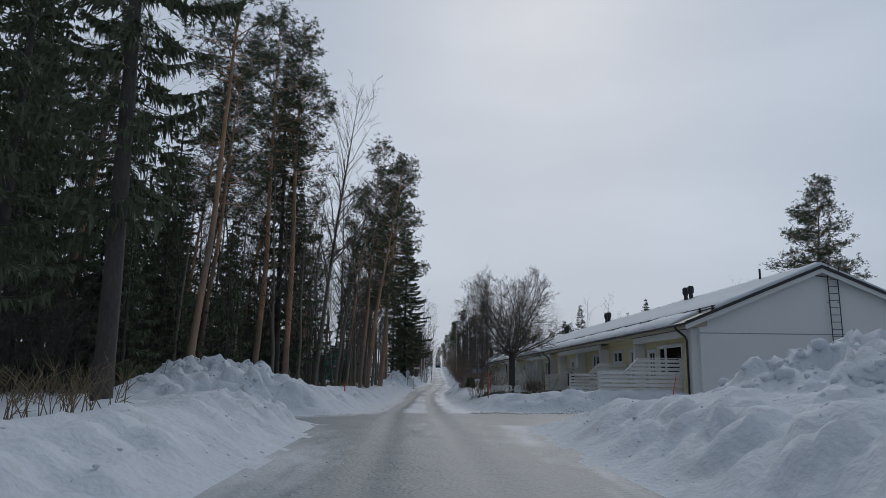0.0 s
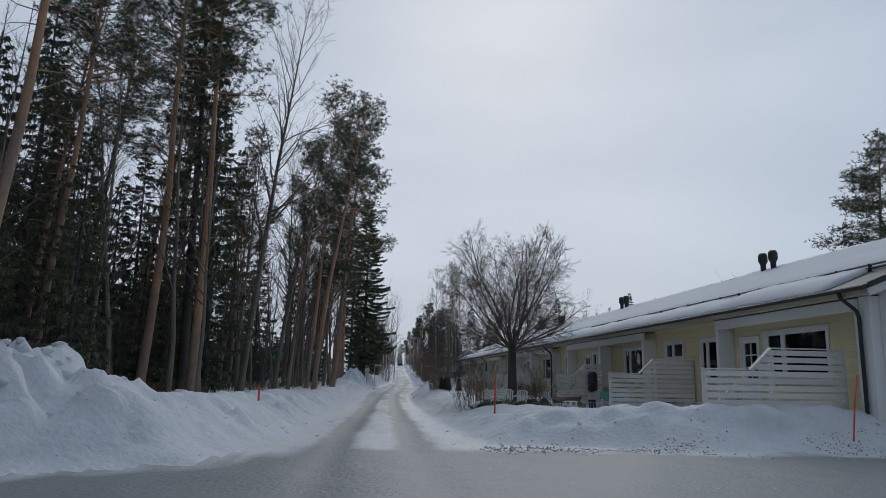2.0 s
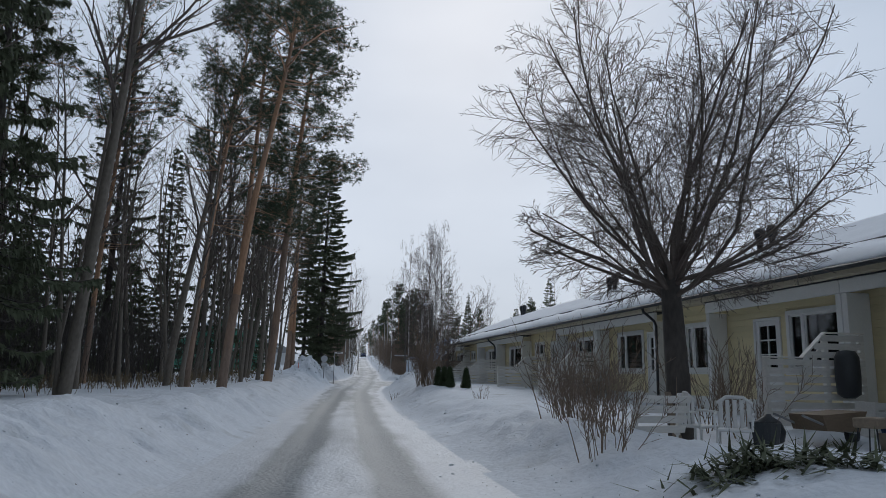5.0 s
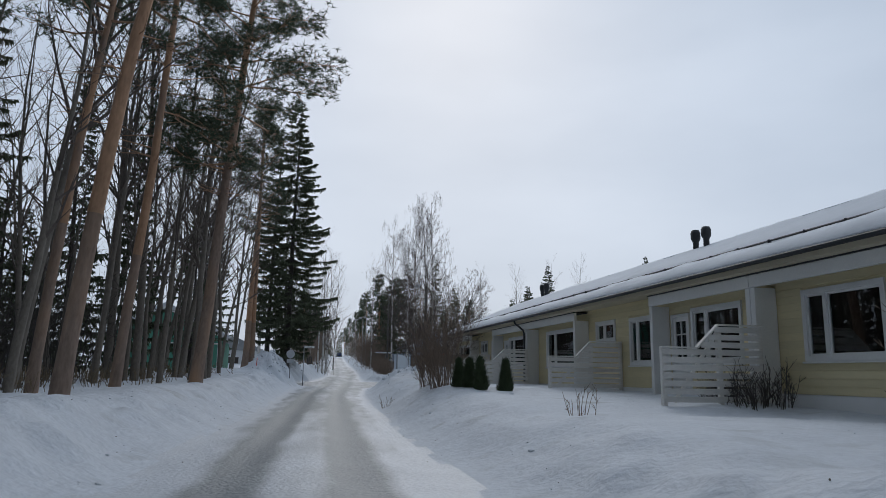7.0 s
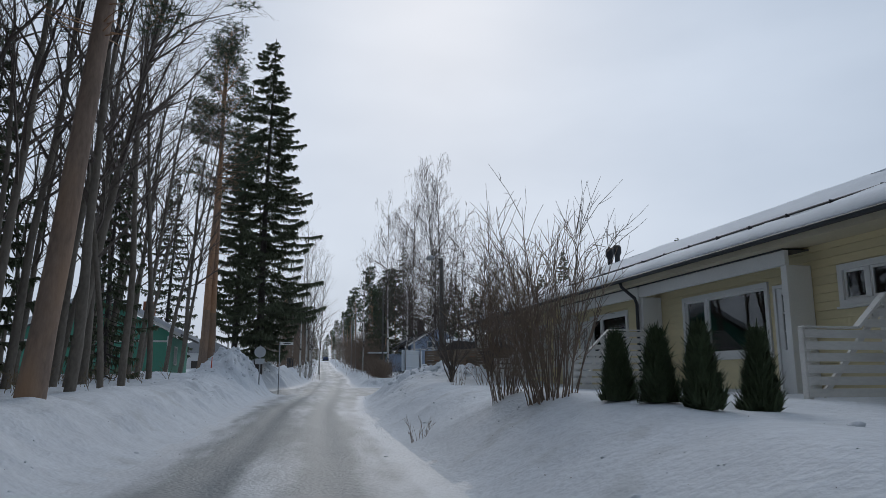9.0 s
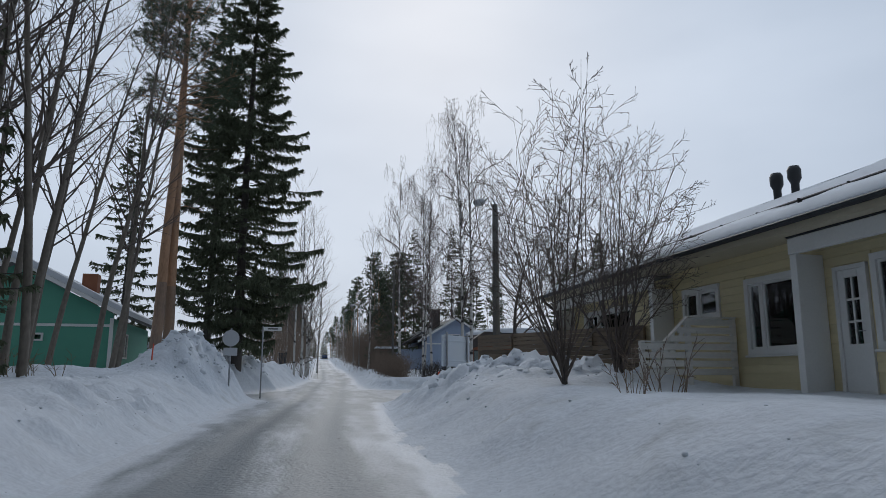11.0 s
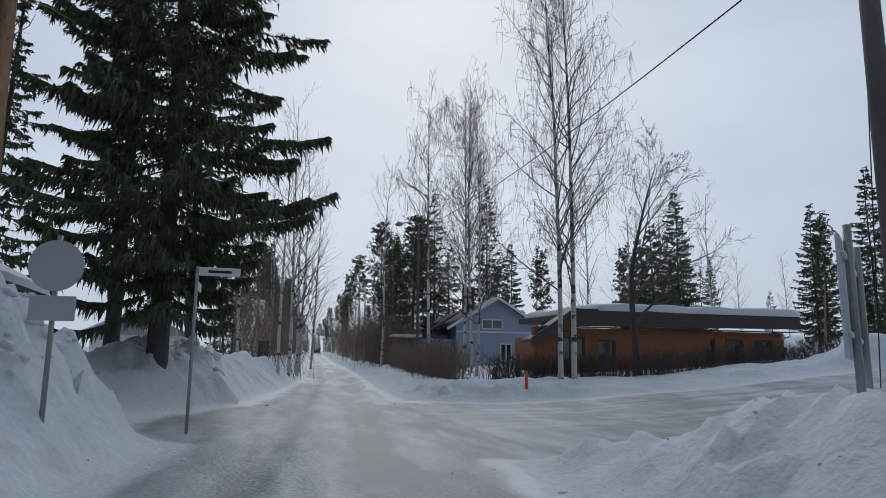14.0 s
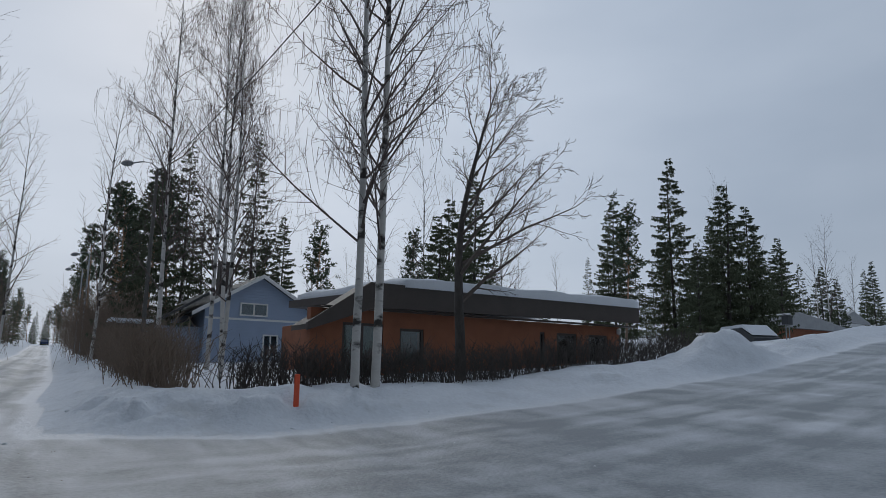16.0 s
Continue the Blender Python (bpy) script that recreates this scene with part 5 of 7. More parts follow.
for k, (x, y, s) in enumerate(((-13.5, 41.0, 0.9), (-15.0, 47.0, 1.0), (-12.8, 56.0, 0.9), (-11.5, 64.0, 0.9), (-16.0, 33.0, 1.0), (-14.0, 26.5, 1.1), (-10.8, 52.0, 0.6))):
    plant(SPRUCES[(k + 1) % 3], x, y, 71 * k, s)
for k in range(18):
    plant(FAR_SPRUCES[1], float(-10 - 11 * arng.random()), float(26 + 46 * (k + arng.random()) / 18), 360 * arng.random(), arng.uniform(0.55, 0.95))
for k in range(46):
    y = 30 + 62 * (k + arng.random()) / 46
    plant(FAR_SPRUCES[1], float(road_x(y)) - arng.uniform(15, 25), y, 360 * arng.random(), arng.uniform(0.5, 0.9))
for k, (x, y, s) in enumerate(((-8.4, 50.5, 1.25), (-7.9, 53.5, 1.1), (-8.6, 36.5, 0.8))):
    plant(SPRUCES[(2, 0, 1)[k]], x, y, 50 * k, s)
for k, (x, y) in enumerate(((-3.2, 74.5), (-4.6, 80.0), (-3.8, 84.5), (-5.2, 86.5), (-4.3, 89.0), (-6.4, 90.5), (-5.0, 93.0), (-7.5, 84.0), (-6.0, 76.0), (-3.4, 91.5))):
    plant(ASPENS[k % 3], x, y, 77 * k, 1.1, 0, (0, 4.0 + (k % 3)))
plant(ASPENS[2], -2.6, 78.5, 200, 1.05, 0, (0, 7))
plant(ASPENS[1], -3.6, 80.5, 80, 1.1, 0, (0, 5))
# ---- more trees round the crossing and beyond ----
for k, (i, x, y, s, a) in enumerate(((0, 13.95, 111.9, 1.02, -1.8), (1, 14.6, 112.2, 1.04, 1.6))):
    plant(BIRCHES[i], x, y, 50 * k, s, 0, (0, a))
for k, (x, y, s) in enumerate(((13.4, 120.5, 0.78), (14.6, 127.0, 1.0), (16.2, 131.0, 1.15), (13.2, 130.0, 1.1), (11.4, 137.0, 0.9), (25.0, 133.0, 0.8), (32.0, 140.0, 0.85), (41.0, 150.0, 1.0), (45.0, 148.0, 1.0), (72.0, 146.0, 1.1), (78.0, 150.0, 1.1), (5.0, 128.0, 1.0), (5.6, 133.0, 0.9), (4.4, 124.0, 0.8), (6.0, 140.0, 1.0), (4.0, 146.0, 1.0), (2.0, 135.0, 1.1), (-2.0, 126.0, 1.0), (7.5, 152.0, 1.0))):
    plant((BIRCHES if k < 4 else FAR_BIRCHES)[k % 2], x, y, 97 * k, s)
CORNER_TREE = bare_tree("bare_tree", "wide-branching bare garden tree by the hedge", 51, 8.6, 0.16, DARK_BARK, TWIG, [(16, 0.56, 36, 6, 5, 0.25), (10, 0.42, 36, 4, 3, 0.2), (7, 0.44, 36, 3, 3, 0.15), (3, 0.45, 35, 2, 3, 0.2)], 0.03, (0.03, 0), 5)
plant(CORNER_TREE, 18.2, 114.2, 0, 1.05)
def willow(seed):
    """A short trunk that divides into many limbs, with a round crown of fine twigs."""
    rng = np.random.default_rng(seed)
    root = thing("willow_tree", "round-crowned leafless willow with fine twigs in the yard", "tree", group="garden trees")
    pts, rad = limb(rng, (0, 0, -0.4), (0.03, 0, 1), 3.3, 0.23, 0.17, 7, 2.5)
    part("trunk", Buf().tube(pts, rad, 10, False), DARK_BARK, root, smooth=True)
    twigs, env = Buf(), (5.3, 3.75, 3.25)
    n = 30
    for i in range(n):
        p, _ = at_line(pts, rng.uniform(0.80, 1.0))
        tilt = radians(4 + 80 * ((i + 0.5) / n) ** 0.85)
        a = 2.4 * i + rng.normal(0, 0.2)
        d = np.array([math.sin(tilt) * math.cos(a), math.sin(tilt) * math.sin(a), math.cos(tilt)])
        q, rr = limb(rng, p, d, 6.2 - 1.8 * i / n, 0.044 * rng.uniform(0.7, 1.15), 0.007, 10, 7, 0.06 * (i / n))
        keep = max(4, sum(((v[0] ** 2 + v[1] ** 2) / env[1] ** 2 + ((v[2] - env[0]) / env[2]) ** 2) < 0.85 for v in q))
        q, rr = q[:keep], rr[:keep]
        twigs.tube(q, rr, 5, False)
        branches(rng, twigs, q, rr, 0, [(12, 0.52, 46, 6, 3, 0.14), (13, 0.46, 42, 4, 3, 0.1), (4, 0.66, 34, 3, 3, 0.1)], 0.0, env, (0.012, 0.0055, 0.0035))
    part("twig_crown", twigs, TWIG, root, "fine bare winter twigs", kind="stuff")
    return root


YARD_TREE = willow(61)
plant(YARD_TREE, 7.2, 44.4, 30, 1.0)
BIG_BUSH = bare_tree("bare_bush", "tall spreading leafless willow bush in the snow", 62, 0.5, 0.07, DARK_BARK, TWIG, [(15, 7.6, 22, 9, 4, 0.4), (9, 0.36, 42, 5, 3, 0.3), (7, 0.42, 38, 3, 3, 0.2), (2, 0.4, 34, 2, 3, 0.3)], 0.03, (-0.05, 0), 3, "bare shrubs", 0.0, 2, env=(3.0, 2.6, 3.5), thin=(0.028, 0.010, 0.006, 0.005))
plant(BIG_BUSH, 8.5, 83.2, 10, 1.0)
plant(BIG_BUSH, 10.4, 84.6, 150, 0.95)
BUSH = shrub("bare_bush", "many-stemmed leafless lilac bush in the snow", 63, 62, 3.45, 0.40, sub=6, base=0.36)
plant(BUSH, 6.65, 68.9, 0, 1.0)
plant(BUSH, 6.4, 70.5, 120, 0.72)
SMALL = shrub("small_shrub", "thin bare shrub stems poking out of the snow", 64, 11, 1.0, 0.5, sub=3, base=0.3)
for x, y, s in ((6.6, 57.0, 0.75), (7.7, 79.0, 0.8), (9.0, 80.5, 1.2), (5.2, 72.0, 0.6)):
    plant(SMALL, x, y, 40 * x, s)
DRY = shrub("dead_flower_clump", "dark brown dead flower stems by the house wall", 65, 60, 1.1, 0.35, mat=DARK_BARK, sub=6, base=0.7)
for x, y, s in ((11.3, 58.9, 1.0), (11.3, 60.1, 0.8), (11.6, 37.9, 0.6)):
    plant(DRY, x, y, 30 * y, s)
YARD_SHRUB = shrub("yard_shrub", "tangled bare shrub at the edge of the yard", 66, 20, 2.1, 0.5, sub=7, base=0.6)
for x, y, s in ((5.6, 44.6, 0.95), (5.9, 46.4, 1.0), (6.6, 47.8, 1.1), (8.3, 45.4, 1.0), (9.3, 46.0, 0.9), (7.0, 50.0, 0.7), (4.6, 41.6, 0.62), (5.2, 42.6, 0.7)):
    plant(YARD_SHRUB, x, y, 77 * y, s)
for k, (x, y, h, w) in enumerate(((6.75, 66.9, 0.74, 0.35), (6.9, 66.15, 0.74, 0.36), (7.05, 65.5, 0.80, 0.38), (7.85, 65.6, 0.80, 0.36))):
    plant(thuja(70 + k, h, w), x, y, 30 * k)
# stand of pine and spruce behind the houses
BACK_PINE = pine(17, 18.6, 0.2, 0.6, spread=5.0, wide=True, label="broad dark pine behind the row house")
for k, (p, x, y, s) in enumerate(((BACK_PINE, 34.6, 56.7, 1.0), (PINES[3], 38.6, 58.5, 0.72), (FAR_PINES[0], 15.4, 147.0, 0.75), (FAR_PINES[1], 13.4, 143.0, 0.7), (FAR_PINES[1], 17.5, 150.0, 0.85), (FAR_PINES[1], 27.0, 146.0, 0.6), (FAR_PINES[1], 24.0, 150.0, 0.55), (FAR_PINES[1], 42.2, 131.0, 0.60), (FAR_PINES[1], 36.5, 150.0, 0.65), (FAR_PINES[0], 80.0, 160.0, 0.7))):
    plant(p, x, y, 47 * k, s, 2.0 if k in (2, 3, 4) else 1.0)
for k, (i, x, y, s) in enumerate(((1, 29.5, 134.0, 0.78), (0, 37.0, 141.0, 0.85), (1, 33.0, 138.0, 0.95), (1, 38.5, 144.0, 0.75), (0, 47.1, 131.0, 0.84), (0, 44.5, 134.0, 0.7), (1, 47.5, 127.0, 0.98), (1, 49.3, 126.6, 0.85), (1, 51.5, 130.0, 0.8), (1, 45.3, 127.5, 0.62), (1, 43.4, 126.0, 0.55), (1, 50.8, 127.2, 0.6), (1, 73.9, 140.0, 0.95), (1, 77.0, 142.0, 0.8), (0, 66.0, 142.0, 0.75), (1, 71.0, 140.0, 0.8), (2, 60.0, 150.0, 0.7), (1, 14.2, 140.0, 0.9), (0, 16.0, 158.0, 0.8), (0, 26.0, 152.0, 0.7), (2, 85.0, 150.0, 0.7))):
    plant(MID_SPRUCES[i] if i < 2 else FAR_SPRUCES[i], x, y, 61 * k, s)
# tree belts along the street in the distance
frng = np.random.default_rng(9)
for k in range(24):
    plant(FAR_SPRUCES[k % 3] if k % 3 else FAR_BIRCHES[k % 2], 24 + frng.uniform(-60, 60), frng.uniform(410, 470), 360 * frng.random(), frng.uniform(0.7, 1.1))
for k in range(26):
    y = 292 + 44 * frng.random()
    plant((FAR_BIRCHES[k % 2], FAR_SPRUCES[0], FAR_PINES[k % 2])[k % 3], float(road_x(y)) + frng.uniform(-9, 9), y, 360 * frng.random(), frng.uniform(0.34, 0.55))
for k in range(100):
    y = 142 + 240 * (k / 100) ** 1.3
    side = -1 if k % 2 else 1
    x = float(road_x(y)) + side * frng.uniform(3.8, 13)
    q = frng.random()
    p, s = (FAR_BIRCHES[k % 2], frng.uniform(0.65, 0.95)) if q < 0.38 else ((FAR_SPRUCES[k % 3], frng.uniform(0.55, 0.85)) if q < 0.68 else (FAR_PINES[k % 2], frng.uniform(0.55, 0.8)))
    plant(p, x, y, 360 * frng.random(), s)
for k in range(40):
    x, y = frng.uniform(20, 130), frng.uniform(160, 200)
    p, s = (FAR_BIRCHES[k % 2], 0.9) if k % 3 == 0 else (FAR_SPRUCES[k % 3], frng.uniform(0.6, 0.9))
    plant(p, x, y, 360 * frng.random(), s)
for k, (p, x, y, s) in enumerate(((FAR_BIRCHES[0], 86.0, 142.0, 0.85), (FAR_BIRCHES[1], 89.0, 145.0, 0.75), (MID_SPRUCES[1], 97.0, 147.0, 0.7), (MID_SPRUCES[1], 92.0, 146.0, 0.8), (FAR_BIRCHES[1], 80.0, 146.0, 0.7), (MID_SPRUCES[0], 114.0, 151.0, 0.7), (FAR_BIRCHES[0], 99.0, 158.0, 0.7), (MID_SPRUCES[1], 106.0, 160.0, 0.9), (FAR_BIRCHES[1], 118.0, 156.0, 0.8))):
    plant(p, x, y, 59 * k, s)
for k in range(22):
    plant(FAR_BIRCHES[k % 2] if k % 3 == 0 else FAR_SPRUCES[k % 2], frng.uniform(96, 155), frng.uniform(160, 182), 360 * frng.random(), frng.uniform(0.55, 0.8))
for k in range(26):
    x, y = frng.uniform(30, 60), frng.uniform(20, 110)
    plant(FAR_SPRUCES[k % 3] if k % 2 else FAR_BIRCHES[k % 2], x + 10, y, 360 * frng.random(), frng.uniform(0.5, 0.62))


# ---- hedges ----
def hedge(name, label, line, width, tall, stems, mat, seed):
    rng = np.random.default_rng(seed)
    b = Buf()
    line = np.asarray(line, dtype=float)
    f = rng.random(stems) * (len(line) - 1)
    xs = np.interp(f, np.arange(len(line)), line[:, 0]) + rng.normal(0, width / 3, stems)
    ys = np.interp(f, np.arange(len(line)), line[:, 1]) + rng.normal(0, width / 3, stems)
    zs = height(xs, ys)
    for x, y, z in zip(xs, ys, zs):
        d = np.array([rng.normal(0, 0.25), rng.normal(0, 0.25), 1.0])
        q, r = limb(rng, (x, y, z - 0.1), d / np.linalg.norm(d), tall * rng.uniform(0.6, 1.1), 0.012, 0.004, 3, 9, 0.02)
        b.tube(q, r, 3, False)
        for j in range(3):
            p2, t2 = at_line(q, rng.uniform(0.3, 0.95))
            w, wr = limb(rng, p2, rng_dir(rng, t2, 45), tall * rng.uniform(0.2, 0.45), 0.008, 0.003, 2, 9, 0.02)
            b.tube(w, wr, 3, False)
    return single(name, b, mat, label, "hedge", kind="stuff")


hedge("hedge", "clipped bare hedge of dark twigs standing in snow", [(11.6, 112.6), (16, 113.2), (22, 114.4), (30, 116.2)], 0.7, 1.0, 1400, DARK_BARK, 81)
hedge("hedge", "dense brown leafless hedge along the street", [(10.4, 113.2), (10.8, 118), (11.2, 124), (12.0, 134)], 1.0, 1.5, 1000, SHRUB_TWIG, 82)
hedge("thicket", "brown leafless thicket along the street", [(12.5, 136), (13.2, 150), (15.5, 175)], 2.2, 4.0, 900, SHRUB_TWIG, 83)
hedge("thicket", "tall brown leafless thicket along the far street", [(3.4, 126), (3.6, 150), (5.4, 190), (9.0, 240)], 3.6, 5.5, 800, SHRUB_TWIG, 87)
hedge("thicket", "tall brown leafless thicket along the far street", [(14.0, 150), (16.5, 190), (20.0, 260)], 3.4, 6.0, 800, SHRUB_TWIG, 88)
hedge("undergrowth", "thin dry stalks and saplings on the snowy forest floor", [(-8, 8), (-10, 40), (-8, 55), (-5, 70), (-4, 92)], 3.0, 0.75, 900, DRY_GRASS, 84)
hedge("undergrowth", "dry grass stalks sticking out of the snow", [(-6.2, 9.5), (-5.0, 12.5)], 1.0, 0.9, 70, DRY_GRASS, 85)
hedge("thicket", "dark leafless thicket inside the wood", [(-13, 20), (-13, 45), (-11, 62), (-8, 80)], 4.5, 4.2, 1900, DARK_BARK, 86)


# ---- brick house beyond the crossing ----
def flat_window(parent, x0, x1, z0, z1, y, mat=WHITE, blind=False, mull=True, depth=0.1):
    """A framed window in a wall that faces -y."""
    b = Buf()
    w = 0.08
    for a, c in (((x0, y - 0.04, z0), (x0 + w, y + 0.06, z1)), ((x1 - w, y - 0.04, z0), (x1, y + 0.06, z1)), ((x0 + w, y - 0.04, z1 - w), (x1 - w, y + 0.06, z1)), ((x0 + w, y - 0.04, z0), (x1 - w, y + 0.06, z0 + w))):
        b.box(a, c, 0.006)
    if mull:
        m = x0 + (x1 - x0) * 0.5
        b.box((m - 0.04, y - 0.02, z0 + w), (m + 0.04, y + 0.05, z1 - w), 0.006)
    win = part("window", b, mat, parent)
    g = part("pane", bx((x0 + w - 0.01, y + 0.015, z0 + w - 0.01), (x1 - w + 0.01, y + 0.022, z1 - w + 0.01), c=0.001), GLASS, win, "glass pane")
    g.visible_shadow = False
    # without a blind, a flat dark panel stands in for the room's shade
    part("room_lining", bx((x0 + 0.02, y + 0.30, z0 + 0.02), (x1 - 0.02, y + 0.32, z1 - 0.02)), CURTAIN if blind else INTERIOR, win, "pale curtain" if blind else "dark grey panel painted as a dim room")


def wall_with_holes(parent, mat, x0, x1, z0, z1, y, holes, thick=0.3):
    e = x0
    for a, c, lo, hi in sorted(holes) + [(x1, x1, z0, z1)]:
        for p, q in (((e, y, z0), (a, y + thick, z1)), ((a, y, z0), (c, y + thick, lo)), ((a, y, hi), (c, y + thick, z1))):
            if q[0] - p[0] > 0.01 and q[2] - p[2] > 0.01:
                part("wall_panel", bx(p, q, c=0.002), mat, parent)
        e = c


brick = thing("brick_house", "low red-brown brick bungalow with a wide dark fascia and roof snow", "house")
BY = 118.0
holes = [(16.35, 17.75, 1.0, 3.05), (18.35, 19.25, 1.9, 2.95), (24.15, 24.4, 1.95, 3.1), (24.95, 25.95, 1.95, 3.1), (26.55, 27.55, 2.0, 3.1)]
wall_with_holes(brick, BRICK, 15.3, 28.2, 0.2, 3.45, BY, holes)
for p, q in (((17.6, BY + 0.31, 0.2), (17.9, BY + 9, 3.4)), ((27.9, BY + 0.31, 0.2), (28.2, BY + 9, 3.4)), ((17.9, BY + 8.7, 0.2), (27.9, BY + 8.99, 3.4))):
    part("wall_panel", bx(p, q), BRICK, brick)
for i, (a, c, lo, hi) in enumerate(holes):
    flat_window(brick, a, c, lo, hi, BY + 0.08, BROWN, blind=i in (0, 3), mull=i == 0)
fascia = Buf().prism([(15.0, BY - 0.55, 2.95), (17.0, BY - 0.55, 4.28), (28.75, BY - 0.55, 4.22), (28.75, BY - 0.55, 3.62), (17.2, BY - 0.55, 3.50), (15.0, BY - 0.55, 2.72)], (0, 0, 0), (0, 0.12, 0))
part("fascia", fascia, BROWN, brick, "wide dark brown fascia board")
roof_b = Buf().prism([(18.0, BY - 0.42, 4.2), (28.75, BY - 0.42, 4.16), (28.75, BY - 0.42, 3.95), (18.0, BY - 0.42, 3.9)], (0, 0, 0), (0, 9.9, 0.35))
roof_b.prism([(15.0, BY - 0.42, 2.9), (17.0, BY - 0.42, 4.2), (17.99, BY - 0.42, 4.2), (17.99, BY - 0.42, 3.9), (17.0, BY - 0.42, 3.9), (15.0, BY - 0.42, 2.75)], (0, 0, 0), (0, 1.2, 0))
part("roof", roof_b, BROWN, brick, "low dark roof")
part("soffit", bx((15.6, BY - 0.42, 3.46), (28.7, BY - 0.004, 3.5)), BROWN, brick)
sx, sy = np.linspace(18.2, 28.7, 36), np.linspace(BY - 0.6, BY + 9, 24)
GX, GY = np.meshgrid(sx, sy, indexing="ij")
lipz = 4.245 + 0.035 * (GY - BY)
edge_f = np.clip(np.minimum(np.minimum(GX - 18.0, 28.85 - GX), np.minimum(GY - BY + 0.9, 9.2)) / 0.5, 0.3, 1) ** 0.5
top_s = lipz + 0.36 * edge_f * (1 + 0.35 * fbm(GX * 0.7, GY * 0.7, 3))
n1, k1 = GX.shape
ii = np.arange(n1 - 1)[:, None] * k1 + np.arange(k1 - 1)[None, :]
qs = np.stack([ii, ii + k1, ii + k1 + 1, ii + 1], -1).reshape(-1, 4)
rim = list(range(k1)) + [r_ * k1 + k1 - 1 for r_ in range(1, n1)] + [(n1 - 1) * k1 + c for c in range(k1 - 2, -1, -1)] + [r_ * k1 for r_ in range(n1 - 2, 0, -1)]
sb = Buf()
sb.add(np.concatenate([np.stack([GX, GY, top_s], -1).reshape(-1, 3), np.stack([GX, GY, lipz - 0.02], -1).reshape(-1, 3)]), [tuple(f) for f in qs.tolist()] + [(rim[j], rim[(j + 1) % len(rim)], n1 * k1 + rim[(j + 1) % len(rim)], n1 * k1 + rim[j]) for j in range(len(rim))])
part("roof_snow", sb, SNOW_ROOF, brick, "thick rounded snow on the roof", smooth=True)
part("chimney", bx((22.6, BY + 4, 4.2), (23.6, BY + 4.7, 5.05)), BROWN, brick, "dark boxed chimney")
part("outdoor_lamp", Buf().lathe([(0.02, 3.15), (0.09, 3.2), (0.09, 3.35), (0.03, 3.4)], 10, (28.05, BY - 0.12, 0)), LAMP_GLASS, brick, "white wall lamp")

# ---- blue house ----
blue = thing("blue_house", "pale blue wooden gabled house with white trim", "house")
UY = 138.0
bg_holes = [(18.9, 20.5, 4.6, 5.35), (20.3, 21.2, 2.3, 3.6)]
bw = Buf()
bw.prism([(17.0, UY, 0.4), (23.2, UY, 0.4), (23.2, UY, 4.95), (20.05, UY, 6.85), (17.0, UY, 4.95)], (0, 0, 0), (0, 0.2, 0))
bw.box((17.0, UY + 0.21, 0.4), (17.2, UY + 9, 4.9)).box((23.0, UY + 0.21, 0.4), (23.2, UY + 9, 4.9))
part("wall", bw, BLUE, blue, "pale blue boarded wall")
for z in np.arange(2.0, 6.7, 0.16):
    hw = 3.1 if z < 4.95 else 3.1 * (6.85 - z) / 1.9
    part("board", bx((20.08 - hw, UY - 0.025, z), (20.08 + hw, UY - 0.003, z + 0.145), c=0.004), BLUE, blue)
part("plinth", bx((16.98, UY - 0.03, 0.3), (23.22, UY + 0.0, 1.98)), GREY_METAL, blue, "grey plinth")
for a, c, lo, hi in bg_holes:
    flat_window(blue, a, c, lo, hi, UY - 0.09, WHITE, mull=True)
part("band", bx((17.0, UY - 0.06, 4.35), (23.2, UY - 0.028, 4.47)), WHITE, blue, "white trim board")
for s, e in ((20.05, 24.0), (20.05, 16.2)):
    k = -0.55 if e < 20 else 0.55
    zr = lambda x: 7.0 - abs(x - 20.05) * 0.605
    part("roof", Buf().prism([(s, UY - 0.5, zr(s)), (e, UY - 0.5, zr(e)), (e, UY - 0.5, zr(e) - 0.14), (s, UY - 0.5, zr(s) - 0.14)], (0, 0, 0), (0, 10, 0)), TILE, blue, "dark pitched roof")
    part("barge_board", Buf().prism([(s, UY - 0.56, zr(s)), (e, UY - 0.56, zr(e)), (e, UY - 0.56, zr(e) - 0.22), (s, UY - 0.56, zr(s) - 0.22)], (0, 0, 0), (0, 0.055, 0)), WHITE, blue, "white barge board")
part("chimney", bx((18.3, UY + 2.5, 5.5), (19.1, UY + 3.2, 8.0)), BROWN, blue, "dark chimney")
part("wing", bx((14.2, UY + 0.8, 0.4), (17.0, UY + 6, 3.9)), BLUE, blue, "lower side wing")
part("wing_roof", Buf().prism([(13.9, UY + 0.5, 3.7), (17.3, UY + 0.5, 5.9), (17.3, UY + 0.5, 5.75), (13.9, UY + 0.5, 3.55)], (0, 0, 0), (0, 6, 0)), TILE, blue)

# ---- green house in the wood ----
green = thing("green_house", "green wooden house with white trim and a snowy roof", "house")
GYF = 105.0
part("wall", Buf().prism([(-12.6, GYF, 0.6), (-4.1, GYF, 0.6), (-4.1, GYF, 3.95), (-8.3, GYF, 6.05), (-12.6, GYF, 3.95)], (0, 0, 0), (0, 0.2, 0)).box((-4.3, GYF + 0.2, 0.6), (-4.1, GYF + 9, 3.75)), GREEN, green, "green boarded wall")
part("band", bx((-12.6, GYF - 0.04, 3.35), (-4.08, GYF - 0.004, 3.47)), WHITE, green, "white trim board")
part("corner_board", bx((-4.22, GYF - 0.05, 0.6), (-4.06, GYF - 0.004, 3.75)), WHITE, green, "white corner board")
flat_window(green, -7.4, -6.9, 2.7, 3.05, GYF - 0.05, WHITE, mull=False)
g2 = Buf()
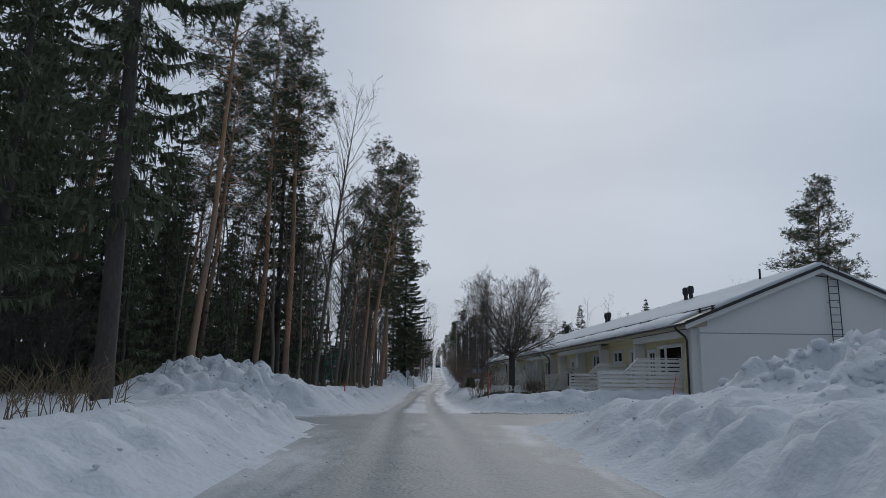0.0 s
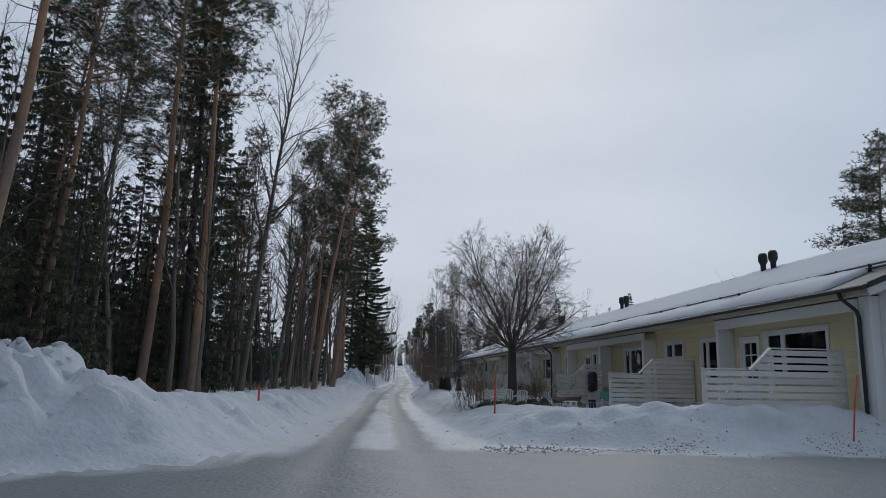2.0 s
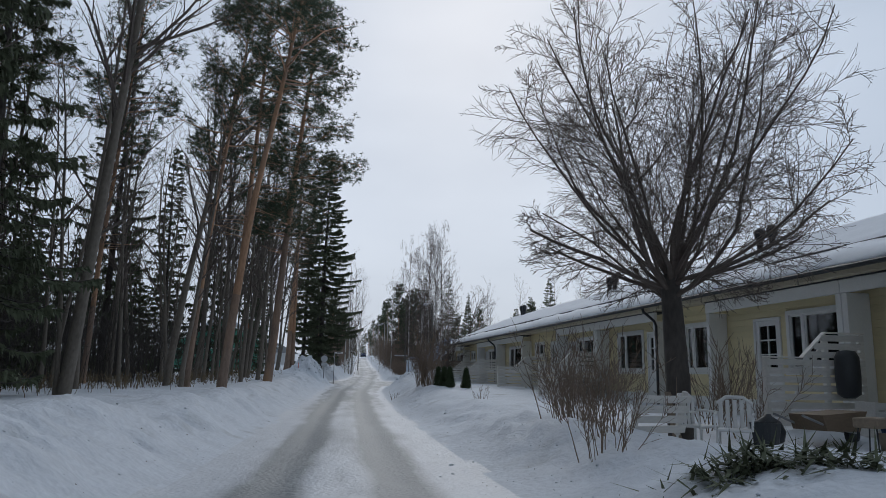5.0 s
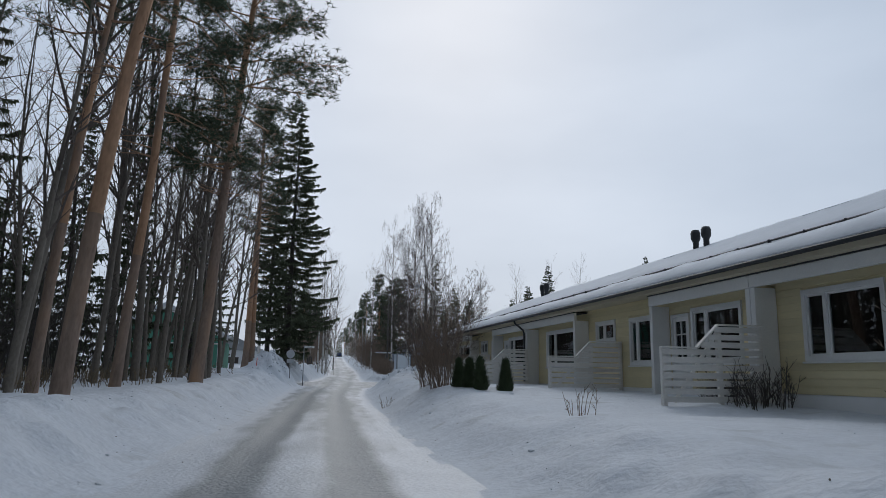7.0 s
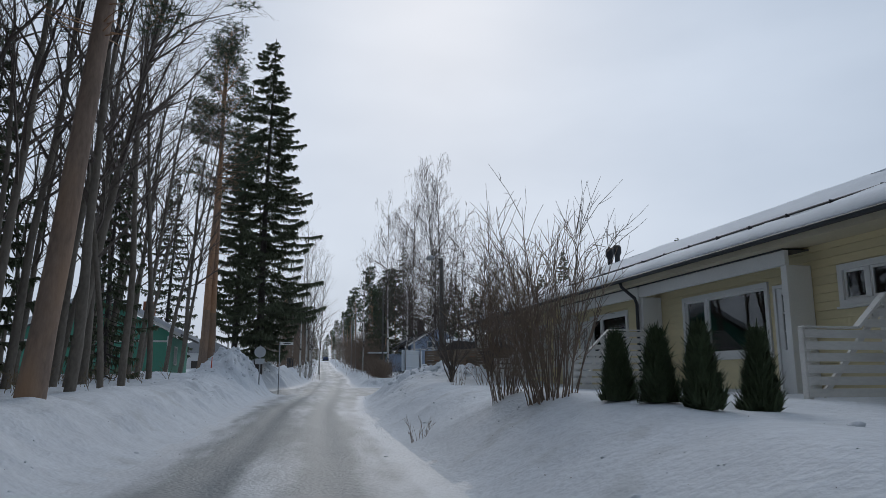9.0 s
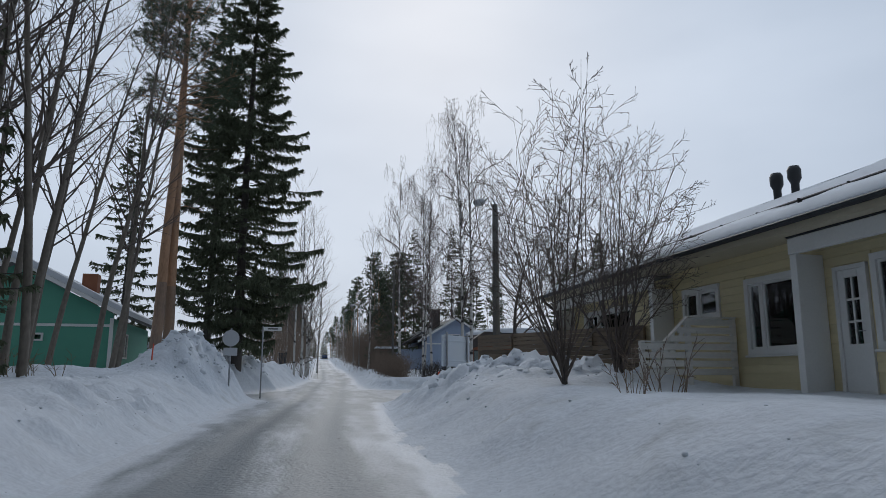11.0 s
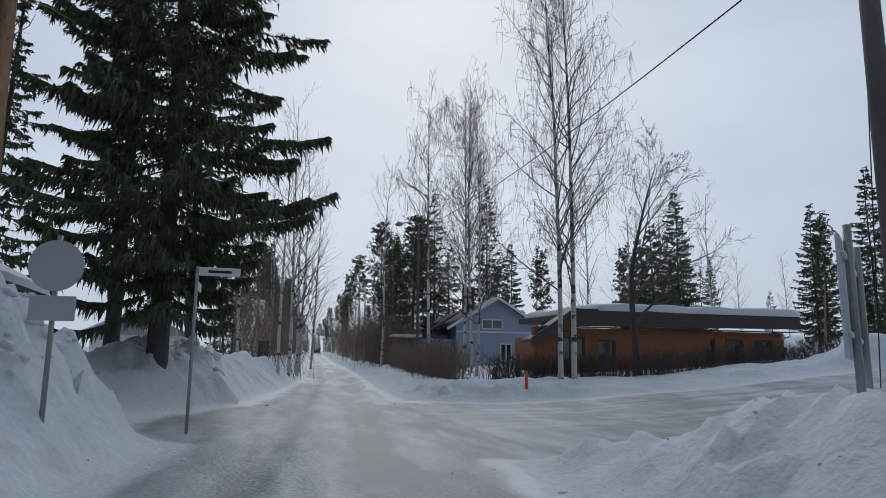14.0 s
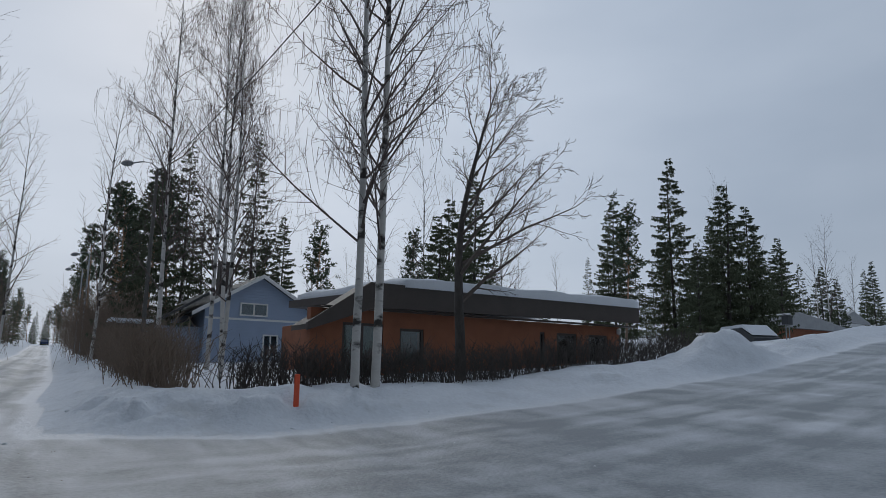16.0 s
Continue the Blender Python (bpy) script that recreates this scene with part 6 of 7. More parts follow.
for a, c in (((-4.09, 107.2, 2.0), (-4.03, 107.28, 3.2)), ((-4.09, 108.2, 2.0), (-4.03, 108.28, 3.2)), ((-4.09, 107.28, 3.12), (-4.03, 108.2, 3.2)), ((-4.09, 107.28, 2.0), (-4.03, 108.2, 2.08)), ((-4.09, 107.7, 2.08), (-4.03, 107.76, 3.12))):
    g2.box(a, c)
gw = part("window", g2, WHITE, green, "white-framed window")
part("pane", bx((-4.085, 107.28, 2.08), (-4.07, 108.2, 3.12), c=0.001), GLASS, gw)
zg = lambda x: 6.3 - abs(x + 8.3) * 0.5
for e in (-3.4, -13.2):
    part("roof", Buf().prism([(-8.3, GYF - 0.5, zg(-8.3)), (e, GYF - 0.5, zg(e)), (e, GYF - 0.5, zg(e) - 0.15), (-8.3, GYF - 0.5, zg(-8.3) - 0.15)], (0, 0, 0), (0, 10, 0)), TILE, green, "dark roof")
    part("barge_board", Buf().prism([(-8.3, GYF - 0.56, zg(-8.3)), (e, GYF - 0.56, zg(e)), (e, GYF - 0.56, zg(e) - 0.2), (-8.3, GYF - 0.56, zg(-8.3) - 0.2)], (0, 0, 0), (0, 0.055, 0)), WHITE, green, "white barge board")
    part("roof_snow", Buf().prism([(-8.3, GYF - 0.4, zg(-8.3) + 0.32), (e * 0.98, GYF - 0.4, zg(e * 0.98) + 0.24), (e * 0.98, GYF - 0.4, zg(e * 0.98) + 0.005), (-8.3, GYF - 0.4, zg(-8.3) + 0.005)], (0, 0, 0), (0, 9.8, 0)), SNOW_ROOF, green, "smooth roof snow")
part("chimney", bx((-6.3, GYF + 3, 4.6), (-5.6, GYF + 3.6, 6.15)), BRICK, green, "red brick chimney")

# ---- garage, carport and far house up the cross street ----
def outbuilding(name, label, x0, x1, y0, y1, z0, z1, mat, rise):
    h = thing(name, label, "house")
    part("wall", bx((x0, y0, z0), (x1, y1, z1), c=0.02), mat, h)
    xm = (x0 + x1) / 2
    part("roof", Buf().prism([(x0 - 0.5, y0 - 0.5, z1), (xm, y0 - 0.5, z1 + rise), (x1 + 0.5, y0 - 0.5, z1), (x1 + 0.5, y0 - 0.5, z1 - 0.15), (x0 - 0.5, y0 - 0.5, z1 - 0.15)], (0, 0, 0), (0, y1 - y0 + 1, 0)), GREY_METAL, h, "grey sheet roof")
    part("roof_snow", Buf().prism([(x0 - 0.45, y0 - 0.45, z1 + 0.03), (x0 + 1.5, y0 - 0.45, z1 + 0.03 + rise * 2.0 / (xm - x0 + 0.5)), (x0 + 1.5, y0 - 0.45, z1 + 0.2 + rise * 2.0 / (xm - x0 + 0.5)), (x0 - 0.45, y0 - 0.45, z1 + 0.18)], (0, 0, 0), (0, y1 - y0 + 0.8, 0)), SNOW_ROOF, h, "patch of roof snow")
    door = part("garage_door", bx((x0 + (x1 - x0) * 0.3, y0 - 0.06, z0 + 0.2), (x0 + (x1 - x0) * 0.6, y0 - 0.003, z0 + 2.3)), BROWN, h, "dark door")
    return h


outbuilding("garage", "low red-brick garage with a grey sheet roof", 52.5, 67.0, 130.0, 135.0, 2.0, 5.6, BRICK, 1.1)
outbuilding("far_house", "pale house up the street among trees", 102.0, 109.0, 150.0, 155.0, 4.0, 9.4, WHITE_WALL, 1.5)
outbuilding("far_house", "low pale house behind the birches", -10.0, -3.0, 150.0, 158.0, 1.0, 4.4, WHITE_WALL, 1.8)
carport = thing("shelter", "small white-framed shelter with a flat roof", "shelter", (37.7, 121.0, 1.92))
for x in (-0.42, 0.42):
    for y in (-0.32, 0.32):
        part("post", bx((x - 0.04, y - 0.04, -1.0), (x + 0.06, y + 0.06, 1.75)), WHITE, carport)
part("roof", bx((-0.55, -0.45, 1.75), (0.55, 0.45, 1.85)), WHITE, carport)
shed = thing("shelter", "small open wooden shelter by the hedge", "shelter", (13.0, 136.5, ground_z(13.0, 136.5)))
for x in (-0.7, 0.7):
    part("post", bx((x - 0.06, -0.06, -0.2), (x + 0.06, 0.06, 2.1)), WOOD, shed)
part("roof", bx((-1.0, -0.8, 2.1), (1.0, 0.8, 2.24)), SNOW_ROOF, shed, "snow-covered board roof")


# ---- parked cars ----
def car(name, label, x, y, turn, paint, snowy, sink=0.0):
    z = ground_z(x, y) - sink
    c = thing(name, label, "car", (x, y, z - 0.05), turn)
    o = [(-2.1, 0.35), (2.1, 0.35), (2.15, 0.75), (1.35, 0.92), (0.75, 1.38), (-1.1, 1.42), (-1.9, 0.98), (-2.15, 0.85)]
    part("body", Buf().prism([(a, -0.82, b) for a, b in o], (0, 0, 0), (0, 1.64, 0)), paint, c)
    for a in (-1.3, 1.3):
        for b in (-0.78, 0.78):
            t = part("wheel", Buf().tube([(a, b - 0.1, 0.32), (a, b + 0.1, 0.32)], [0.32, 0.32], 16), DARK_PLASTIC, c, "black tyre")
            part("rim", Buf().tube([(a, b - 0.115, 0.32), (a, b + 0.115, 0.32)], [0.19, 0.19], 10), GREY_METAL, t, "steel rim")
    part("windscreen", Buf().prism([(1.38, -0.7, 0.94), (0.78, -0.7, 1.37), (0.74, -0.7, 1.35), (1.3, -0.7, 0.92)], (0, 0, 0), (0, 1.4, 0)), INTERIOR, c, "dark windscreen")
    if snowy:
        part("snow_cover", Buf().prism([(-2.0, -0.8, 1.0), (-1.1, -0.8, 1.45), (0.7, -0.8, 1.42), (1.4, -0.8, 0.96), (0.8, -0.8, 1.58), (-1.1, -0.8, 1.62)], (0, 0, 0), (0, 1.6, 0)), SNOW_ROOF, c, "snow lying on the roof")


car("car", "snow-covered dark car parked in a drive", 43.4, 123.2, 70, DARK_PLASTIC, True, 0.5)
car("car", "dark blue car far down the street", 17.6, 300.0, 85, CAR_BLUE, False)


# ---- street furniture ----
def street_lamp(x, y, tall, r, arm, turn, label, mat, wooden=False):
    z = ground_z(x, y)
    lamp = thing("street_lamp", label, "street lamp", (x, y, z), turn, group="street lamps")
    part("pole", Buf().tube([(0, 0, -0.5), (0, 0, tall * 0.5), (0, 0, tall)], [r, r * 0.85, r * 0.68], 12), mat, lamp, smooth=True)
    pts = [(0, 0, tall - 0.25), (0, 0, tall + 0.05), (-arm * 0.25, 0, tall + 0.22), (-arm * 0.6, 0, tall + 0.2), (-arm, 0, tall + 0.02)]
    part("arm", Buf().tube(pts, [0.035] * 5, 8), GREY_METAL, lamp, "curved steel arm", smooth=True)
    h = Buf()
    a = np.linspace(0, 1, 9)
    prof = 0.15 * np.sin(math.pi * np.clip(a * 0.92 + 0.06, 0, 1)) ** 0.6
    h.tube([(-arm + 0.05 - 0.55 * f, 0, tall + 0.03 - 0.14 * f) for f in a], prof, 12)
    head = part("lamp_head", h, GREY_METAL, lamp, "grey oval lamp head", smooth=True)
    part("lamp_cover", Buf().tube([(-arm - 0.1 - 0.32 * f, 0, tall - 0.06 - 0.08 * f) for f in a], 0.1 * np.sin(math.pi * np.clip(a * 0.92 + 0.05, 0, 1)) ** 0.6, 10), LAMP_GLASS, head, "milky lamp cover", smooth=True)
    return lamp


POLE_MAT = material("weathered_pole", (0.13, 0.125, 0.115), 0.85, var=0.2, scale=2, fine=30, bump=0.4, bump_size=0.01, stretch=(1, 1, 0.2))
near_lamp = street_lamp(10.8, 94.8, 6.5, 0.15, 0.55, 25, "tall dark wooden street lamp pole with a curved steel arm", POLE_MAT)
street_lamp(13.0, 132.5, 9.2, 0.10, 1.2, 15, "slim dark street lamp with a long arm", POLE_MAT)
street_lamp(12.6, 155.6, 7.3, 0.08, 0.8, 10, "slim grey street lamp beside the hedge", GREY_METAL)
street_lamp(13.6, 172.0, 8.0, 0.08, 1.0, 10, "slim far street lamp", GREY_METAL)


def wire(p, q, sag, r=0.014):
    p, q = np.array(p, dtype=float), np.array(q, dtype=float)
    s = np.linspace(0, 1, 14)[:, None]
    pts = p + (q - p) * s - np.array([0, 0, 1.0]) * sag * 4 * s * (1 - s)
    single("power_line", Buf().tube(pts, [r] * 14, 5), BLACK_METAL, "thin black overhead cable hung from the lamp poles", "cable", "overhead cables")


top_z = ground_z(10.8, 94.8) + 6.2
wire((10.8, 94.8, top_z), (13.0, 132.5, ground_z(13.0, 132.5) + 9.0), 0.5)
wire((10.8, 94.8, top_z), (13.8, 88.5, 4.5), 0.1)
wire((10.8, 94.8, top_z), (11.2, 95.6, ground_z(11.2, 95.6)), 0.0, 0.008)

sg = thing("road_sign", "grey back of a round road sign on a steel post", "road sign", (1.56, 97.05, ground_z(1.56, 97.05)), 0)
zt = 2.5 - ground_z(1.56, 97.05)
part("post", Buf().tube([(0, 0, -0.4), (0, 0, zt + 0.35)], [0.03, 0.03], 8), GREY_METAL, sg, smooth=True)
part("disc", Buf().tube([(0, -0.05, zt), (0, -0.035, zt)], [0.29, 0.29], 28), SIGN_BACK, sg, "round grey sign back")
part("plate", bx((-0.24, -0.05, zt - 0.62), (0.24, -0.035, zt - 0.34)), SIGN_BACK, sg, "small oblong sign back")
part("clamp", Buf().box((-0.06, -0.045, zt + 0.1), (0.06, 0.04, zt + 0.14)).box((-0.06, -0.045, zt - 0.14), (0.06, 0.04, zt - 0.1)), GREY_METAL, sg, "steel clamps")
nm = thing("street_name_sign", "white street name sign on a grey steel post", "street sign", (2.55, 102.2, ground_z(2.55, 102.2)), 0)
nz = 3.3 - ground_z(2.55, 102.2)
part("post", Buf().tube([(0, 0, -0.4), (0, 0, nz)], [0.03, 0.03], 8), GREY_METAL, nm, smooth=True)
pl = part("name_plate", bx((0.03, -0.02, nz - 0.18), (0.78, 0.005, nz - 0.02)), WHITE, nm, "white name plate")
part("dark_bar", bx((0.2, -0.026, nz - 0.125), (0.62, -0.021, nz - 0.075), c=0.001), BLACK_METAL, pl, "plain dark bar for writing")
part("name_plate", bx((-0.02, 0.03, nz - 0.42), (0.02, 0.78, nz - 0.26)), WHITE, nm, "second plate along the street")

bd = thing("notice_board", "pale back of a large notice board on two steel posts", "notice board", (9.02, 93.64, ground_z(9.02, 93.64)), 43.0)
bz = 2.5 - ground_z(9.02, 93.64)
for x in (-0.62, 0.62):
    part("post", Buf().tube([(x, -0.05, -0.5), (x, -0.05, bz + 0.1)], [0.035, 0.035], 8), GREY_METAL, bd, smooth=True)
part("panel", bx((-0.85, -0.005, bz - 1.02), (0.85, 0.03, bz)), BOARD_BACK, bd, "pale blue-grey panel back")
for z in (bz - 0.2, bz - 0.85):
    part("rail", bx((-0.83, -0.04, z), (0.83, -0.006, z + 0.05)), BOARD_BACK, bd)


def marker(x, y, tall, r, lean=(0, 0), flat=False):
    z = ground_z(x, y)
    m = thing("marker_post", "orange-red plastic snow marker stick in the bank", "marker post", (x, y, z), 0, group="snow markers")
    if flat:
        part("stick", bx((-r, -r * 0.5, -0.3), (r, r * 0.5, tall), c=0.01), RED_PLASTIC, m)
    else:
        part("stick", Buf().tube([(0, 0, -0.3), (lean[0] * tall * 0.5, lean[1] * tall * 0.5, tall * 0.5), (lean[0] * tall, lean[1] * tall, tall)], [r, r, r * 0.8], 8), RED_PLASTIC, m, smooth=True)
    return m


marker(-2.39, 34.0, 0.46, 0.027)
marker(4.38, 33.95, 1.25, 0.024, (0.02, 0))
marker(10.5, 27.0, 1.35, 0.018, (0.25, 0.1))
marker(12.3, 110.9, 0.6, 0.05, flat=True)
marker(-0.6, 94.2, 0.55, 0.022, (0.05, 0))
mb = thing("mailbox", "dark mailbox on a steel stand by the snowbank", "mailbox", (36.3, 116.0, ground_z(36.3, 116.0)))
for x in (-0.12, 0.12):
    part("leg", Buf().tube([(x, 0, -0.3), (x, 0, 0.7)], [0.025, 0.025], 6), GREY_METAL, mb)
part("box", bx((-0.2, -0.14, 0.65), (0.2, 0.14, 1.05), c=0.02), DARK_PLASTIC, mb)
part("lid", Buf().prism([(-0.22, -0.16, 1.055), (0.22, -0.16, 1.055), (0.22, 0.0, 1.12), (-0.22, 0.0, 1.12)], (0, 0, 0), (0, 0.16, 0.0)), GREY_METAL, mb)
bins = thing("waste_bin", "dark plastic waste bin at the roadside", "bin", (3.6, 131.0, ground_z(3.6, 131.0)))
part("body", bx((-0.3, -0.35, -0.1), (0.3, 0.35, 0.95), c=0.03), DARK_PLASTIC, bins)
part("lid", bx((-0.33, -0.38, 0.951), (0.33, 0.38, 1.05), c=0.03), DARK_PLASTIC, bins)

# ---- brown slatted fence at the end of the row ----
fa, fb = np.array([9.4, 92.3]), np.array([12.1, 86.8])
flen = float(np.linalg.norm(fb - fa))
slat = thing("slat_fence", "dark brown horizontal slatted garden fence", "fence", (fa[0], fa[1], 0), math.degrees(math.atan2(fb[1] - fa[1], fb[0] - fa[0])))
for i in range(5):
    x = flen * i / 4
    part("post", bx((x - 0.05, 0.03, 0.5), (x + 0.05, 0.13, 2.42)), BROWN_SLAT, slat)
for i in range(4):
    for j in range(12):
        off = 0.0 if (i + j // 4) % 2 == 0 else 0.8
        part("slat", bx((flen * i / 4 + 0.005, -0.02 + off * 0.3, 1.02 + 0.118 * j), (flen * (i + 1) / 4 - 0.005, 0.028, 1.124 + 0.118 * j), c=0.004), BROWN_SLAT, slat)


# ---- clutter in the first yard ----
def garden_chair(x, y, turn, label="white moulded plastic garden chair with snow about its legs"):
    c = thing("garden_chair", label, "chair", (x, y, ground_z(x, y) - 0.08), turn, group="plastic chairs in the yard")
    part("seat", bx((-0.24, -0.23, 0.40), (0.24, 0.23, 0.44), c=0.015), PLASTIC_WHITE, c)
    for x_ in (-0.22, 0.22):
        for y_ in (-0.21, 0.21):
            part("leg", Buf().tube([(x_, y_, 0.42), (x_ * 1.15, y_ * 1.15, 0)], [0.025, 0.018], 6), PLASTIC_WHITE, c)
        part("armrest", Buf().tube([(x_ * 1.15, -0.22, 0.42), (x_ * 1.2, -0.2, 0.64), (x_ * 1.2, 0.2, 0.66)], [0.02, 0.022, 0.02], 6), PLASTIC_WHITE, c)
    for i in range(5):
        a = -0.2 + 0.1 * i
        part("back_slat", bx((a - 0.03, 0.22, 0.43), (a + 0.03, 0.245, 0.86), c=0.006), PLASTIC_WHITE, c)
    part("top_rail", Buf().tube([(-0.25, 0.23, 0.8), (-0.12, 0.25, 0.9), (0.12, 0.25, 0.9), (0.25, 0.23, 0.8)], [0.028] * 4, 8), PLASTIC_WHITE, c)
    return c


garden_chair(7.2, 42.8, -35)
garden_chair(7.0, 43.5, 25)
garden_chair(11.4, 41.8, 200)
pal = thing("pallet", "white-painted pallet leaning on its side", "pallet", (6.15, 43.2, ground_z(6.15, 43.2)), 10)
for i in range(4):
    m = pose(0, 0.0, 0.02, 20, 0, 0)
    part("board", bx((-0.5, -0.01, 0.05 + 0.16 * i), (0.5, 0.01, 0.17 + 0.16 * i), m=m), FENCE_WHITE, pal)
for x in (-0.4, 0.4):
    part("bearer", bx((x - 0.04, 0.012, 0.0), (x + 0.04, 0.08, 0.7), m=pose(0, 0, 0.02, 20, 0, 0)), FENCE_WHITE, pal)
tb = thing("garden_table", "small table under a turquoise cloth", "table", (11.0, 42.6, ground_z(11.0, 42.6) - 0.1))
for x in (-0.45, 0.45):
    for y in (-0.35, 0.35):
        part("leg", bx((x - 0.025, y - 0.025, 0), (x + 0.025, y + 0.025, 0.7)), PLASTIC_WHITE, tb)
part("tabletop", bx((-0.55, -0.42, 0.70), (0.55, 0.42, 0.73)), PLASTIC_WHITE, tb)
cl = Buf().box((-0.58, -0.45, 0.734), (0.58, 0.45, 0.745))
ck = []
for i in range(25):
    a = i / 24
    ck.append((-0.585 + 1.17 * a, -0.46 - 0.02 * math.sin(9 * a * math.pi), 0.742))
cv = ck + [(x, y - 0.02 * math.cos(i * 1.9), 0.40 + 0.05 * math.sin(i * 0.8)) for i, (x, y, z) in enumerate(ck)]
cl.add(cv, [(i, i + 1, 26 + i, 25 + i) for i in range(24)])
single("tablecloth", cl, TURQUOISE, "turquoise cloth hanging over the garden table", "tablecloth", at=(11.0, 42.6, ground_z(11.0, 42.6) - 0.1))
tz = ground_z(11.0, 42.6) - 0.1 + 0.75
single("tub", Buf().lathe([(0.14, 0), (0.2, 0.18), (0.21, 0.18), (0.19, 0.17), (0.13, 0.02)], 14), GREY_METAL, "grey plastic tub on the garden table", "tub", at=(10.9, 42.5, tz))
single("yellow_sledge", Buf().box((-0.45, -0.2, 0), (0.45, 0.2, 0.06), 0.02).box((-0.45, -0.2, 0.06), (0.45, -0.17, 0.15), 0.01).box((-0.45, 0.17, 0.06), (0.45, 0.2, 0.15), 0.01), YELLOW, "yellow plastic sledge lying on the garden table", "sledge", at=(11.25, 42.75, tz), turn=10)
single("black_bag", Buf().lathe([(0.10, 0), (0.21, 0.08), (0.23, 0.4), (0.22, 0.78), (0.16, 0.9), (0.05, 0.92)], 12), DARK_PLASTIC, "black sack hung at the white screen", "sack", at=(11.15, 45.2, FLOOR_Z + 0.3), smooth=True)
crate = thing("crate", "pale slatted crate standing by the screen", "crate", (11.1, 44.3, ground_z(11.1, 44.3)), 0)
for j in range(4):
    part("slat", bx((-0.4, -0.26, 0.16 * j), (0.4, -0.24, 0.16 * j + 0.13)), FENCE_WHITE, crate)
part("side", bx((-0.4, -0.238, 0), (-0.37, 0.25, 0.62)), FENCE_WHITE, crate)
part("side", bx((0.37, -0.238, 0), (0.4, 0.25, 0.62)), FENCE_WHITE, crate)
barrow = thing("wheelbarrow", "rusty brown wheelbarrow tipped in the snow", "wheelbarrow", (9.5, 43.7, ground_z(9.5, 43.7)), 20)
part("tray", Buf().prism([(-0.55, -0.3, 0.25), (0.35, -0.3, 0.22), (0.6, -0.3, 0.55), (-0.65, -0.3, 0.5)], (0, 0, 0), (0, 0.6, 0)), BROWN_SLAT, barrow)
part("wheel", Buf().tube([(0.62, -0.04, 0.15), (0.62, 0.04, 0.15)], [0.17, 0.17], 14), DARK_PLASTIC, barrow)
for y in (-0.25, 0.25):
    part("handle", Buf().tube([(0.6, y * 0.3, 0.18), (-0.4, y, 0.3), (-1.1, y, 0.5)], [0.02] * 3, 6), GREY_METAL, barrow)
for x, y, r, h, mat, lab in ((7.7, 42.8, 0.23, 0.45, DARK_PLASTIC, "black plastic plant pot"), (7.95, 43.2, 0.22, 0.36, DARK_PLASTIC, "black plastic plant pot"), (10.6, 43.6, 0.2, 0.35, CAR_BLUE, "dark blue bucket"), (9.9, 42.9, 0.16, 0.25, WOOD, "brown clay pot")):
    single("pot", Buf().lathe([(r * 0.7, -0.05), (r, h), (r * 0.92, h), (r * 0.62, 0.05)], 14), mat, lab + " in the yard snow", "pot", "pots in the yard", at=(x, y, ground_z(x, y)))
for k, (x, y) in enumerate(((6.95, 44.1), (7.1, 44.2), (8.2, 44.4))):
    single("leaning_board", bx((-0.06, -0.012, -0.1), (0.06, 0.012, 0.85), m=pose(0, 0, 0, -18, 0, 30 * k)), WOOD, "grey old board leaning in the yard", "board", "loose boards", at=(x, y, ground_z(x, y)))
# cut spruce twigs laid along the flower bed
trng = np.random.default_rng(77)
f = trng.random(2600)
tx = np.interp(f, [0, 0.3, 0.5, 0.75, 1], [3.7, 5.2, 6.0, 5.8, 6.4]) + trng.normal(0, 0.2, 2600)
ty = np.interp(f, [0, 0.3, 0.5, 0.75, 1], [38.9, 39.0, 38.1, 36.6, 35.3]) + trng.normal(0, 0.22, 2600)
c = np.stack([tx, ty, height(tx, ty) + trng.uniform(0.0, 0.13, 2600)], 1)
d = trng.normal(0, 1, (2600, 3)) * (1, 1, 0.5)
d /= np.linalg.norm(d, axis=1)[:, None]
w = np.cross(d, (0, 0, 1.0)) * 0.028
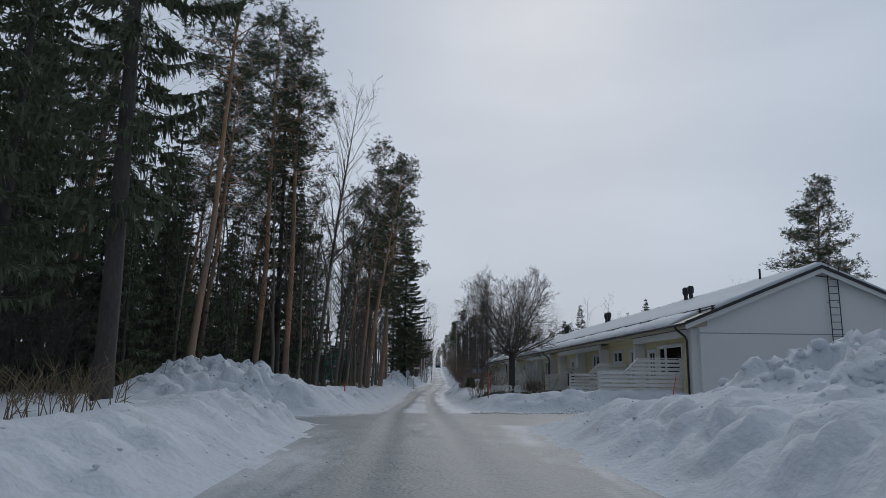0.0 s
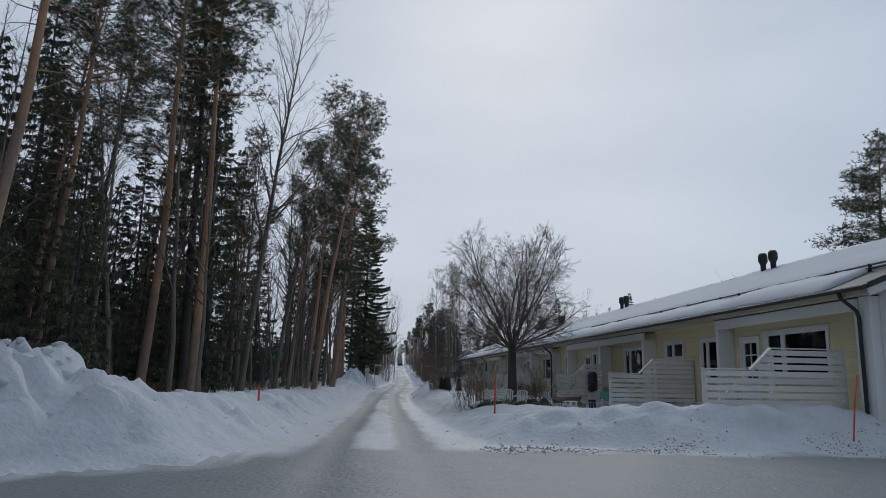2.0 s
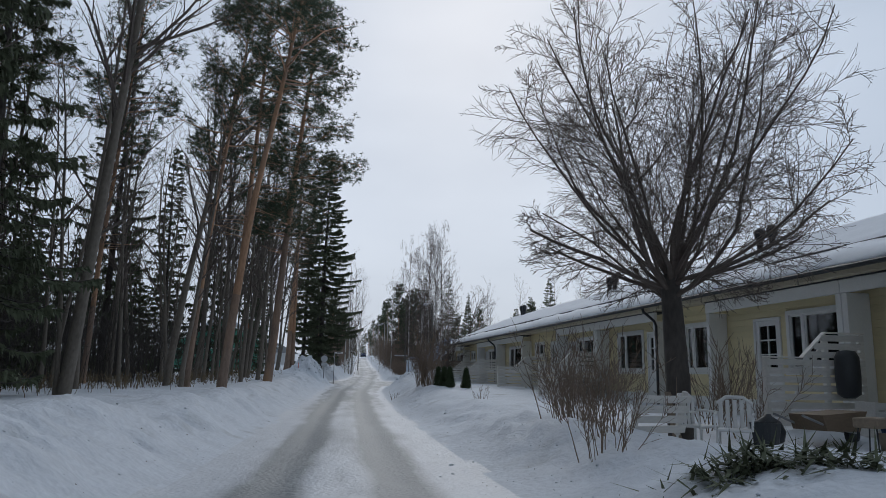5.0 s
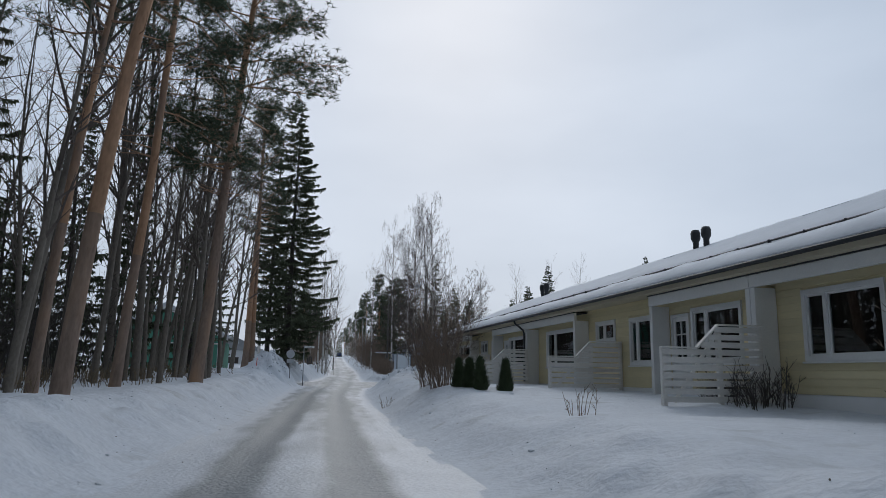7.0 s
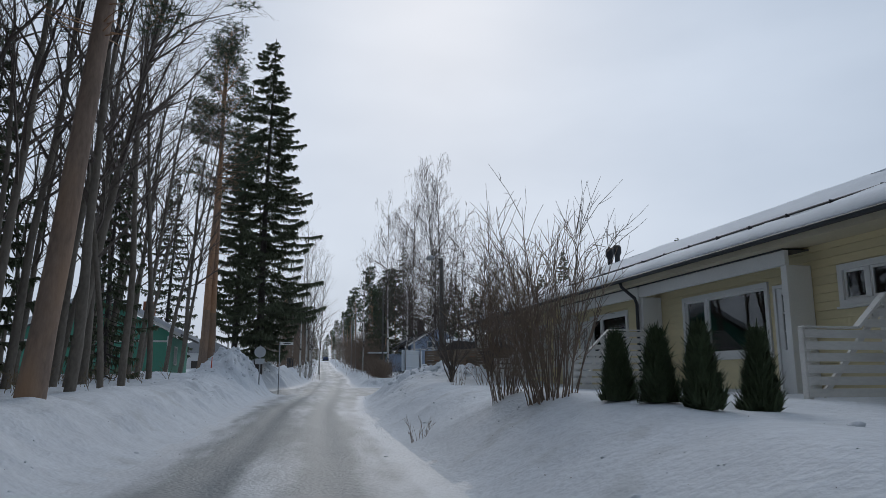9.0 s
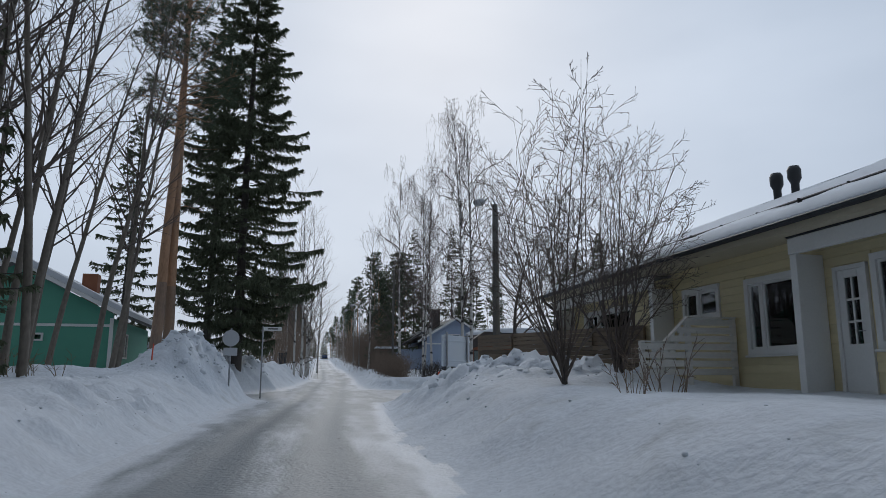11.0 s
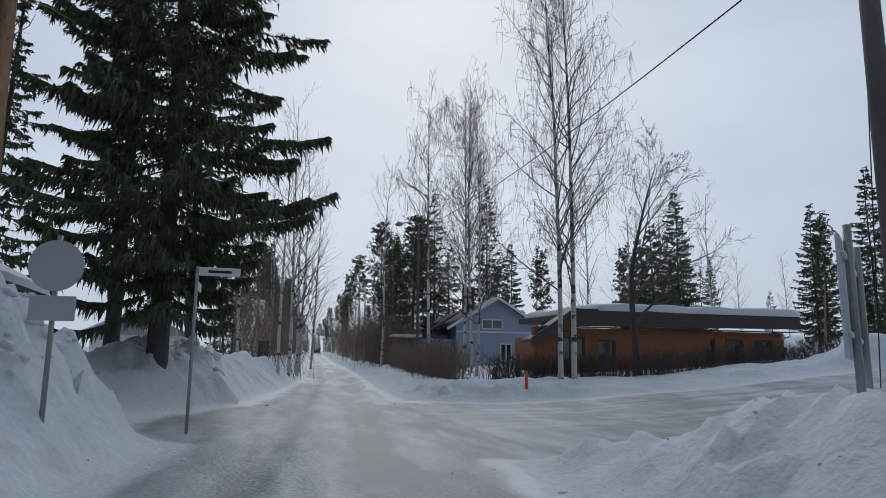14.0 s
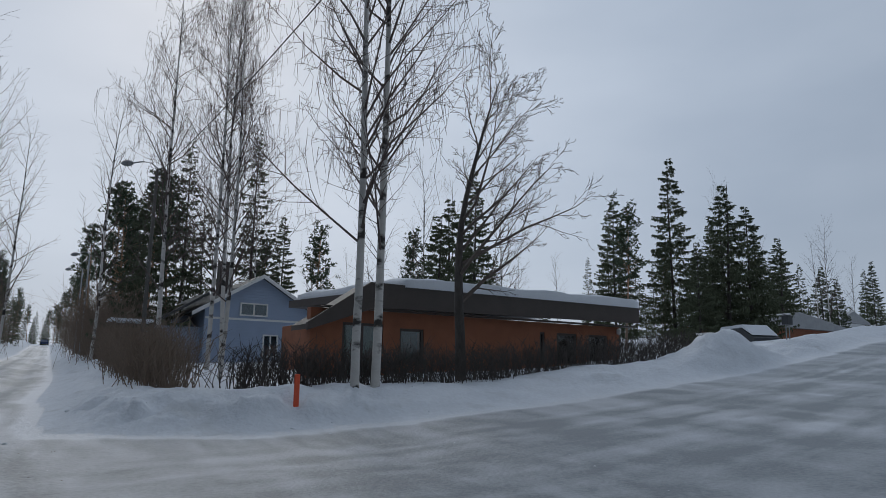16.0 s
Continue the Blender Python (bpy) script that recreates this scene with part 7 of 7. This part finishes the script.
clump = vnoise(f * 11.0, f * 0 + 3.3) + 0.25 * trng.random(2600) > 0.02
c, d, w = c[clump], d[clump], w[clump]
tw = np.stack([c - w, c + w, c + d * trng.uniform(0.1, 0.34, (len(c), 1))], 1)
single("spruce_twigs", Buf().tris(tw), SPRUCE_NEEDLE, "green spruce twigs laid over the flower bed", "twigs", kind="stuff")
sack = Buf().lathe([(0.10, 0), (0.24, 0.06), (0.27, 0.22), (0.2, 0.38), (0.07, 0.46), (0.05, 0.5)], 12)
single("rubbish_sack", sack, DARK_PLASTIC, "knotted black rubbish sack lying in the yard snow", "sack", at=(8.5, 43.9, ground_z(8.5, 43.9) - 0.03), smooth=True)
for x, y, top, mat, lab in ((8.6, 41.7, 0.46, WOOD, "low brown stool on splayed metal legs"), (8.7, 40.6, 0.36, PLASTIC_WHITE, "low white moulded plastic stool in the snow")):
    st = thing("stool", lab, "stool", (x, y, ground_z(x, y) - 0.03), 25, group="stools in the yard")
    part("seat", bx((-0.22, -0.17, top), (0.22, 0.17, top + (0.14 if mat is WOOD else 0.04)), c=0.02), mat, st)
    for u in (-1, 1):
        for v in (-1, 1):
            if mat is WOOD:
                part("leg", Buf().tube([(0.16 * u, 0.12 * v, top), (0.24 * u, 0.18 * v, -0.05)], [0.011, 0.011], 6), BLACK_METAL, st, "thin black metal leg")
            else:
                part("leg", Buf().prism([(0.2 * u, 0.15 * v, top), (0.1 * u, 0.15 * v, top), (0.17 * u, 0.17 * v, -0.05), (0.24 * u, 0.17 * v, -0.05)], (0, 0, 0), (0, -0.03 * v, 0)), PLASTIC_WHITE, st)
net = thing("wire_fence", "low white wire fence round the flower bed", "fence", (9.6, 40.4, ground_z(9.6, 40.4)), -10)
for i in range(26):
    part("wire", Buf().tube([(-1.3 + 0.104 * i, 0, -0.1), (-1.3 + 0.104 * i, 0, 0.3)], [0.003] * 2, 4), WHITE, net)
for z in (0.1, 0.28):
    part("rail", Buf().tube([(-1.32, 0, z), (1.32, 0, z)], [0.004] * 2, 4), WHITE, net)
